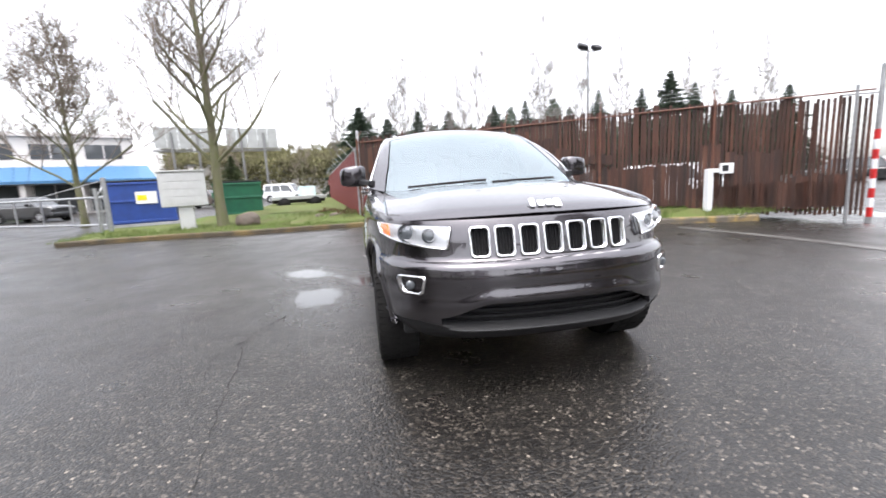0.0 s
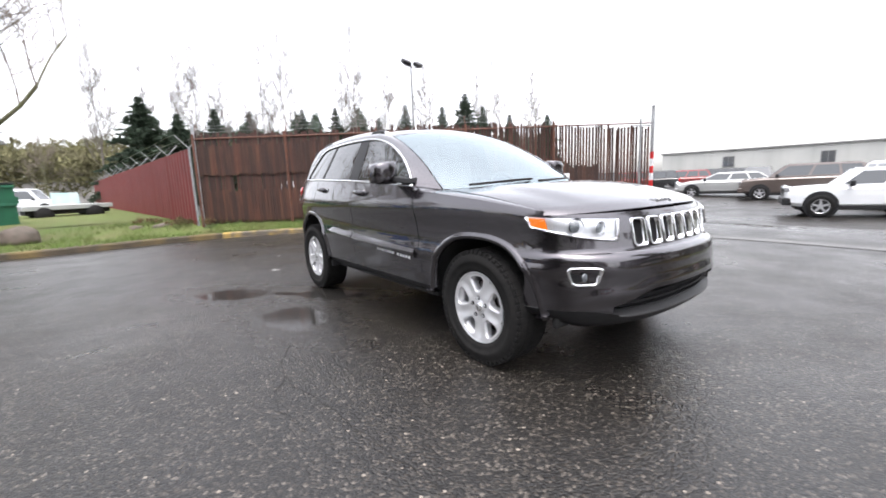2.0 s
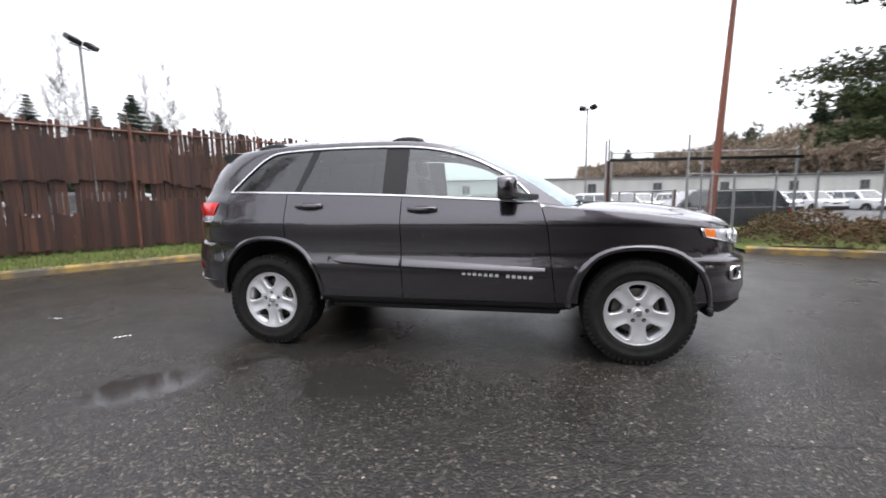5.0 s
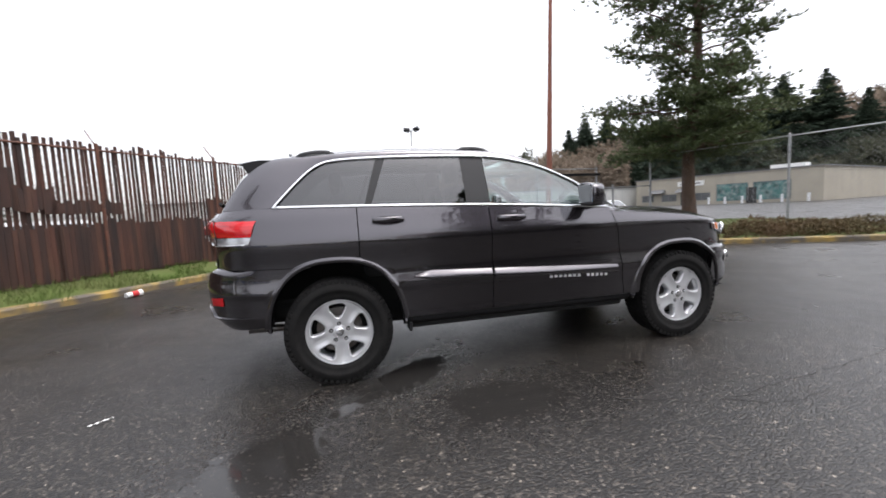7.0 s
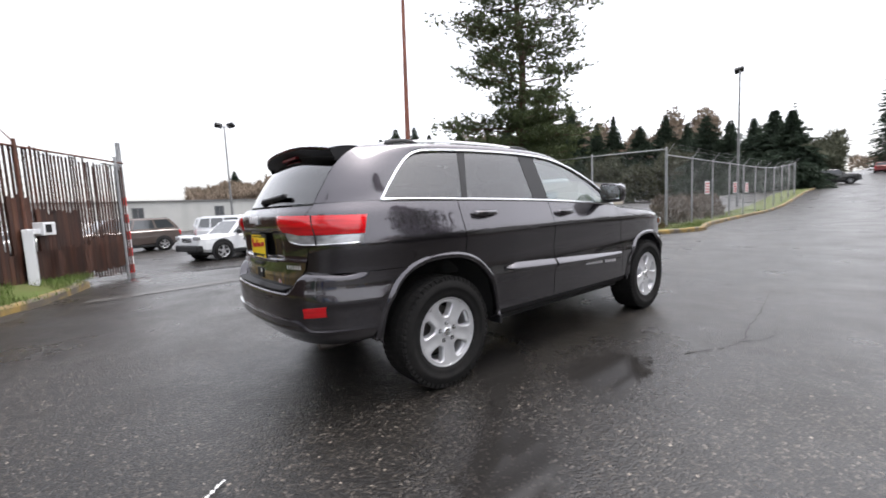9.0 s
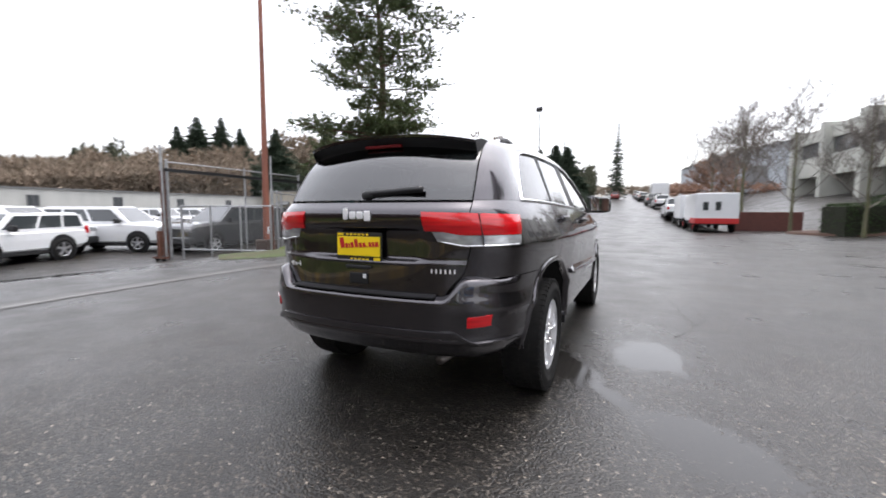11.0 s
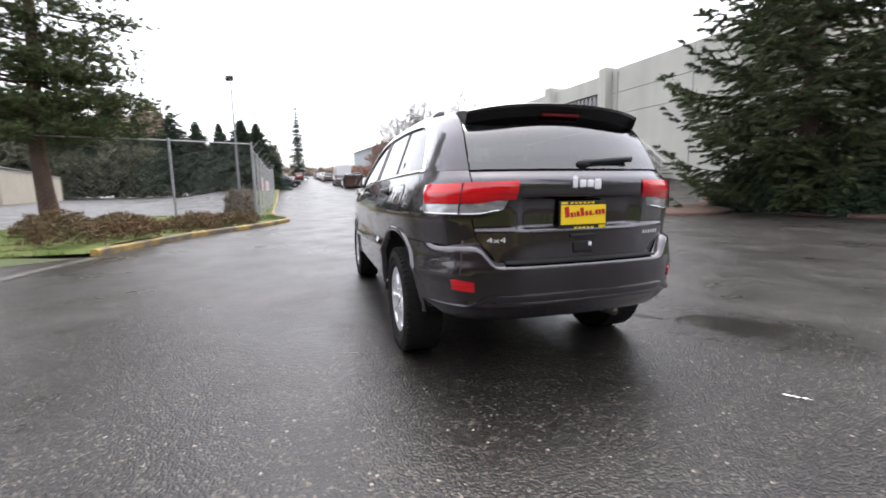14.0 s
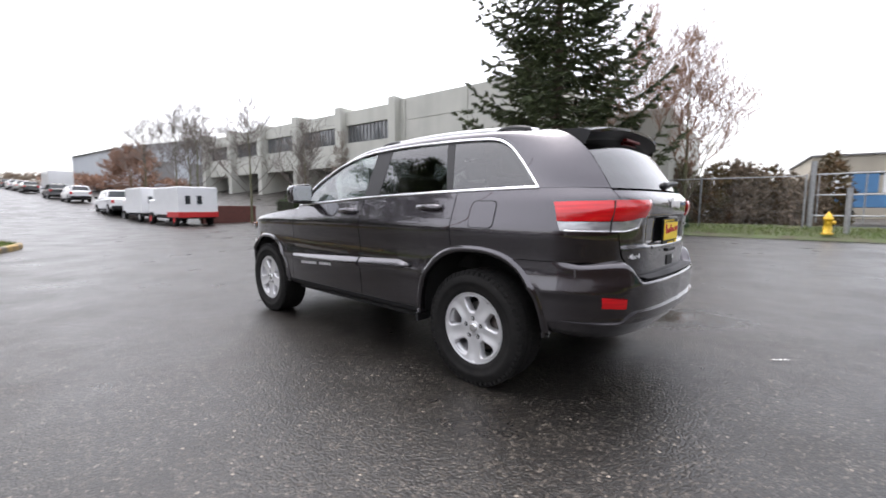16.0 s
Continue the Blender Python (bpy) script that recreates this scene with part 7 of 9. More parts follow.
# tall slim poplars far beyond the fence
for k, (az, el) in enumerate(((2.3, 15.0), (-2.0, 11.5), (-5.5, 13.0), (-6.7, 16.3), (-9.5, 12.5), (-13.8, 14.5), (-16.3, 18.8), (-23.5, 13.5), (-25.0, 17.0), (-29.5, 14.0), (-34.1, 13.8), (-41.0, 11.5), (-43.4, 12.7), (-48.0, 11.5))):
    d = 62 + (k * 7) % 17
    x, y = -1.5 - d * math.sin(radians(az)), -4.0 + d * math.cos(radians(az))
    h = 1.2 + d * math.tan(radians(el + 1.4)) + 0.5
    bare_tree(x, y, -0.5, h, 0.045 + 0.003 * h, 100 + k, "tall slim leafless poplar standing beyond the fence", level=3, first=0.22, whorls=15, crown=0.20, upright=0.75, spread=0.5, twig_r=0.016, trunk_mat=M_TWIGFAR, twig_mat=M_TWIGFAR, group="poplars", crown_top=0.06)
# conifers beyond the fence
for k, (az, el, d) in enumerate(((-1.0, 10.2, 44), (-4.5, 8.6, 50), (-8.5, 9.6, 62), (-12.5, 9.5, 75), (-18.5, 9.7, 72), (-22.5, 9.9, 70), (-28.0, 8.6, 70), (-31.5, 10.2, 66), (-36.3, 9.8, 64), (-39.3, 11.5, 62), (-41.7, 9.6, 66), (-45.2, 8.3, 66), (-50, 8.0, 68))):
    x, y = -1.5 - d * math.sin(radians(az)), -4.0 + d * math.cos(radians(az))
    h = 1.2 + d * math.tan(radians(el)) + 0.5
    spruce(x, y, -0.5, h, 0.16, 200 + k, "dark green conifer standing beyond the fence", base=0.06, reach=0.40 if k < 2 else 0.24 if k % 3 else 0.32, mtl=M_FARCON, dens=1.6 if k < 2 else 1.0, size=0.62, step=0.020, ragged=1.0, group="conifers beyond the fence")
# conifers behind the far car park and along the street
for k, (az, el, d) in enumerate(((-122.5, 9.5, 75), (-124.5, 10.8, 76), (-127.0, 10.9, 78), (-129.0, 9.9, 76), (-133.0, 10.0, 80), (-139.5, 11.0, 80), (-142.5, 11.6, 82), (-144.2, 12.2, 84), (-147.5, 12.0, 84), (-150.5, 9.5, 84), (-152.5, 10.2, 86), (-155.5, 8.8, 86), (-158.2, 9.6, 88), (-160.5, 8.4, 84), (-163.0, 9.0, 80), (-165.3, 8.2, 78), (-167.5, 8.0, 72), (-169.5, 8.6, 62), (-171.0, 8.2, 58), (-116.5, 7.2, 90), (-113.5, 6.4, 95), (-104, 5.6, 100))):
    d *= 1.75 if az > -161 else 1.0
    x, y = -1.2 - d * math.sin(radians(az)), 4.2 + d * math.cos(radians(az))
    z = ground_z(x, max(y, -60)) * 0.5
    h = 1.2 + d * math.tan(radians(el)) - z
    spruce(x, y, z, h, 0.2, 300 + k, "dark green conifer behind the far car park", base=0.05 + 0.02 * ((k * 7) % 9), reach=0.22 + 0.022 * ((k * 37) % 10), mtl=M_FARCON, dens=1.0, size=1.2 if az > -161 else 0.75, step=0.020, ragged=1.0, group="conifers behind the car park")
for az, el, d, sd in ((-178.6, 10.9, 105, 401), (-172.4, 9.0, 92, 402)):
    x, y = 1.9 - d * math.sin(radians(az)), 4.2 + d * math.cos(radians(az))
    z = ground_z(x, y)
    spruce(x, y, z, 1.2 + d * math.tan(radians(el)) - z, 0.25, sd, "tall narrow fir beside the far street", base=0.05, reach=0.10, mtl=M_FARCON, dens=0.7, size=0.6, ragged=1.0)


# ---- shrubs, hedges and far woods ----
def leafy(name, spots, size, material, label, category="shrub", seed=1, n=7, kind="", flat=0.8, up=0.35):
    """A shrub or hedge: many leaf tufts over a core of short stems."""
    rg = random.Random(seed)
    hp = Heap()
    for p in spots:
        spray(hp, Vector(p), Vector((rg.uniform(-.6, .6), rg.uniform(-.6, .6), up)), size * rg.uniform(0.7, 1.3), rg, n, flat)
    ob = hp.done(name, material, label=label, category=category, kind=kind)
    return ob


def mound(cx, cy, z, rx, ry, rz, count, rg, turn=0.0, fill=0.35):
    """Points over and just inside a lumpy mound."""
    out = []
    c, s = math.cos(turn), math.sin(turn)
    while len(out) < count:
        v = Vector((rg.gauss(0, 1), rg.gauss(0, 1), abs(rg.gauss(0, 1)))).normalized()
        k = 1 - fill * rg.random() ** 2
        lump = 1 + 0.22 * noise.noise(v * 2.2 + Vector((cx, cy, 0)))
        x, y = v.x * rx * k * lump, v.y * ry * k * lump
        out.append((cx + x * c - y * s, cy + x * s + y * c, z + v.z * rz * k * lump))
    return out


rg = random.Random(77)
for cx, cy, rx, ry, rz, sd in ((-17.2, -9.6, 1.5, 1.4, 2.2, 1), (-17.0, -7.8, 1.5, 1.5, 2.5, 2), (-17.2, -5.9, 1.4, 1.5, 2.6, 3), (-18.0, -4.0, 1.5, 1.5, 2.5, 4), (-18.2, -2.6, 1.2, 1.0, 2.2, 5)):
    leafy("juniper", mound(cx, cy, ground_z(cx, cy) - 0.1, rx, ry, rz, 2300, rg), 0.26, M_JUNIPER, "dense spreading dark green juniper below the spruce", seed=sd, n=7, flat=0.7)
for cx, cy, rx, ry, rz, sd in ((-18.9, -26.6, 1.6, 1.0, 1.2, 6), (-18.4, -23.0, 1.6, 1.6, 1.6, 7), (-18.9, -20.8, 1.2, 1.2, 1.2, 9), (-17.2, -31.2, 0.7, 0.7, 1.0, 8)):
    leafy("shrub", mound(cx, cy, ground_z(cx, cy) - 0.1, rx, ry, rz, 700, rg), 0.22, M_JUNIPER, "rounded dark green shrub against the office wall", seed=sd)


def hedge(ax, ay, bx, by, w, h, label, seed):
    r3 = random.Random(seed)
    L = plan_len((ax, ay), (bx, by))
    m = frame_along((ax, ay), (bx, by))
    pts = []
    for _ in range(int(L * (w + 2 * h) * 95)):
        x = r3.uniform(0, L)
        side = r3.random() * (w + 2 * h)
        if side < w:
            y, z = side - w / 2, h
        elif side < w + h:
            y, z = -w / 2, side - w
        else:
            y, z = w / 2, side - w - h
        if r3.random() < 0.08:
            x = r3.choice((0, L))
            y, z = r3.uniform(-w / 2, w / 2), r3.uniform(0, h)
        q = m @ Vector((x, y * r3.uniform(0.86, 1.02), 0))
        pts.append((q.x, q.y, ground_z(q.x, q.y) + z * r3.uniform(0.92, 1.02)))
    hd = empty("hedge", ax, ay, 0, label=label, category="hedge")
    ob = leafy("foliage", pts, 0.13, M_HEDGE, "", seed=seed, n=6, category="")
    ob.parent = hd
    ob.matrix_parent_inverse = Matrix.Translation((-ax, -ay, 0))
    # solid near-black blocks added as the shaded inside behind the leaves
    hp = Heap()
    for i in range(int(L) + 1):
        x0, x1 = i * L / (int(L) + 1), (i + 1) * L / (int(L) + 1)
        q = m @ Vector(((x0 + x1) / 2, 0, 0))
        hp.box(x0, x1, -w / 2 + 0.12, w / 2 - 0.12, -0.4, h - 0.12, Matrix.Translation((0, 0, ground_z(q.x, q.y))) @ m)
    ob = hp.done("inner_stem", mat("dark_hedge_core", (0.02, 0.022, 0.012), 0.9) if seed == 1 else bpy.data.materials["dark_hedge_core"], hd, label="solid dark core standing in for the hedge's shaded inside")
    ob.matrix_parent_inverse = Matrix.Translation((-ax, -ay, 0))


hedge(-9.8, -22.3, -14.6, -24.6, 1.5, 1.55, "clipped green hedge in front of the office building", 1)
hedge(-13.8, -25.2, -14.6, -30.5, 1.4, 1.4, "clipped green hedge beside the office drive", 2)
# reddish low shrubs on the south verge
for k in range(16):
    cx, cy = lerp(6.4, 3.9, k / 15) + rg.uniform(-.55, .55) + (0.7 if k % 2 else 0), lerp(-5.9, -12.2, k / 15)
    leafy("low_shrub", mound(cx, cy, bank_s(cx, cy) - 0.05, 0.72, 0.62, rg.uniform(0.36, 0.55), 420, rg), 0.11, M_BRAMBLE, "low rusty-leaved shrub on the verge", seed=20 + k, n=6)
for k in range(5):
    cx, cy = 4.6 + 0.1 * k, -15.0 - k * 1.7
    leafy("thicket", mound(cx, cy, 0.1, 0.5, 0.8, 1.1, 260, rg), 0.30, M_TWIG, "dry leafless thicket inside the wire fence", seed=40 + k, n=5, up=0.9)
# brambles by the hydrant fence
for k in range(10):
    cx, cy = -25.5 - rg.uniform(0, 2.5), lerp(-4.5, 3.0, k / 9)
    leafy("bramble", mound(cx, cy, 0.0, 1.3, 1.0, rg.uniform(2.4, 4.2), 620, rg), 0.38, M_BRUSH if k % 3 else M_BRAMBLE, "tangled brown winter bramble behind the wire fence", seed=60 + k, n=6, up=0.6)
for k in range(4):
    cx, cy = -30 - k, lerp(-1.5, 2.4, k / 3)
    leafy("evergreen_shrub", mound(cx, cy, 0.0, 1.3, 1.0, 3.4 - 0.3 * k, 500, rg), 0.4, M_FARCON, "dark evergreen shrub behind the wire fence", seed=80 + k)


def woods(name, spots, material, label, size, seed, n=6, up=0.5):
    r4 = random.Random(seed)
    hp = Heap()
    for p in spots:
        spray(hp, Vector(p), Vector((0, 0, up)), size * r4.uniform(0.6, 1.3), r4, n, 1.0)
    hp.done(name, material, label=label, category="woods", kind="stuff")


# brown brushy hillsides: north beyond the red fence, east behind the lot, south-east behind the car park
r5 = random.Random(5)
def hill(az0, az1, d0, d1, top, count, cx=-1.2, cy=0.0, low=0.0):
    out = []
    for _ in range(count):
        az, d = radians(r5.uniform(az0, az1)), r5.uniform(d0, d1)
        u = (d - d0) / (d1 - d0)
        t = top(math.degrees(az)) if callable(top) else top
        ridge = t * (0.55 + 0.45 * u) * (1 + 0.16 * noise.noise(Vector((math.degrees(az) * 0.35, d * 0.05, 0))))
        out.append((cx - d * math.sin(az), cy + d * math.cos(az), low + ridge * r5.random() ** 0.6))
    return out


woods("brushy_hillside", hill(-12, 23, 75, 100, 11.5, 11000), mat("olive_winter_brush", (0.17, 0.165, 0.075), 0.9, dark=(0.11, 0.10, 0.06), scale=0.2, island=0.35, spec=0.2), "olive-brown brushy hillside beyond the red fence", 1.3, 1)
woods("conifer_ridge", hill(-52, -28, 90, 110, 12.0, 8000), M_FARCON, "dark conifer ridge beyond the slat fence", 1.6, 2)
woods("conifer_ridge", hill(-29, -6, 90, 110, lambda a: 16.5 + 1.6 * math.sin(a * 0.9) + 1.2 * math.sin(a * 2.3), 12000), M_FARCON, "taller dark green conifer ridge beyond the fence corner", 1.5, 8)
woods("brown_woods", hill(-128, -97, 100, 125, lambda a: lerp(9, 18, (a + 97) / -31), 18000), M_BRUSH, "brown leafless woods behind the lot building", 1.6, 3)
woods("brown_woods", hill(-163, -126, 152, 180, lambda a: 29.0 + 4.0 * math.sin(a * 0.5) + 2.5 * math.sin(a * 1.7), 22000), M_BRUSH, "brown leafless woods behind the car park", 2.5, 4)
woods("dark_woods", hill(-163, -112, 132, 152, lambda a: 17.0 + 3.2 * math.sin(a * 0.7) + 1.6 * math.sin(a * 2.1), 18000), mat("dull_olive_winter_woods", (0.105, 0.105, 0.070), 0.9, dark=(0.06, 0.068, 0.045), scale=0.12, island=0.4, spec=0.2), "dull olive mixed woods behind the car park", 2.2, 5)
woods("dark_woods", hill(-174, -162, 78, 92, 10.5, 3600), bpy.data.materials["dull_olive_winter_woods"], "dull olive mixed woods beside the far street", 1.4, 9)
woods("far_brush", hill(168, 186, 150, 190, 5, 900, low=6.0), M_BRUSH, "brown brush at the head of the street", 1.8, 6)
woods("red_brush", hill(166, 179, 78, 96, 3.6, 900, low=3.2), M_REDTWIG, "rusty red leafless brush beside the street", 1.0, 7)


# ---- lamp standards ----
M_LAMPGREY = mat("grey_lamp_metal", (0.20, 0.20, 0.20), 0.5, 0.5)


def flood_pole(x, y, z, h, label, heads=2, turn=0.0, shaft=None):
    p = empty("lamp_post", x, y, z, rz=turn, label=label, category="lamp post")
    hp = Heap()
    hp.tube((0, 0, -0.3), (0, 0, h), 0.10, 0.06, 10)
    if heads > 1:
        hp.tube((-0.55, 0, h - 0.1), (0.55, 0, h - 0.1), 0.035, 0.035, 6)
    hp.done("shaft", shaft or M_LAMPGREY, p, smooth=True)
    for k in range(heads):
        bm = bmesh.new()
        sx = (k - (heads - 1) / 2) * 1.0
        box(bm, -0.30, 0.30, -0.22, 0.22, -0.10, 0.14, 0.04, Matrix.Translation((sx, -0.12, h + 0.05)) @ Matrix.Rotation(radians(35), 4, "X") @ Matrix.Rotation(radians(20 * (1 if sx > 0 else -1)), 4, "Z"))
        part("lamp_head", bm, M_BLACKP, p, "dark floodlight head")
    return p


flood_pole(12.9, 20.0, 0.0, 8.6, "tall grey post with two dark floodlights", 2, 10)
flood_pole(37.1, -6.0, -0.3, 9.4, "tall grey lot post with two floodlights", 2, 60)
flood_pole(7.5, -35.0, 0.2, 10.2, "tall slim street lamp with a flat head", 1, 40)

# ---- parked cars ----
M_CARGLASS = mat("dark_car_glass", (0.035, 0.04, 0.043), 0.04, coat=1.0)
M_CARSILV = mat("parked_car_rim", (0.55, 0.55, 0.56), 0.35, 0.7)
PAINTS = {
    "white": mat("white_car_paint", (0.74, 0.75, 0.76), 0.3, coat=1.0, dark=(0.68, 0.69, 0.70), scale=3),
    "grey": mat("dark_grey_car_paint", (0.05, 0.052, 0.055), 0.3, 0.3, coat=1.0, dark=(0.04, 0.04, 0.042), scale=50),
    "black": mat("black_car_paint", (0.015, 0.015, 0.016), 0.25, coat=1.0, dark=(0.02, 0.02, 0.02), scale=50),
    "red": mat("dark_red_car_paint", (0.20, 0.02, 0.02), 0.3, 0.2, coat=1.0, dark=(0.16, 0.015, 0.015), scale=50),
    "silver": mat("silver_car_paint", (0.42, 0.42, 0.41), 0.3, 0.5, coat=1.0, dark=(0.38, 0.38, 0.37), scale=50),
    "brown": mat("bronze_car_paint", (0.11, 0.085, 0.075), 0.3, 0.4, coat=1.0, dark=(0.09, 0.07, 0.06), scale=50),
}


def parked_car(x, y, z, rz, label, paint="white", L=4.45, W=1.78, H=1.68, belt=1.04, hood=1.08, nose=1.02, rake=0.45, back=0.12, front=1.25, plate=False, group="", open_bed=False, roof_end=None):
    """A parked car that faces -y of its own: lofted body, glass, wheels, lamps and bumpers."""
    c = empty("parked_car", x, y, z, rz=rz, label=label, category="car", group=group)
    P = PAINTS[paint]
    f, r = -L / 2, L / 2
    bm = bmesh.new()
    prof = [(f, 0.62, 0.86, 0.80), (f + 0.06, 0.40, 0.95, 0.90), (f + 0.25, 0.34, nose, 0.97), (f + front * 0.6, 0.30, lerp(nose, hood, 0.7), 1.0), (f + front, 0.30, hood, 1.0), (0, 0.30, belt + 0.02, 1.0), (r - 0.5, 0.32, belt + 0.05, 1.0), (r - 0.08, 0.40, belt + 0.05, 0.96), (r, 0.55, belt - 0.02, 0.90)]
    rings = []
    for yy, z0, z1, w in prof:
        hw = W / 2 * w
        pts = [(-hw * 0.90, z0), (-hw, z0 + 0.10), (-hw, lerp(z0, z1, 0.55)), (-hw * 0.985, z1 - 0.10), (-hw * 0.90, z1), (0, z1 + 0.02), (hw * 0.90, z1), (hw * 0.985, z1 - 0.10), (hw, lerp(z0, z1, 0.55)), (hw, z0 + 0.10), (hw * 0.90, z0)]
        rings.append([bm.verts.new((px, yy, pz)) for px, pz in pts])
    for a, b in zip(rings, rings[1:]):
        n = len(a)
        for k in range(n):
            bm.faces.new((a[k], a[(k + 1) % n], b[(k + 1) % n], b[k]))
    bm.faces.new(rings[0])
    bm.faces.new(rings[-1])
    bmesh.ops.recalc_face_normals(bm, faces=bm.faces)
    body = part("body", bm, P, c, smooth=False)
    # glasshouse
    y0, y1 = f + front - 0.10, (roof_end if roof_end is not None else r - 0.06)
    bw, tw = W / 2 * 0.94, W / 2 * 0.74
    lo = [(-bw, y0, belt), (bw, y0, belt), (bw, y1, belt + 0.04), (-bw, y1, belt + 0.04)]
    hi = [(-tw, y0 + rake * 1.5, H - 0.04), (tw, y0 + rake * 1.5, H - 0.04), (tw, y1 - back, H - 0.04), (-tw, y1 - back, H - 0.04)]
    bm = bmesh.new()
    vs = [bm.verts.new(p) for p in lo + hi]
    for q in ((0, 1, 5, 4), (1, 2, 6, 5), (2, 3, 7, 6), (3, 0, 4, 7), (4, 5, 6, 7)):
        bm.faces.new([vs[i] for i in q])
    bmesh.ops.bevel(bm, geom=[e for e in bm.edges if all(v in vs[4:] for v in e.verts)], offset=0.07, segments=3, affect="EDGES")
    bmesh.ops.recalc_face_normals(bm, faces=bm.faces)
    part("roof_shell", bm, P, c, smooth=False)

    def pane(name, a, b, cc, d, o, lab):
        bm = bmesh.new()
        q = [Vector(p) for p in (a, b, cc, d)]
        m = sum(q, Vector()) / 4
        nrm = Vector(o)
        outer = [bm.verts.new(m + (p - m) * 1.0 + nrm * 0.006) for p in q]
        inner = [bm.verts.new(p - nrm * 0.01) for p in q]
        bm.faces.new(outer)
        for i in range(4):
            bm.faces.new((outer[i], inner[i], inner[(i + 1) % 4], outer[(i + 1) % 4]))
        bmesh.ops.recalc_face_normals(bm, faces=bm.faces)
        part(name, bm, M_CARGLASS, c, lab)
    V3 = Vector
    for s, i0, i1 in ((1, 1, 2), (-1, 0, 3)):
        a, b, d, e = V3(lo[i0]), V3(lo[i1]), V3(hi[i0]), V3(hi[i1])
        def on(u, v):
            return a.lerp(b, u).lerp(d.lerp(e, u), v)
        nseg = 3 if (y1 - y0) > 2.2 else 2
        marks = [0.05, 0.40, 0.70, 0.96] if nseg == 3 else [0.06, 0.52, 0.95]
        for k in range(nseg):
            u0, u1 = marks[k] + (0.02 if k else 0), marks[k + 1] - 0.01
            pane("side_window", on(u0, 0.10), on(u1, 0.10), on(u1, 0.82), on(u0 if k else u0 + 0.02, 0.82), (s, 0, 0.2), "dark side window")
    a, b, d, e = V3(lo[0]), V3(lo[1]), V3(hi[0]), V3(hi[1])
    pane("windscreen", a.lerp(b, 0.06).lerp(d.lerp(e, 0.06), 0.06), a.lerp(b, 0.94).lerp(d.lerp(e, 0.94), 0.06), a.lerp(b, 0.93).lerp(d.lerp(e, 0.93), 0.92), a.lerp(b, 0.07).lerp(d.lerp(e, 0.07), 0.92), (0, -0.6, 0.8), "windscreen")
    a, b, d, e = V3(lo[3]), V3(lo[2]), V3(hi[3]), V3(hi[2])
    pane("rear_window", a.lerp(b, 0.08).lerp(d.lerp(e, 0.08), 0.12), a.lerp(b, 0.92).lerp(d.lerp(e, 0.92), 0.12), a.lerp(b, 0.92).lerp(d.lerp(e, 0.92), 0.88), a.lerp(b, 0.08).lerp(d.lerp(e, 0.08), 0.88), (0, 1, 0.1), "rear window")
    # wheels, each before a black disc that stands in for the arch's shade
    for s in (-1, 1):
        for yy in (f + 0.86, r - 0.86):
            bm = bmesh.new()
            lathe(bm, [(0.0001, 0.0), (0.41, 0.0), (0.425, -0.02)], 24)
            ob = part("wheel_arch", bm, M_BLACKP, c, "black disc standing in for the shaded wheel arch")
            ob.matrix_basis = pose(s * (W / 2 + 0.004), yy, 0.37, 0, 0, 0 if s > 0 else 180)
            w = empty("wheel", 0, 0, 0)
            w.parent = c
            w.matrix_basis = pose(s * (W / 2 - 0.07), yy, 0.335, 0, 0, 0 if s > 0 else 180)
            bm = bmesh.new()
            lathe(bm, [(0.21, -0.10), (0.32, -0.11), (0.335, -0.07), (0.335, 0.07), (0.32, 0.10), (0.25, 0.105), (0.215, 0.09)], 28)
            part("tyre", bm, M_RUBBER, w, smooth=True)
            bm = bmesh.new()
            lathe(bm, [(0.218, 0.088), (0.19, 0.07), (0.18, 0.055), (0.10, 0.065), (0.05, 0.08), (0.0001, 0.08)], 28)
            for k in range(5):
                box(bm, 0.05, 0.092, -0.028, 0.028, 0.04, 0.205, 0.0, Matrix.Rotation(k * 2 * math.pi / 5, 4, "X"))
            part("rim", bm, M_CARSILV, w, "silver rim")
        bm = bmesh.new()
        box(bm, s * W * 0.37 - 0.15, s * W * 0.37 + 0.15, f - 0.01, f + 0.12, 0.78, 0.92, 0.02)
        part("headlamp", bm, M_CLEARLENS, c, "clear headlamp")
        bm = bmesh.new()
        box(bm, s * W * 0.42 - 0.08, s * W * 0.42 + 0.10, r - 0.10, r + 0.012, 0.78, 1.02, 0.015)
        part("tail_lamp", bm, M_REDLENS, c, "red tail lamp")
        bm = bmesh.new()
        box(bm, s * W / 2 - 0.02 if s > 0 else -W / 2 - 0.20, W / 2 + 0.20 if s > 0 else -W / 2 + 0.02, f + front + 0.18, f + front + 0.30, belt, belt + 0.17, 0.03)
        part("door_mirror", bm, M_BLACKP, c, "black door mirror")
    bm = bmesh.new()
    box(bm, -W * 0.47, W * 0.47, f - 0.05, f + 0.2, 0.36, 0.60, 0.05)
    part("front_bumper", bm, M_BLACKP if paint == "white" else P, c, "front bumper")
    bm = bmesh.new()
    box(bm, -W * 0.47, W * 0.47, r - 0.2, r + 0.05, 0.36, 0.60, 0.05)
    part("rear_bumper", bm, M_BLACKP if paint == "white" else P, c, "rear bumper")
    bm = bmesh.new()
    box(bm, -W * 0.49, W * 0.49, f + 1.2, r - 1.2, 0.24, 0.36, 0.02)
    box(bm, -W * 0.40, W * 0.40, f + 0.3, r - 0.3, 0.22, 0.40, 0.02)
    part("underbody", bm, M_UNDER, c, "black underbody")
    for k in range(7):
        bm = bmesh.new()
        gx = (k - 3) * 0.095
        box(bm, gx - 0.028, gx + 0.028, f - 0.008, f + 0.06, 0.70, 0.86, 0.0)
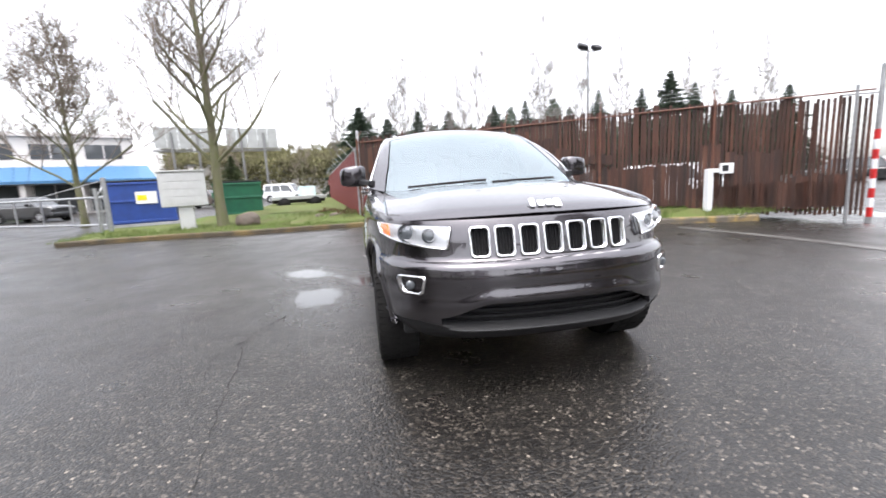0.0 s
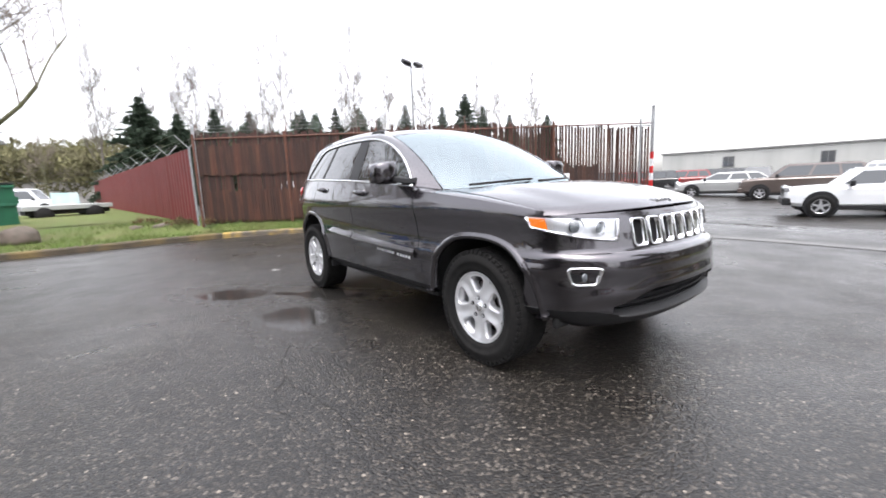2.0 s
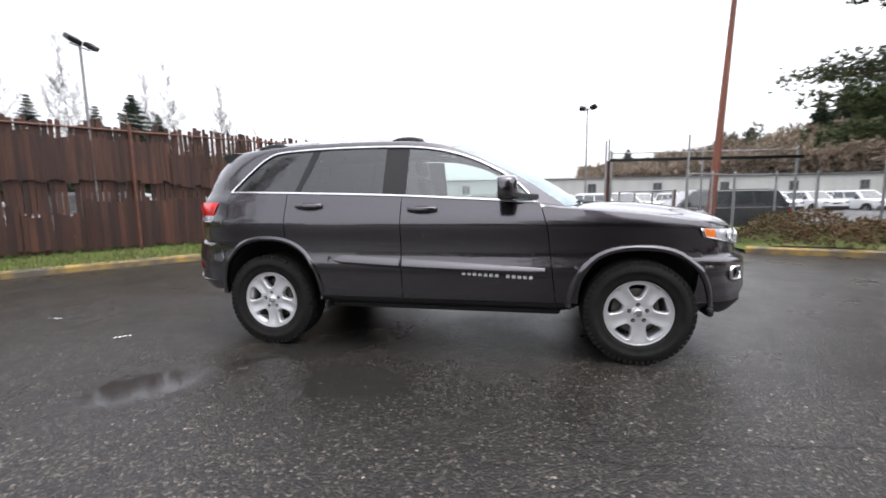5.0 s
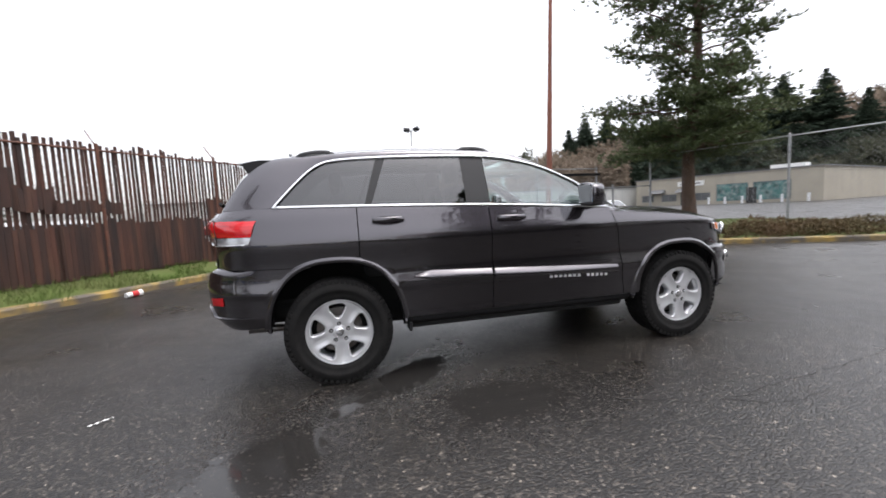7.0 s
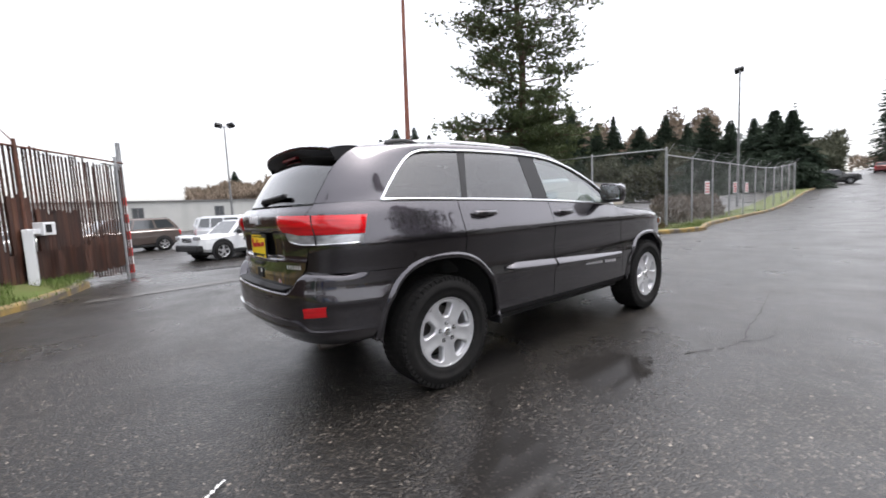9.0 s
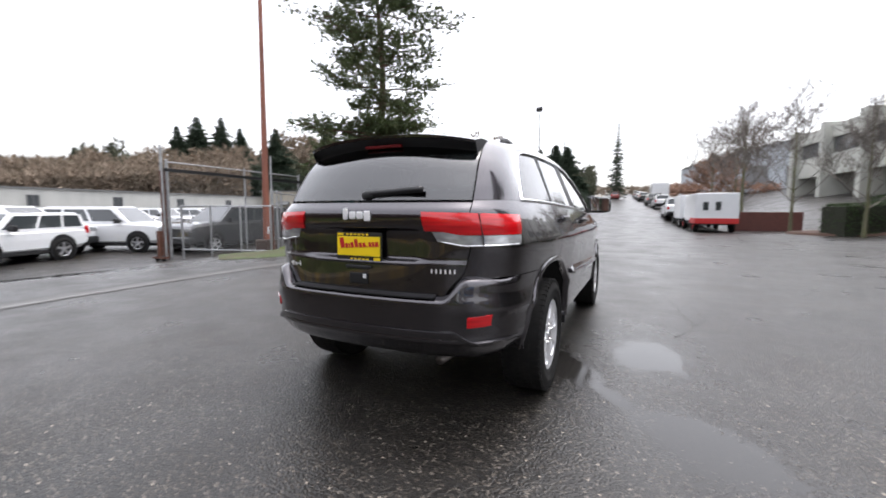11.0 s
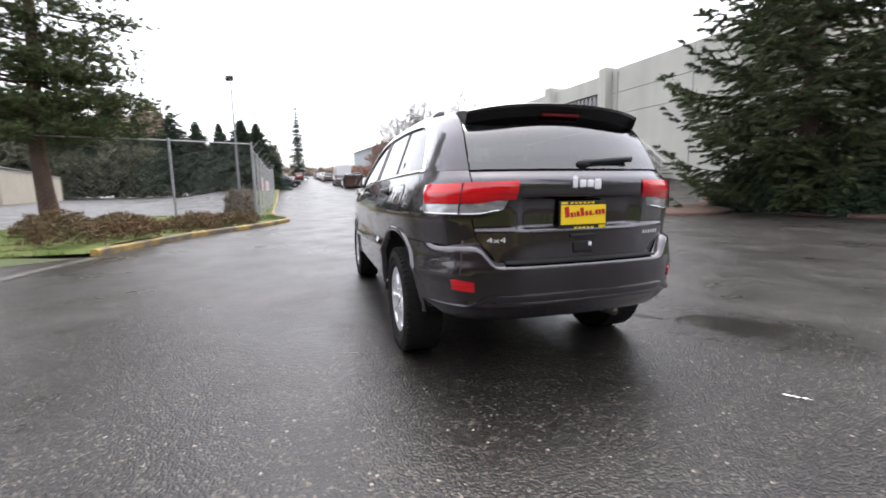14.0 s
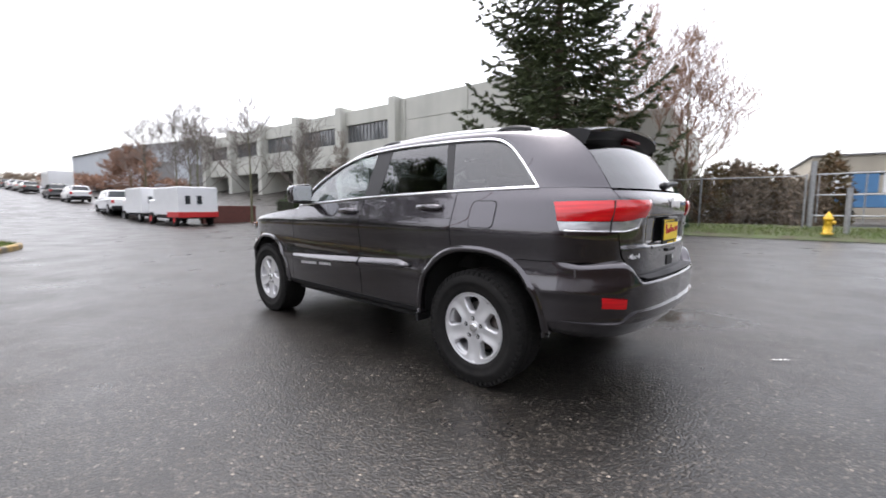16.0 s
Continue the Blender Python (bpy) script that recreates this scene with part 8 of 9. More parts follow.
        part("grille_slot", bm, M_BLACKP, c, "dark grille slot")
    if plate:
        bm = bmesh.new()
        box(bm, -0.17, 0.17, f - 0.065, f - 0.05, 0.42, 0.56, 0.0)
        part("plate", bm, M_YELLOW, c, "plain yellow plate")
    return c


LZ = -0.30
parked_car(14.95, -0.95, LZ, 180 + 18, "white boxy sport utility wagon parked in the wet lot", "white", L=3.72, W=1.65, H=1.48, belt=0.92, hood=0.95, nose=0.89, back=0.05, rake=0.36, group="parked lot cars")
parked_car(16.5, -4.6, LZ, -62, "white sport utility wagon with a yellow front plate in the lot", "white", plate=True, group="parked lot cars")
parked_car(17.6, -2.0, LZ, -62, "white sport utility wagon parked beside its twin in the lot", "white", plate=True, group="parked lot cars")
parked_car(13.35, -7.2, LZ - .02, 180, "dark grey sport utility vehicle parked behind the wire gate", "grey", L=4.8, W=1.92, H=1.74, belt=1.1, hood=1.12, nose=1.04, back=0.35, group="parked lot cars")
parked_car(23.5, 2.4, LZ, 196, "bronze sport utility vehicle parked in the lot", "brown", L=4.9, W=1.92, H=1.74, belt=1.08, back=0.4, group="parked lot cars")
parked_car(25.0, 6.3, LZ, 200, "silver sedan parked in the lot", "silver", L=4.7, H=1.45, belt=0.95, hood=0.98, nose=0.85, back=0.7, rake=0.6, group="parked lot cars")
base_w = parked_car(31.0, -3.5, LZ, -80, "white sport utility wagon in a row before the lot building", "white", group="row of lot cars")
for k in range(7):
    yy = -6.4 - 2.9 * k
    copy_thing(base_w, pose(31.0 + (k % 2) * 0.3, yy, LZ, 0, 0, -80 + (k * 7) % 5))
base_g = parked_car(34.0, 1.0, LZ, -80, "dark sport utility vehicle in a row before the lot building", "grey", H=1.74, back=0.4, group="row of lot cars")
for k, (xx, yy) in enumerate(((33.6, 4.0), (33.2, 7.0), (38.5, -14.0), (38.5, -20.0))):
    copy_thing(base_g, pose(xx, yy, LZ, 0, 0, -80 + k))
base_r = parked_car(31.5, 16.2, LZ, 205, "dark red sport utility vehicle parked across the lot", "red", H=1.72, back=0.3, group="far lot cars")
base_k = parked_car(33.9, 15.0, LZ, 205, "black sport utility vehicle parked across the lot", "black", H=1.74, back=0.3, group="far lot cars")
copy_thing(base_r, pose(36.6, 13.6, LZ, 0, 0, 207))
for k, (xx, yy) in enumerate(((39.3, 12.4), (42.0, 11.0), (28.9, 17.4))):
    copy_thing(base_k, pose(xx, yy, LZ, 0, 0, 204 + k))
# cars behind the slat fence
copy_thing(base_w, pose(10.5, 9.0, LZ + .1, 0, 0, 30))
copy_thing(base_g, pose(7.6, 12.2, LZ + .15, 0, 0, 35))
copy_thing(base_w, pose(4.6, 14.6, LZ + .15, 0, 0, 30))


# ---- vehicles along the street ----
def street_x(y):
    return -4.95 + (-y - 25) * 0.055


def box_truck(x, y, rz, label, red=True, L=4.6, H=2.35, W=2.45):
    z = ground_z(x, y)
    t = empty("box_truck", x, y, z, rz=rz, label=label, category="truck")
    bm = bmesh.new()
    box(bm, -W / 2, W / 2, -L, 0, 0.62, H, 0.05)
    part("cargo_box", bm, M_WHITE, t, "white ribbed cargo box")
    if red:
        bm = bmesh.new()
        box(bm, -W / 2 - 0.012, W / 2 + 0.012, -L * 0.45, 0.012, 0.50, 0.80, 0.01)
        part("red_skirt", bm, M_REDP, t, "red lower skirt")
    for sx in (-0.05, 0.55):
        bm = bmesh.new()
        box(bm, sx - 0.13, sx + 0.13, 0.0, 0.03, 1.25, 1.72, 0.02)
        part("rear_window", bm, M_CARGLASS, t, "small dark window")
    bm = bmesh.new()
    box(bm, -W * 0.42, W * 0.42, -L - 1.7, -L - 0.02, 0.5, 1.55, 0.12)
    box(bm, -W * 0.38, W * 0.38, -L - 0.95, -L - 0.02, 1.5, 2.1, 0.12)
    part("cab", bm, M_WHITE, t, "white cab")
    for s in (-1, 1):
        for yy in (-0.9, -L - 1.0):
            w = empty("wheel", 0, 0, 0)
            w.parent = t
            w.matrix_basis = pose(s * (W / 2 - 0.15), yy, 0.38, 0, 0, 0 if s > 0 else 180)
            bm = bmesh.new()
            lathe(bm, [(0.2, -0.1), (0.37, -0.1), (0.38, 0), (0.37, 0.1), (0.2, 0.1)], 24)
            part("tyre", bm, M_RUBBER, w, smooth=True)
            bm = bmesh.new()
            lathe(bm, [(0.21, 0.09), (0.1, 0.05), (0.0001, 0.06)], 24)
            part("rim", bm, M_REDP if red else M_CARSILV, w)
    bm = bmesh.new()
    box(bm, -W * 0.45, W * 0.45, -L, -0.1, 0.42, 0.62, 0.02)
    part("chassis", bm, M_UNDER, t)
    return t


box_truck(-5.15, -23.4, 3, "white box truck with a red lower skirt parked by the street", L=4.0, H=2.22, W=2.1)
box_truck(-4.85, -30.0, 3, "plain white box van parked by the street", red=False, L=3.6, H=2.3, W=2.1)
parked_car(street_x(-38) + 0.2, -39.0, ground_z(-4, -39), 3, "white pickup with a ladder rack parked by the street", "white", L=5.3, W=1.95, H=1.85, belt=1.12, roof_end=0.9)
parked_car(street_x(-55), -55.0, ground_z(-3.5, -55), 4, "white sport utility vehicle parked along the street", "white", L=4.7)
box_truck(street_x(-70) - 1.2, -70.0, 3, "white delivery truck parked far along the street", red=False, L=5.5, H=3.3)
for k, (dx, yy, col, lab) in enumerate(((0.3, -64, "grey", "dark car parked along the far street"), (0.4, -84, "black", "black car parked along the far street"), (0.4, -92, "silver", "silver car parked along the far street"), (0.5, -101, "white", "white car parked along the far street"), (8.5, -60, "black", "dark car standing across the street"), (5.5, -96, "red", "red car on the far street"), (0.5, -112, "grey", "grey car parked on the rising street"))):
    xx = street_x(yy) + dx
    parked_car(xx, yy, ground_z(xx, yy), 4 if k != 4 else -80, lab, col, group="street cars")

# ---- office building of tilt-up concrete ----
M_OFFGLASS = mat("dark_office_glass", (0.06, 0.065, 0.07), 0.06, coat=1.0, dark=(0.10, 0.105, 0.11), scale=0.8)
# near-black for dark doors and for the shade painted into the garage recesses
M_SHADEDOOR = mat("recess_shade_and_door_black", (0.03, 0.03, 0.03), 0.9)
M_STEELW = mat("white_steel_rail", (0.65, 0.65, 0.62), 0.5)
M_STEP = mat("concrete_steps", (0.36, 0.36, 0.33), 0.8, dark=(0.25, 0.25, 0.23), scale=3)
OA, ODIR = Vector((-20.8, -24.0, 0)), Vector((0.10, -0.995, 0)).normalized()
off = empty("office_building", OA.x, OA.y, 1.75, label="two-storey pale concrete office building with piers and dark window bands", category="building")
off.matrix_world = Matrix.Translation((OA.x, OA.y, 1.75)) @ Matrix.Rotation(math.atan2(ODIR.y, ODIR.x), 4, "Z")
# local x runs along the facade (south), +y is its street side
BAY, HT = 6.9, 8.1
nb = 5


def obox(name, x0, x1, y0, y1, z0, z1, mtl, label="", parent=None, bev=0.0):
    bm = bmesh.new()
    box(bm, x0, x1, y0, y1, z0, z1, bev)
    return part(name, bm, mtl, parent or off, label)


for k in range(nb):
    x0 = k * BAY + 0.75
    x1 = (k + 1) * BAY
    obox("wall_panel", x0, x1, -0.6, -0.25, 4.55, 5.25, M_TILTUP)
    obox("wall_panel", x0, x1, -0.6, -0.25, 6.85, HT, M_TILTUP)
    obox("wall_panel", x0, x1, -0.6, -0.25, 3.15, 4.55, M_TILTUP)
    obox("wall_panel", x0, x1, -0.6, -0.25, -1.5, 0.55, M_TILTUP)
    wi = obox("window_band", x0, x1, -0.62, -0.50, 5.25, 6.85, M_OFFGLASS, "dark upper window band")
    for j in range(13):
        xx = lerp(x0, x1, (j + 0.5) / 13)
        obox("mullion", xx - 0.03, xx + 0.03, -0.50, -0.44, 5.25, 6.85, M_LAMPGREY, parent=wi)
    # back wall coloured near-black, so the recess's shade is in the colour
    obox("garage_opening", x0, x1, -3.2, -3.0, 0.3, 3.3, M_SHADEDOOR, "near-black back wall standing in for the opening's shade")
    obox("recess_floor", x0, x1, -3.1, -0.26, 0.45, 0.55, M_STEP)
    obox("recess_ceiling", x0, x1, -3.1, -0.26, 3.16, 3.25, M_TILTUP)
for k in range(nb + 1):
    obox("pier", k * BAY - 0.05, k * BAY + 0.75, -3.2, 0.45, -1.5, HT + 0.35, M_TILTUP, "projecting concrete pier", bev=0.03)
# plain wall to the north, in panels with reveals
for k in range(3):
    x1, x0 = -k * 6.8 - 0.06, -(k + 1) * 6.8
    for z0, z1 in ((-2.5, 4.9), (4.94, 6.5), (6.54, HT + 0.2))[:3 if k < 2 else 1]:
        obox("wall_panel", x0, x1, -0.75, -0.25, z0, z1, M_TILTUP, "plain concrete wall panel")
obox("wall_core", -13.5, nb * BAY + 0.7, -14.0, -3.2, -2.0, HT - 0.3, M_TILTUP, "body of the building")
obox("wall_core", -13.5, -0.1, -3.3, -0.8, -2.5, HT - 0.1, M_TILTUP, "body of the building")
obox("wall_core", -20.4, -13.5, -14.0, -0.8, -2.5, 4.8, M_TILTUP, "lower end of the building")
obox("downpipe", -0.62, -0.50, -0.25, -0.12, -1.0, HT, M_TILTUP)
# stairs with white rails
for sx, n0 in ((4.4, 1), (-2.6, 2)):
    st = empty("stair", 0, 0, 0)
    st.parent = off
    land = 1.35 if n0 == 1 else 1.9
    for k in range(8):
        z = land - 0.17 - k * land / 9
        if n0 == 1:
            obox("step", sx - 1.1 - k * 0.27 + 0.9, sx - 0.83 - k * 0.27 + 0.9, 0.3, 1.5, z - 0.05, z, M_STEP, parent=st)
        else:
            obox("step", sx - 1.6 - k * 0.27, sx - 1.33 - k * 0.27, 0.1, 1.3, z - 0.05, z, M_STEP, parent=st)
    if n0 == 1:
        obox("landing", sx + 0.1, sx + 1.6, -0.2, 1.5, land - 0.15, land, M_STEP, parent=st)
    else:
        obox("landing", sx - 1.4, sx + 0.8, -0.24, 1.3, land - 0.15, land, M_STEP, parent=st)
    for yy in (0.3, 1.45) if n0 == 1 else (1.28,):
        hp = Heap()
        if n0 == 1:
            hp.tube((sx + 1.6, yy, land + 0.95), (sx + 0.1, yy, land + 0.95), 0.025, 0.025, 6)
            hp.tube((sx + 0.1, yy, land + 0.95), (sx - 2.1, yy, 0.95), 0.025, 0.025, 6)
            hp.tube((sx + 1.6, yy, land + 0.5), (sx + 0.1, yy, land + 0.5), 0.018, 0.018, 6)
            hp.tube((sx + 0.1, yy, land + 0.5), (sx - 2.1, yy, 0.5), 0.018, 0.018, 6)
            for k in range(6):
                hp.tube((sx + 0.1 - k * 0.44, yy, land * (1 - k / 5.2)), (sx + 0.1 - k * 0.44, yy, land * (1 - k / 5.2) + 0.9), 0.02, 0.02, 6)
            hp.tube((sx + 1.6, yy, land), (sx + 1.6, yy, land + 0.95), 0.025, 0.025, 6)
        else:
            hp.tube((sx + 0.8, yy, land + 0.95), (sx - 1.4, yy, land + 0.95), 0.025, 0.025, 6)
            hp.tube((sx - 1.4, yy, land + 0.95), (sx - 3.8, yy, 0.95), 0.025, 0.025, 6)
            hp.tube((sx - 1.4, yy, land + 0.5), (sx - 3.8, yy, 0.5), 0.018, 0.018, 6)
            for k in range(8):
                xx = sx + 0.8 - k * 0.62
                hp.tube((xx, yy, land if xx > sx - 1.4 else land * (1 - (sx - 1.4 - xx) / 2.6)), (xx, yy, (land if xx > sx - 1.4 else land * (1 - (sx - 1.4 - xx) / 2.4)) + 0.95), 0.02, 0.02, 6)
        hp.done("handrail", M_STEELW, st, label="white steel handrail")
bm = bmesh.new()
box(bm, -0.45, 0.45, 0, 0.02, -0.25, 0.25, 0.0, Matrix.Translation((-2.0, -0.245, 4.1)))
sgn = part("wall_sign", bm, M_SIGNW, off, "small red and white wall sign")
for z in (0.14, 0.0, -0.14):
    obox("sign_bar", -2.35, -1.65, -0.225, -0.215, 4.1 + z - 0.045, 4.1 + z + 0.045, M_REDP, parent=sgn)
bm = bmesh.new()
bmesh.ops.create_uvsphere(bm, u_segments=12, v_segments=8, radius=0.16, matrix=Matrix.Translation((14.6, -0.9, 2.85)))
part("lit_lamp", bm, glow("warm_lit_lamp", (1.0, 0.72, 0.35), 6.0), off, "small warm lit lamp")

# low retaining kerbs, mulch beds and drive edges
M_MULCH = mat("brown_bark_mulch", (0.10, 0.055, 0.038), 0.95, dark=(0.05, 0.03, 0.022), scale=9, bump=1.0, bump_scale=40)


def bed(name, cx, cy, rx, ry, turn, h, label):
    hp = Heap()
    n = 28
    c, s = math.cos(turn), math.sin(turn)
    rings = ((1.0, 0.0), (0.985, 0.10), (0.93, 0.12), (0.6, h), (0.02, h * 1.1))
    for f, z in rings:
        for i in range(n):
            a = 2 * math.pi * i / n
            ca, sa = math.copysign(abs(math.cos(a)) ** 0.8, math.cos(a)), math.copysign(abs(math.sin(a)) ** 0.8, math.sin(a))
            x, y = rx * f * ca, ry * f * sa
            px, py = cx + x * c - y * s, cy + x * s + y * c
            hp.v.append(Vector((px, py, ground_z(px, py) + z - (0.05 if f == 1.0 else 0))))
    for j in range(len(rings) - 1):
        for i in range(n):
            hp.f.append((j * n + i, j * n + (i + 1) % n, (j + 1) * n + (i + 1) % n, (j + 1) * n + i))
    hp.f.append(tuple((len(rings) - 1) * n + i for i in range(n)))
    hp.done(name, M_MULCH, label=label, category="planting bed", kind="structure", smooth=True)


bed("mulch_bed_1", -14.0, -9.8, 2.6, 1.3, 0.3, 0.22, "brown bark mulch island in the asphalt")
bed("mulch_bed_2", -12.6, -25.0, 4.4, 2.3, 0.45, 0.18, "bark mulch bed round the hedge")
bed("mulch_bed_3", -18.2, -6.6, 2.3, 6.0, 0.0, 0.15, "bark mulch bed below the spruce")
bed("mulch_bed_4", -19.0, -27.0, 1.3, 8.0, -0.1, 0.12, "bark mulch bed along the office wall")
M_BRICK = mat("dark_red_brick_wall", (0.14, 0.05, 0.04), 0.8, dark=(0.10, 0.04, 0.032), scale=5, bump=0.4, bump_scale=30)
wl = empty("retaining_wall", -6.6, -26.5, ground_z(-7, -26), label="low dark red retaining wall behind the trucks", category="wall", kind="structure")
bm = bmesh.new()
box(bm, -3.4, 0.4, -0.15, 0.15, -0.3, 1.15, 0.02, Matrix.Rotation(radians(12), 4, "Z"))
part("wall_body", bm, M_BRICK, wl)

# ---- far buildings ----
M_LOTWALL = mat("pale_grey_block_wall", (0.50, 0.50, 0.47), 0.85, dark=(0.42, 0.42, 0.40), scale=0.4, streak=(0.32, 0.32, 0.30), streak_scale=0.7, streak_amount=0.4)
M_BEIGE = mat("beige_block_wall", (0.40, 0.36, 0.29), 0.85, dark=(0.34, 0.31, 0.25), scale=0.5, streak=(0.26, 0.24, 0.20), streak_scale=0.8, streak_amount=0.3)
M_ROOFG = mat("dark_roof_edge", (0.16, 0.16, 0.16), 0.8)
M_TEAL = mat("teal_window_poster", (0.030, 0.045, 0.045), 0.2, dark=(0.12, 0.30, 0.28), scale=0.9, amount=0.4, streak=(0.45, 0.50, 0.48), streak_scale=1.6, streak_stretch=(1, 1, 1), streak_amount=0.5)


def long_building(a, b, h, depth, wall, label, z=0.0, windows=(), roof=True, name="building", doors=()):
    """A plain block: a facade from a to b with openings set into it, its back away from the left-hand side."""
    L = plan_len(a, b)
    g = empty(name, a[0], a[1], z, label=label, category="building")
    g.matrix_world = frame_along(a, b, z)
    bm = bmesh.new()
    box(bm, 0, L, 0.0, depth, -1.0, h)
    part("wall", bm, wall, g)
    bm = bmesh.new()
    box(bm, -0.2, L + 0.2, -0.2, depth + 0.2, h, h + 0.16)
    part("roof", bm, M_ROOFG, g, "dark flat roof edge")
    for u, w, z0, z1, mtl in windows:
        wn_ = empty("window", 0, 0, 0)
        wn_.parent = g
        bm = bmesh.new()
        box(bm, u - w / 2, u + w / 2, -0.03, 0.01, z0, z1)
        part("pane", bm, mtl, wn_, "window pane")
        bm = bmesh.new()
        for (p0, p1, q0, q1) in ((u - w / 2 - 0.08, u + w / 2 + 0.08, z1, z1 + 0.08), (u - w / 2 - 0.08, u + w / 2 + 0.08, z0 - 0.08, z0), (u - w / 2 - 0.08, u - w / 2, z0, z1), (u + w / 2, u + w / 2 + 0.08, z0, z1), (u - 0.03, u + 0.03, z0, z1)):
            box(bm, p0, p1, -0.07, 0.02, q0, q1)
        part("window_frame", bm, M_ROOFG, wn_)
    for u, w, z1, mtl in doors:
        bm = bmesh.new()
        box(bm, u - w / 2, u + w / 2, -0.05, 0.02, 0, z1)
        part("door", bm, mtl, g, "dark door")
    return g


long_building((59.0, 26.0), (70.0, -75.0), 3.9, 16, M_LOTWALL, "long low pale grey block building behind the lot", z=-0.2, windows=[(8 + 9.5 * k, 1.1, 1.9, 3.1, M_OFFGLASS) for k in range(10)])
BEI_A, BEI_B = (65.9, -54.6), (39.3, -63.0)
beige = long_building(BEI_A, BEI_B, 4.75, 44, M_BEIGE, "low beige block building beyond the car park", z=0.0, windows=[(21.9, 4.6, 0.5, 3.1, M_TEAL), (16.6, 4.4, 0.5, 3.1, M_TEAL), (12.0, 2.6, 0.8, 1.9, M_OFFGLASS), (6.4, 2.6, 0.8, 1.9, M_OFFGLASS), (2.4, 2.2, 0.8, 1.9, M_OFFGLASS)], doors=[(19.3, 1.4, 2.4, M_SHADEDOOR), (9.3, 1.6, 2.4, M_SHADEDOOR)])
bm = bmesh.new()
box(bm, 8.0, 12.4, -0.14, -0.02, 3.25, 4.05)
sg = part("sign_board", bm, M_SIGNW, beige, "white sign board with plain bars")
bm = bmesh.new()
box(bm, 8.5, 11.9, -0.16, -0.141, 3.55, 3.75)
part("sign_bar", bm, M_ROOFG, sg, "grey bar")
for u in (4.4, 9.3):
    bm = bmesh.new()
    aw_v = [bm.verts.new(q) for q in ((u - 1.3, 0.0, 2.9), (u + 1.3, 0.0, 2.9), (u + 1.3, -1.2, 2.25), (u - 1.3, -1.2, 2.25), (u - 1.3, 0.0, 2.2), (u + 1.3, 0.0, 2.2))]
    for q in ((0, 1, 2, 3), (3, 2, 5, 4), (0, 3, 4), (1, 5, 2)):
        bm.faces.new([aw_v[i] for i in q])
    part("awning", bm, M_ROOFG, beige, "dark entrance awning")
m_b = frame_along(BEI_A, BEI_B, 0)
hp = Heap()
hp.box(-2.2, 2.2, -1.0, 1.0, 0, 0.8)
ru = hp.done("roof_unit", M_SIGNW, label="pale rooftop air unit on the beige building", category="roof unit")
ru.matrix_basis = m_b @ pose(22.0, 6.0, 4.91)
for u in (14.2, 16.6, 19.0, 21.4, 24.0, 27.0):
    q = m_b @ Vector((u, -2.2, 0))
    b_ = empty("bollard", q.x, q.y, 0, label="short white bollard before the beige building", category="bollard", group="bollards")
    hp = Heap()
    hp.tube((0, 0, -0.1), (0, 0, 1.15), 0.16, 0.16, 10)
    hp.done("post", M_WHITE, b_)
# grey gabled shed and pale unit behind the street trees
shed = empty("warehouse", -24, -84, ground_z(-24, -84), rz=8, label="pale blue-grey gabled warehouse behind the street trees", category="building")
hp = Heap()
for yy in (0, -24):
    hp.v += [Vector((-12, yy, -1)), Vector((12, yy, -1)), Vector((12, yy, 5.2)), Vector((0, yy, 7.8)), Vector((-12, yy, 5.2))]
hp.f += [(0, 1, 2, 3, 4), (9, 8, 7, 6, 5), (1, 6, 7, 2), (0, 4, 9, 5)]
hp.done("wall", mat("blue_grey_metal_siding", (0.46, 0.49, 0.52), 0.6, dark=(0.40, 0.43, 0.46), scale=0.6, stretch=(4, 4, 0.3)), shed)
hp = Heap()
hp.quad(Vector((-12.4, 0.4, 5.1)), Vector((0, 0.4, 7.9)), Vector((0, -24.4, 7.9)), Vector((-12.4, -24.4, 5.1)))
hp.quad(Vector((0, 0.4, 7.9)), Vector((12.4, 0.4, 5.1)), Vector((12.4, -24.4, 5.1)), Vector((0, -24.4, 7.9)))
hp.done("roof", M_ROOFG, shed, label="grey pitched roof")
for k in range(3):
    bm = bmesh.new()
    box(bm, -8 + 6 * k, -4.5 + 6 * k, -0.02, 0.06, 0, 3.4)
    part("door", bm, M_LAMPGREY, shed, "grey loading door")

# ---- the corner with the bins, letterboxes and the shop ----
M_BINBLUE = mat("blue_steel_bin", (0.025, 0.07, 0.30), 0.5, dark=(0.02, 0.05, 0.20), scale=3, bump=0.1)
M_BINGREEN = mat("green_steel_bin", (0.012, 0.12, 0.06), 0.5, dark=(0.01, 0.08, 0.045), scale=3, bump=0.1)
M_LETTER = mat("grey_letterbox_paint", (0.48, 0.49, 0.48), 0.5, dark=(0.42, 0.42, 0.41), scale=4)


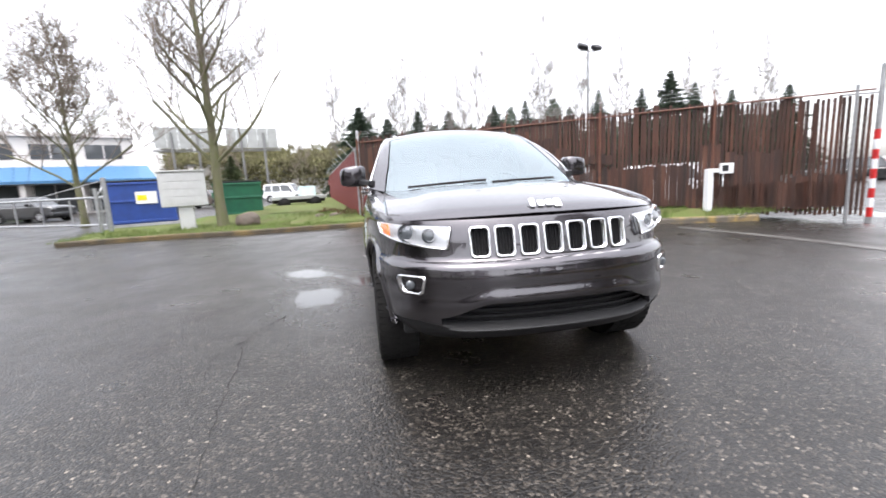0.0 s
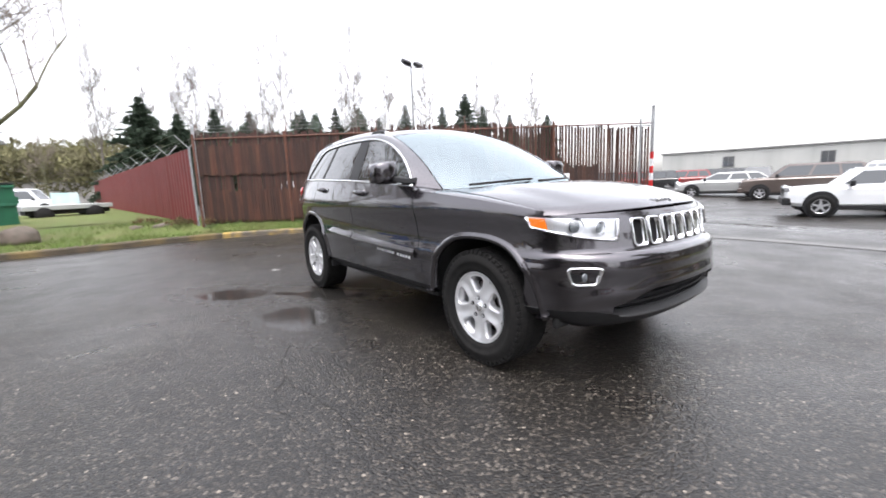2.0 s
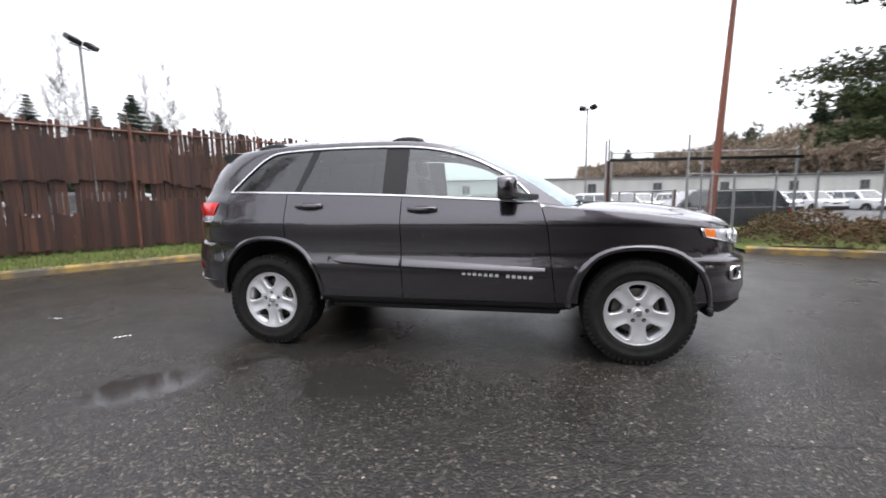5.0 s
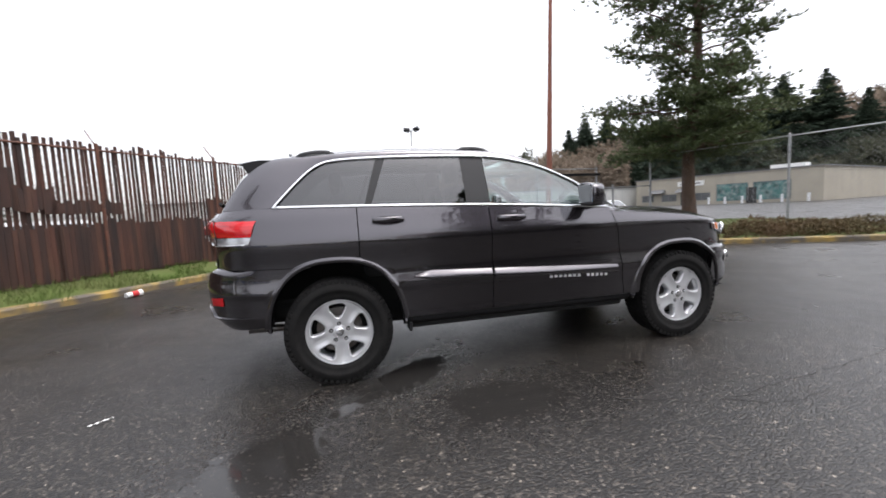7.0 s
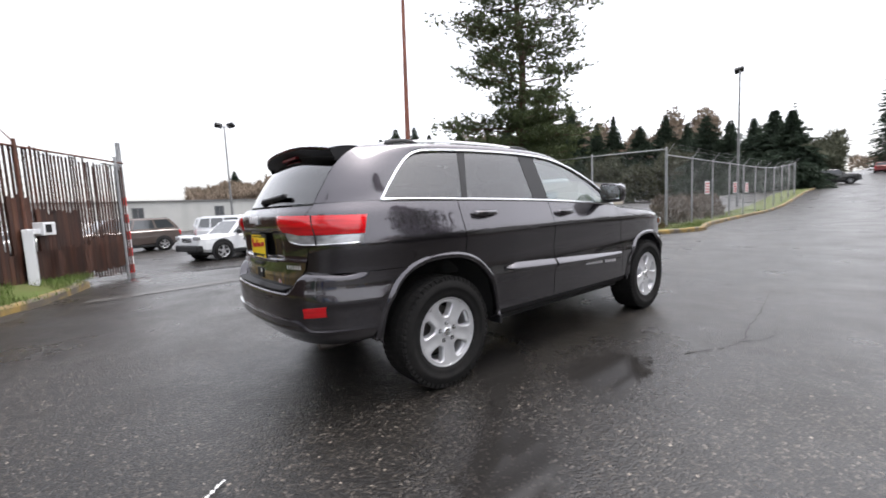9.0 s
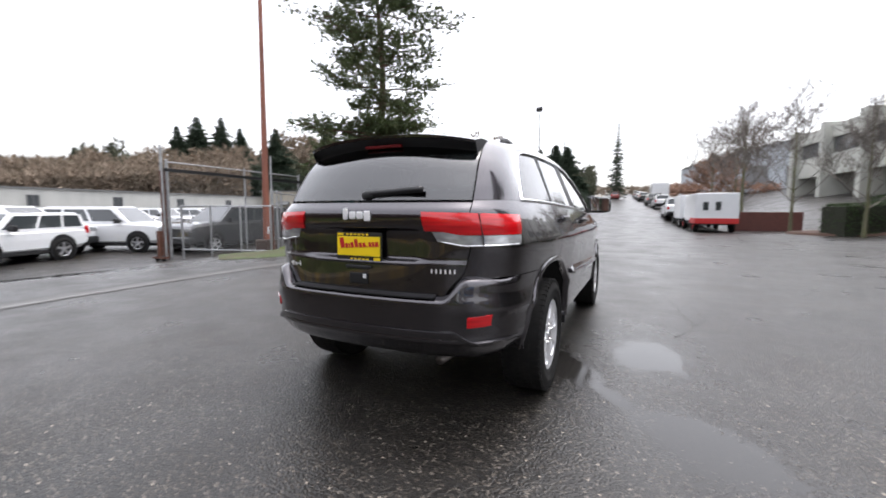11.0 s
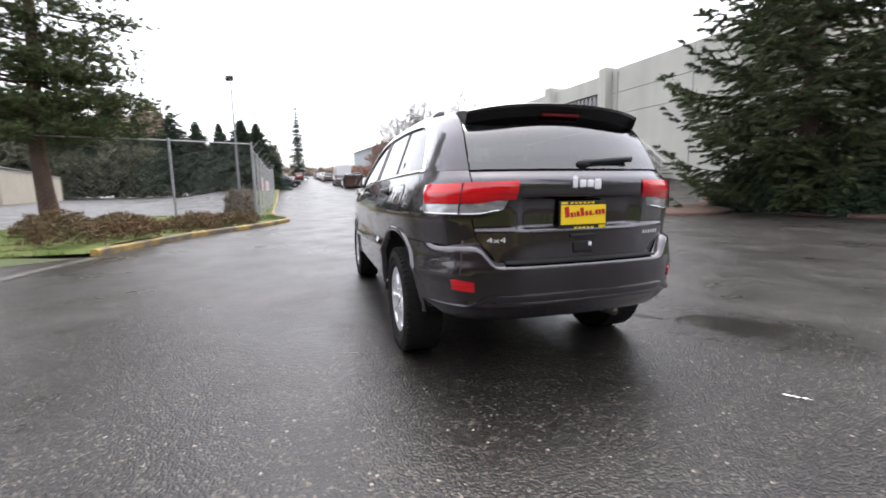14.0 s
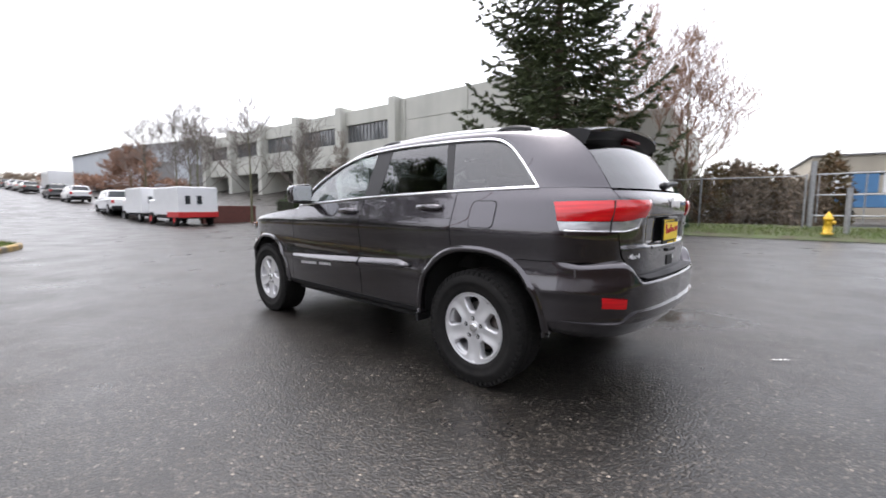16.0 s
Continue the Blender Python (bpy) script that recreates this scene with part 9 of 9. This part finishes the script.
def skip_bin(x, y, z, rz, w, d, h, mtl, label, decal=False):
    b = empty("waste_bin", x, y, z, rz=rz, label=label, category="bin")
    bm = bmesh.new()
    vs = [bm.verts.new(p) for p in ((-w / 2, -d / 2 + 0.1, 0.08), (w / 2, -d / 2 + 0.1, 0.08), (w / 2, d / 2, 0.08), (-w / 2, d / 2, 0.08), (-w / 2, -d / 2, h), (w / 2, -d / 2, h), (w / 2, d / 2, h * 0.92), (-w / 2, d / 2, h * 0.92))]
    for q in ((0, 1, 5, 4), (1, 2, 6, 5), (2, 3, 7, 6), (3, 0, 4, 7), (0, 3, 2, 1)):
        bm.faces.new([vs[i] for i in q])
    part("shell", bm, mtl, b)
    for z0 in (0.12, h * 0.55, h - 0.08):
        bm = bmesh.new()
        box(bm, -w / 2 - 0.03, w / 2 + 0.03, -d / 2 - 0.04 + 0.09 * (1 - z0 / h), -d / 2 + 0.1, z0, z0 + 0.09, 0.01)
        part("rib", bm, mtl, b)
    bm = bmesh.new()
    box(bm, -w / 2 - 0.04, -0.01, -d / 2 - 0.04, d / 2 + 0.04, 0, 0.05, 0.01, Matrix.Translation((0, 0, h + 0.0)) @ Matrix.Rotation(radians(-3), 4, "X"))
    box(bm, 0.01, w / 2 + 0.04, -d / 2 - 0.04, d / 2 + 0.04, 0, 0.05, 0.01, Matrix.Translation((0, 0, h + 0.0)) @ Matrix.Rotation(radians(-3), 4, "X"))
    part("lid", bm, M_BLACKP, b, "dark plastic lid")
    for sx in (-1, 1):
        bm = bmesh.new()
        box(bm, sx * (w / 2 + 0.05) - 0.05, sx * (w / 2 + 0.05) + 0.05, -d * 0.3, d * 0.3, h * 0.6, h * 0.75, 0.01)
        part("lifting_pocket", bm, mtl, b)
    if decal:
        bm = bmesh.new()
        box(bm, -0.18, 0.55, -d / 2 - 0.012, -d / 2 + 0.02, h * 0.50, h * 0.78, 0)
        dc = part("decal", bm, M_SIGNW, b, "white sticker with plain bars")
        bm = bmesh.new()
        box(bm, -0.12, 0.20, -d / 2 - 0.02, -d / 2 - 0.013, h * 0.58, h * 0.70, 0)
        part("decal_bar", bm, M_YELLOW, dc, "yellow bar")


skip_bin(-10.1, 15.6, 0.10, 18, 2.3, 1.5, 1.75, M_BINBLUE, "blue steel waste bin with a white sticker", True)
skip_bin(-6.75, 17.2, 0.12, 12, 2.0, 1.5, 1.55, M_BINGREEN, "dark green steel waste bin on the lawn's edge")
lb = empty("letterbox_cluster", -6.75, 10.95, 0.12, rz=18, label="grey cluster of letterboxes on a square pedestal", category="letterbox")
bm = bmesh.new()
box(bm, -0.22, 0.22, -0.18, 0.18, -0.2, 0.78, 0.02)
part("pedestal", bm, M_LETTER, lb)
bm = bmesh.new()
box(bm, -0.66, 0.66, -0.26, 0.26, 0.74, 1.86, 0.03)
bx_ = part("cabinet", bm, M_LETTER, lb)
for r_ in range(4):
    for c_ in range(4):
        bm = bmesh.new()
        box(bm, -0.58 + c_ * 0.29, -0.31 + c_ * 0.29, -0.272, -0.262, 0.84 + r_ * 0.24, 1.05 + r_ * 0.24, 0.004)
        part("letterbox_door", bm, M_LETTER, bx_)
bm = bmesh.new()
box(bm, -0.70, 0.70, -0.30, 0.30, 1.86, 1.91, 0.015)
part("hood", bm, M_LETTER, lb)

pg = empty("pipe_gate", -9.5, 11.8, 0.0, label="grey galvanised pipe gate hung on a braced post", category="gate")
pg.matrix_world = frame_along((-9.5, 11.8), (-17.5, 16.6), 0.0)
hp = Heap()
hp.tube((0, 0, -0.2), (0, 0, 1.95), 0.08, 0.08, 12)
hp.tube((0.0, 0.3, -0.2), (0.0, 0.3, 1.6), 0.06, 0.06, 12)
hp.tube((0, 0, 1.7), (0.0, 0.3, 1.3), 0.03, 0.03, 6)
hp.done("hinge_post", M_GALV, pg)
for z in (0.35, 1.30):
    hp = Heap()
    hp.tube((0.05, 0, z), (9.0, 0, z), 0.04, 0.04, 8)
    hp.done("rail", M_GALV, pg)
for k in range(6):
    hp = Heap()
    hp.tube((0.3 + 1.7 * k, 0, 0.35), (0.3 + 1.7 * k, 0, 1.30), 0.03, 0.03, 8)
    hp.done("upright", M_GALV, pg)
hp = Heap()
hp.tube((0.1, 0, 1.85), (4.5, 0, 1.30), 0.02, 0.02, 6)
hp.done("brace", M_GALV, pg)

# shop with a blue awning
M_STUCCO = mat("white_stucco", (0.66, 0.63, 0.60), 0.85, dark=(0.58, 0.55, 0.53), scale=0.7, streak=(0.45, 0.42, 0.40), streak_scale=0.8, streak_amount=0.3)
M_AWNING = mat("blue_metal_awning", (0.05, 0.16, 0.30), 0.45, dark=(0.04, 0.11, 0.21), scale=1.5, stretch=(6, 6, 0.4))
shop = empty("shop_building", -24.0, 45.0, 0, label="white two-storey shop building with a blue sloping awning", category="building")
shop.matrix_world = frame_along((-24.0, 45.5), (-49.0, 32.0), 0.0)
SL = plan_len((-24.0, 45.5), (-49.0, 32.0))


def sbox(name, x0, x1, y0, y1, z0, z1, mtl, label="", parent=None):
    bm = bmesh.new()
    box(bm, x0, x1, y0, y1, z0, z1)
    return part(name, bm, mtl, parent or shop, label)


sbox("wall", 0, SL, -14, -0.3, -0.5, 7.4, M_STUCCO)
sbox("parapet", -0.1, SL + 0.1, -14.1, 0.05, 7.4, 7.75, M_STUCCO)
sbox("band", 0, SL, -0.3, -0.05, 4.2, 5.0, M_STUCCO)
for k in range(7):
    x0 = 1.0 + 4.0 * k
    w_ = sbox("window", x0, x0 + 2.9, -0.30, -0.24, 5.3, 6.7, M_OFFGLASS, "dark upper window")
    sbox("mullion", x0 + 1.4, x0 + 1.5, -0.24, -0.2, 5.3, 6.7, M_STUCCO, parent=w_)
    g_ = sbox("shopfront", x0, x0 + 3.2, -0.30, -0.24, 0.2, 2.9, M_OFFGLASS, "dark shopfront glazing")
    for j in range(3):
        sbox("mullion", x0 + 0.05 + j * 1.5, x0 + 0.15 + j * 1.5, -0.24, -0.18, 0.2, 2.9, M_STUCCO, parent=g_)
    sbox("column", x0 - 0.55, x0 - 0.2, 1.8, 2.15, -0.2, 3.1, M_STUCCO)
hp = Heap()
hp.v += [Vector(p) for p in ((-1.0, -0.1, 4.6), (SL, -0.1, 4.6), (SL, 2.6, 3.2), (-1.4, 2.6, 3.2), (-1.0, -0.1, 4.5), (SL, -0.1, 4.5), (SL, 2.6, 2.95), (-1.4, 2.6, 2.95))]
hp.f += [(0, 1, 2, 3), (3, 2, 6, 7), (4, 7, 6, 5), (0, 3, 7, 4)]
aw = hp.done("awning", M_AWNING, shop, label="blue sloping metal awning")
for k in range(28):
    hp = Heap()
    x0 = SL * k / 28
    hp.box(x0 - 0.03, x0 + 0.03, -0.1, 0.0, 4.55, 4.68)
    m_ = Matrix.Translation((x0, -0.1, 4.61)) @ Matrix.Rotation(-math.atan2(1.4, 2.7), 4, "X")
    hp.box(-0.03, 0.03, 0, 3.04, 0, 0.06, m_)
    hp.done("awning_rib", M_AWNING, aw)
parked_car(-16.4, 31.0, 0.0, 80, "black saloon car parked before the shop", "black", L=4.6, H=1.42, belt=0.93, hood=0.95, nose=0.82, back=0.7, rake=0.6)
parked_car(-22.5, 28.0, 0.0, 75, "dark wagon parked before the shop", "grey", L=4.6)
# round clipped bushes before the shop
for k, (xx, yy) in enumerate(((-19.5, 33.5), (-25.5, 31.0))):
    leafy("shrub", mound(xx, yy, 0.0, 0.9, 0.9, 1.3, 260, rg), 0.25, M_HEDGE, "round dark green bush before the shop", seed=90 + k)
# billboards seen from behind
M_BOARD = mat("weathered_grey_board", (0.36, 0.37, 0.36), 0.8, dark=(0.26, 0.27, 0.26), scale=1.2)
for az0, az1, nm in ((9.9, 15.6, 0), (17.0, 22.8, 1)):
    d = 61.0
    p0 = (-1 - d * math.sin(radians(az0)), -4.3 + d * math.cos(radians(az0)))
    p1 = (-1 - d * math.sin(radians(az1)), -4.3 + d * math.cos(radians(az1)))
    bb = empty("billboard", *p0, 0, label="grey billboard seen from behind on steel legs", category="billboard", group="billboards")
    bb.matrix_world = frame_along(p0, p1, 0)
    Lb = plan_len(p0, p1)
    for k in range(5):
        bm = bmesh.new()
        box(bm, Lb * k / 5 + 0.02, Lb * (k + 1) / 5 - 0.02, 0, 0.12, 6.9, 9.4)
        part("board_panel", bm, M_BOARD, bb)
    for k in range(2):
        hp = Heap()
        xx = Lb * (0.28 + 0.44 * k)
        hp.tube((xx, 0.3, -0.3), (xx, 0.3, 8.8), 0.16, 0.14, 10)
        hp.done("leg", M_LAMPGREY, bb)
    for z in (6.7, 7.6, 8.6):
        hp = Heap()
        hp.box(-0.2, Lb + 0.2, -0.18, -0.02, z, z + 0.12)
        hp.done("stringer", M_LAMPGREY, bb)
    hp = Heap()
    hp.box(-0.3, Lb + 0.3, -0.9, -0.1, 6.55, 6.65)
    hp.done("catwalk", M_LAMPGREY, bb)
# light blue notice on the lawn
nt_ = empty("lawn_sign", -6.0, 36.5, 0.15, rz=8, label="pale blue and white notice on the lawn", category="sign")
bm = bmesh.new()
box(bm, -0.75, 0.75, -0.03, 0.03, 0.0, 1.35, 0.01)
part("sign_face", bm, mat("pale_blue_sign", (0.35, 0.62, 0.72), 0.5, dark=(0.7, 0.75, 0.76), scale=1.0), nt_)
bm = bmesh.new()
box(bm, -0.5, 0.5, -0.036, -0.031, 0.2, 0.6)
part("sign_bar", bm, M_SIGNW, nt_, "white bar")
# rocks and dark low shrubs on the lawn


def rock(x, y, z, r, seed, label):
    bm = bmesh.new()
    bmesh.ops.create_icosphere(bm, subdivisions=3, radius=1)
    for v in bm.verts:
        n = v.co.normalized()
        k = 1 + 0.28 * noise.noise(n * 1.6 + Vector((seed, 0, 0))) + 0.08 * noise.noise(n * 5 + Vector((seed, 3, 0)))
        v.co = Vector((n.x * r * k * 1.2, n.y * r * k, n.z * r * k * 0.72))
    ob = part("rock", bm, bpy.data.materials.get("brown_boulder") or mat("brown_boulder", (0.12, 0.09, 0.075), 0.8, dark=(0.07, 0.06, 0.045), scale=5, bump=0.6, bump_scale=18), label=label, category="rock", smooth=True)
    ob.matrix_basis = pose(x, y, z)


rock(-4.85, 10.75, 0.28, 0.36, 3, "rounded brown boulder lying beside the kerb")
rock(-1.9, 10.6, 0.22, 0.22, 7, "small brown rock on the grass verge")
rock(-2.5, 11.0, 0.22, 0.18, 9, "small brown rock on the grass verge")
for k, (xx, yy) in enumerate(((-1.5, 10.3), (-2.2, 11.6), (-0.7, 9.6))):
    leafy("weed_clump", mound(xx, yy, bank(xx, yy), 0.35, 0.25, 0.18, 60, rg), 0.12, M_BRAMBLE, "low dark weed clump on the verge", seed=120 + k)
# flatbed and pale sheds beyond the bins
fb = empty("flatbed_trailer", -4.9, 23.0, 0.1, rz=15, label="dark flatbed trailer with pale boards behind the bins", category="trailer")
bm = bmesh.new()
box(bm, -1.6, 1.6, -0.8, 0.8, 0.55, 0.75, 0.02)
part("deck", bm, M_BOARD, fb, "pale board deck")
for sx in (-0.9, 0.9):
    for sy in (-0.75, 0.75):
        bm = bmesh.new()
        lathe(bm, [(0.0001, 0.1), (0.22, 0.1), (0.33, 0.09), (0.34, 0), (0.33, -0.09), (0.0001, -0.09)], 20)
        ob = part("wheel", bm, M_RUBBER, fb, smooth=True)
        ob.matrix_basis = pose(sx, sy, 0.34, 0, 0, 90)
bm = bmesh.new()
box(bm, -1.5, 1.5, -0.6, 0.6, 0.35, 0.55, 0.02)
part("chassis", bm, M_UNDER, fb)
long_building((-7.0, 86.0), (-19.0, 84.0), 3.2, 9, M_STUCCO, "low white shed far beyond the lawn", windows=[(2.5, 1.5, 1, 2.2, M_OFFGLASS), (7.5, 2.0, 0.6, 2.4, M_OFFGLASS)])
long_building((-22.0, 92.0), (-36.0, 80.0), 6.0, 12, M_STUCCO, "pale office block far beyond the bins", windows=[(2 + 3 * k, 2.0, 3.6, 5.0, M_OFFGLASS) for k in range(5)])
parked_car(-9.0, 44.0, 0.0, 70, "white van-like car far beyond the lawn", "white", H=2.0, L=4.9)
parked_car(-15.2, 38.0, 0.0, 65, "dark pickup far beyond the bins", "brown", L=5.3, roof_end=0.9)
spruce(-11.0, 32.0, 0.0, 4.2, 0.1, 501, "small dark green conifer behind the bins", base=0.04, reach=0.3, dens=1.2, size=0.35)
# slim bare trees in the distance beyond the bins
for k, (xx, yy, hh) in enumerate(((-16.5, 52.0, 8), (-27.0, 60.0, 8), (-9.5, 62.0, 9))):
    bare_tree(xx, yy, 0, hh, 0.12, 520 + k, "leafless tree far beyond the bins", level=3, first=0.2, whorls=9, crown=0.4, upright=0.4, group="far leafless trees")

# ---- the hydrant corner ----
hv = Heap()
cols = 12
for j in range(5):
    for i in range(cols + 1):
        y = lerp(-3.0, 14.0, i / cols)
        x = lerp(-15.9 - 0.05 * (y + 1), -21.5, j / 4)
        hv.v.append(Vector((x, y, 0.02 + 0.10 * min(j, 1) + 0.05 * j + 0.02 * noise.noise(Vector((x, y, 0))))))
for j in range(4):
    for i in range(cols):
        hv.f.append((j * (cols + 1) + i, j * (cols + 1) + i + 1, (j + 1) * (cols + 1) + i + 1, (j + 1) * (cols + 1) + i))
hv.done("verge_west", M_LEAFLITTER, label="rough grass verge by the hydrant", category="grass", kind="structure", smooth=True)
spots = []
for _ in range(5000):
    x, y = rnd.uniform(-20.5, -16.2), rnd.uniform(-2.8, 9)
    spots.append((x, y, 0.12 + 0.05 * (-(x + 15.9) / 1.4)))
blades("grass", spots, 0.06, 0.22, M_BLADE, "rough tufted grass by the hydrant", 0.01)
M_HYD = mat("yellow_hydrant_paint", (0.72, 0.45, 0.02), 0.45, dark=(0.60, 0.36, 0.02), scale=8)
hy = empty("fire_hydrant", -16.9, 3.1, 0.20, label="yellow fire hydrant standing on the grass verge", category="hydrant")
bm = bmesh.new()
prof = [(0.0001, 0.0), (0.17, 0.0), (0.17, 0.05), (0.12, 0.06), (0.115, 0.50), (0.15, 0.51), (0.15, 0.56), (0.13, 0.58), (0.11, 0.66), (0.06, 0.73), (0.03, 0.75), (0.03, 0.80), (0.0001, 0.80)]
lathe(bm, prof, 20)
bmesh.ops.rotate(bm, verts=bm.verts, matrix=Matrix.Rotation(radians(-90), 3, "Y"))
part("barrel", bm, M_HYD, hy, smooth=True)
for a in (0, 90, 180):
    bm = bmesh.new()
    tube(bm, (0.1 * math.cos(radians(a)), 0.1 * math.sin(radians(a)), 0.42), (0.2 * math.cos(radians(a)), 0.2 * math.sin(radians(a)), 0.42), 0.065 if a == 90 else 0.05, n=14)
    part("outlet_cap", bm, M_HYD, hy)
chain_fence([(-19.7, -1.4), (-20.4, 2.3)], 2.15, "chain-link fence panel in front of brambles", base=0.3, step=3.9)
chain_fence([(-19.6, -4.8), (-19.7, -1.4)], 2.15, "chain-link fence panel half hidden by bushes", base=0.3, step=3.4)
wg = empty("wire_gate", -20.5, 2.5, 0.3, label="blue-grey steel gate on a heavy post", category="gate")
hp = Heap()
hp.tube((0, 0, -0.3), (0, 0, 2.75), 0.10, 0.10, 12)
hp.done("gate_post", M_GALV, wg)
hp = Heap()
hp.tube((2.6, 1.1, -0.3), (2.6, 1.1, 1.55), 0.09, 0.09, 12)
hp.done("gate_stop", M_GALV, wg)
for z in (0.5, 1.35, 2.2):
    hp = Heap()
    hp.tube((0.05, 0.1, z), (0.3, 7.5, z), 0.03, 0.03, 8)
    hp.done("gate_rail", M_GALV, wg)
for k in range(6):
    hp = Heap()
    hp.tube((0.05 + 0.04 * k, 0.2 + 1.4 * k, 0.2), (0.05 + 0.04 * k, 0.2 + 1.4 * k, 2.2), 0.025, 0.025, 8)
    hp.done("gate_upright", M_GALV, wg)
wb = empty("utility_box", -15.9, -1.3, 0.05, rz=-20, label="small white utility pedestal beside the juniper", category="utility box")
bm = bmesh.new()
box(bm, -0.10, 0.10, -0.10, 0.10, -0.1, 0.95, 0.02)
part("pedestal_body", bm, M_LETTER, wb)
bm = bmesh.new()
box(bm, -0.12, 0.12, -0.12, 0.12, 0.92, 1.0, 0.02)
part("pedestal_cap", bm, M_LETTER, wb)
M_BLUETR = mat("blue_trailer_paint", (0.08, 0.22, 0.42), 0.45, dark=(0.06, 0.17, 0.33), scale=2)
tl_ = empty("yard_trailer", -37.0, 6.0, 0.4, rz=4, label="blue and white equipment trailer behind the gate", category="trailer")
bm = bmesh.new()
box(bm, -1.2, 1.2, -3.6, 3.6, 0.7, 1.6, 0.05)
part("lower_body", bm, M_BLUETR, tl_)
for k in range(5):
    bm = bmesh.new()
    box(bm, 1.0, 1.22, -3.5 + 1.45 * k, -2.25 + 1.45 * k, 1.65, 2.9, 0.03)
    part("side_panel", bm, M_WHITE if k % 2 == 0 else M_BLUETR, tl_, "white or blue side panel")
bm = bmesh.new()
box(bm, -1.25, 1.25, -3.7, 3.7, 2.9, 3.05, 0.03)
part("roof", bm, M_ROOFG, tl_)
for yy in (-2.2, 2.2):
    bm = bmesh.new()
    lathe(bm, [(0.0001, 0.1), (0.38, 0.1), (0.42, 0), (0.38, -0.1)], 20)
    ob = part("wheel", bm, M_RUBBER, tl_, smooth=True)
    ob.matrix_basis = pose(1.1, yy, 0.3)
long_building((-52.6, 1.5), (-56.0, 24.0), 5.6, 18, M_BEIGE, "pale beige shed behind the yard trailer", z=0.4)
# overhead wires
for k, (z, s_) in enumerate(((13.5, 0), (12.6, 2), (11.8, 4), (15.0, -2))):
    hp = Heap()
    for i in range(14):
        a, b = i / 14, (i + 1) / 14
        f_ = lambda t: Vector((-48 + s_, lerp(-30, 70, t), z + 3 * (t - 0.5) ** 2 * 4 - 3))
        hp.tube(f_(a), f_(b), 0.012, 0.012, 3)
    hp.done("overhead_wire", M_BLACKP, label="thin dark overhead utility wire", category="wire", group="overhead wires")
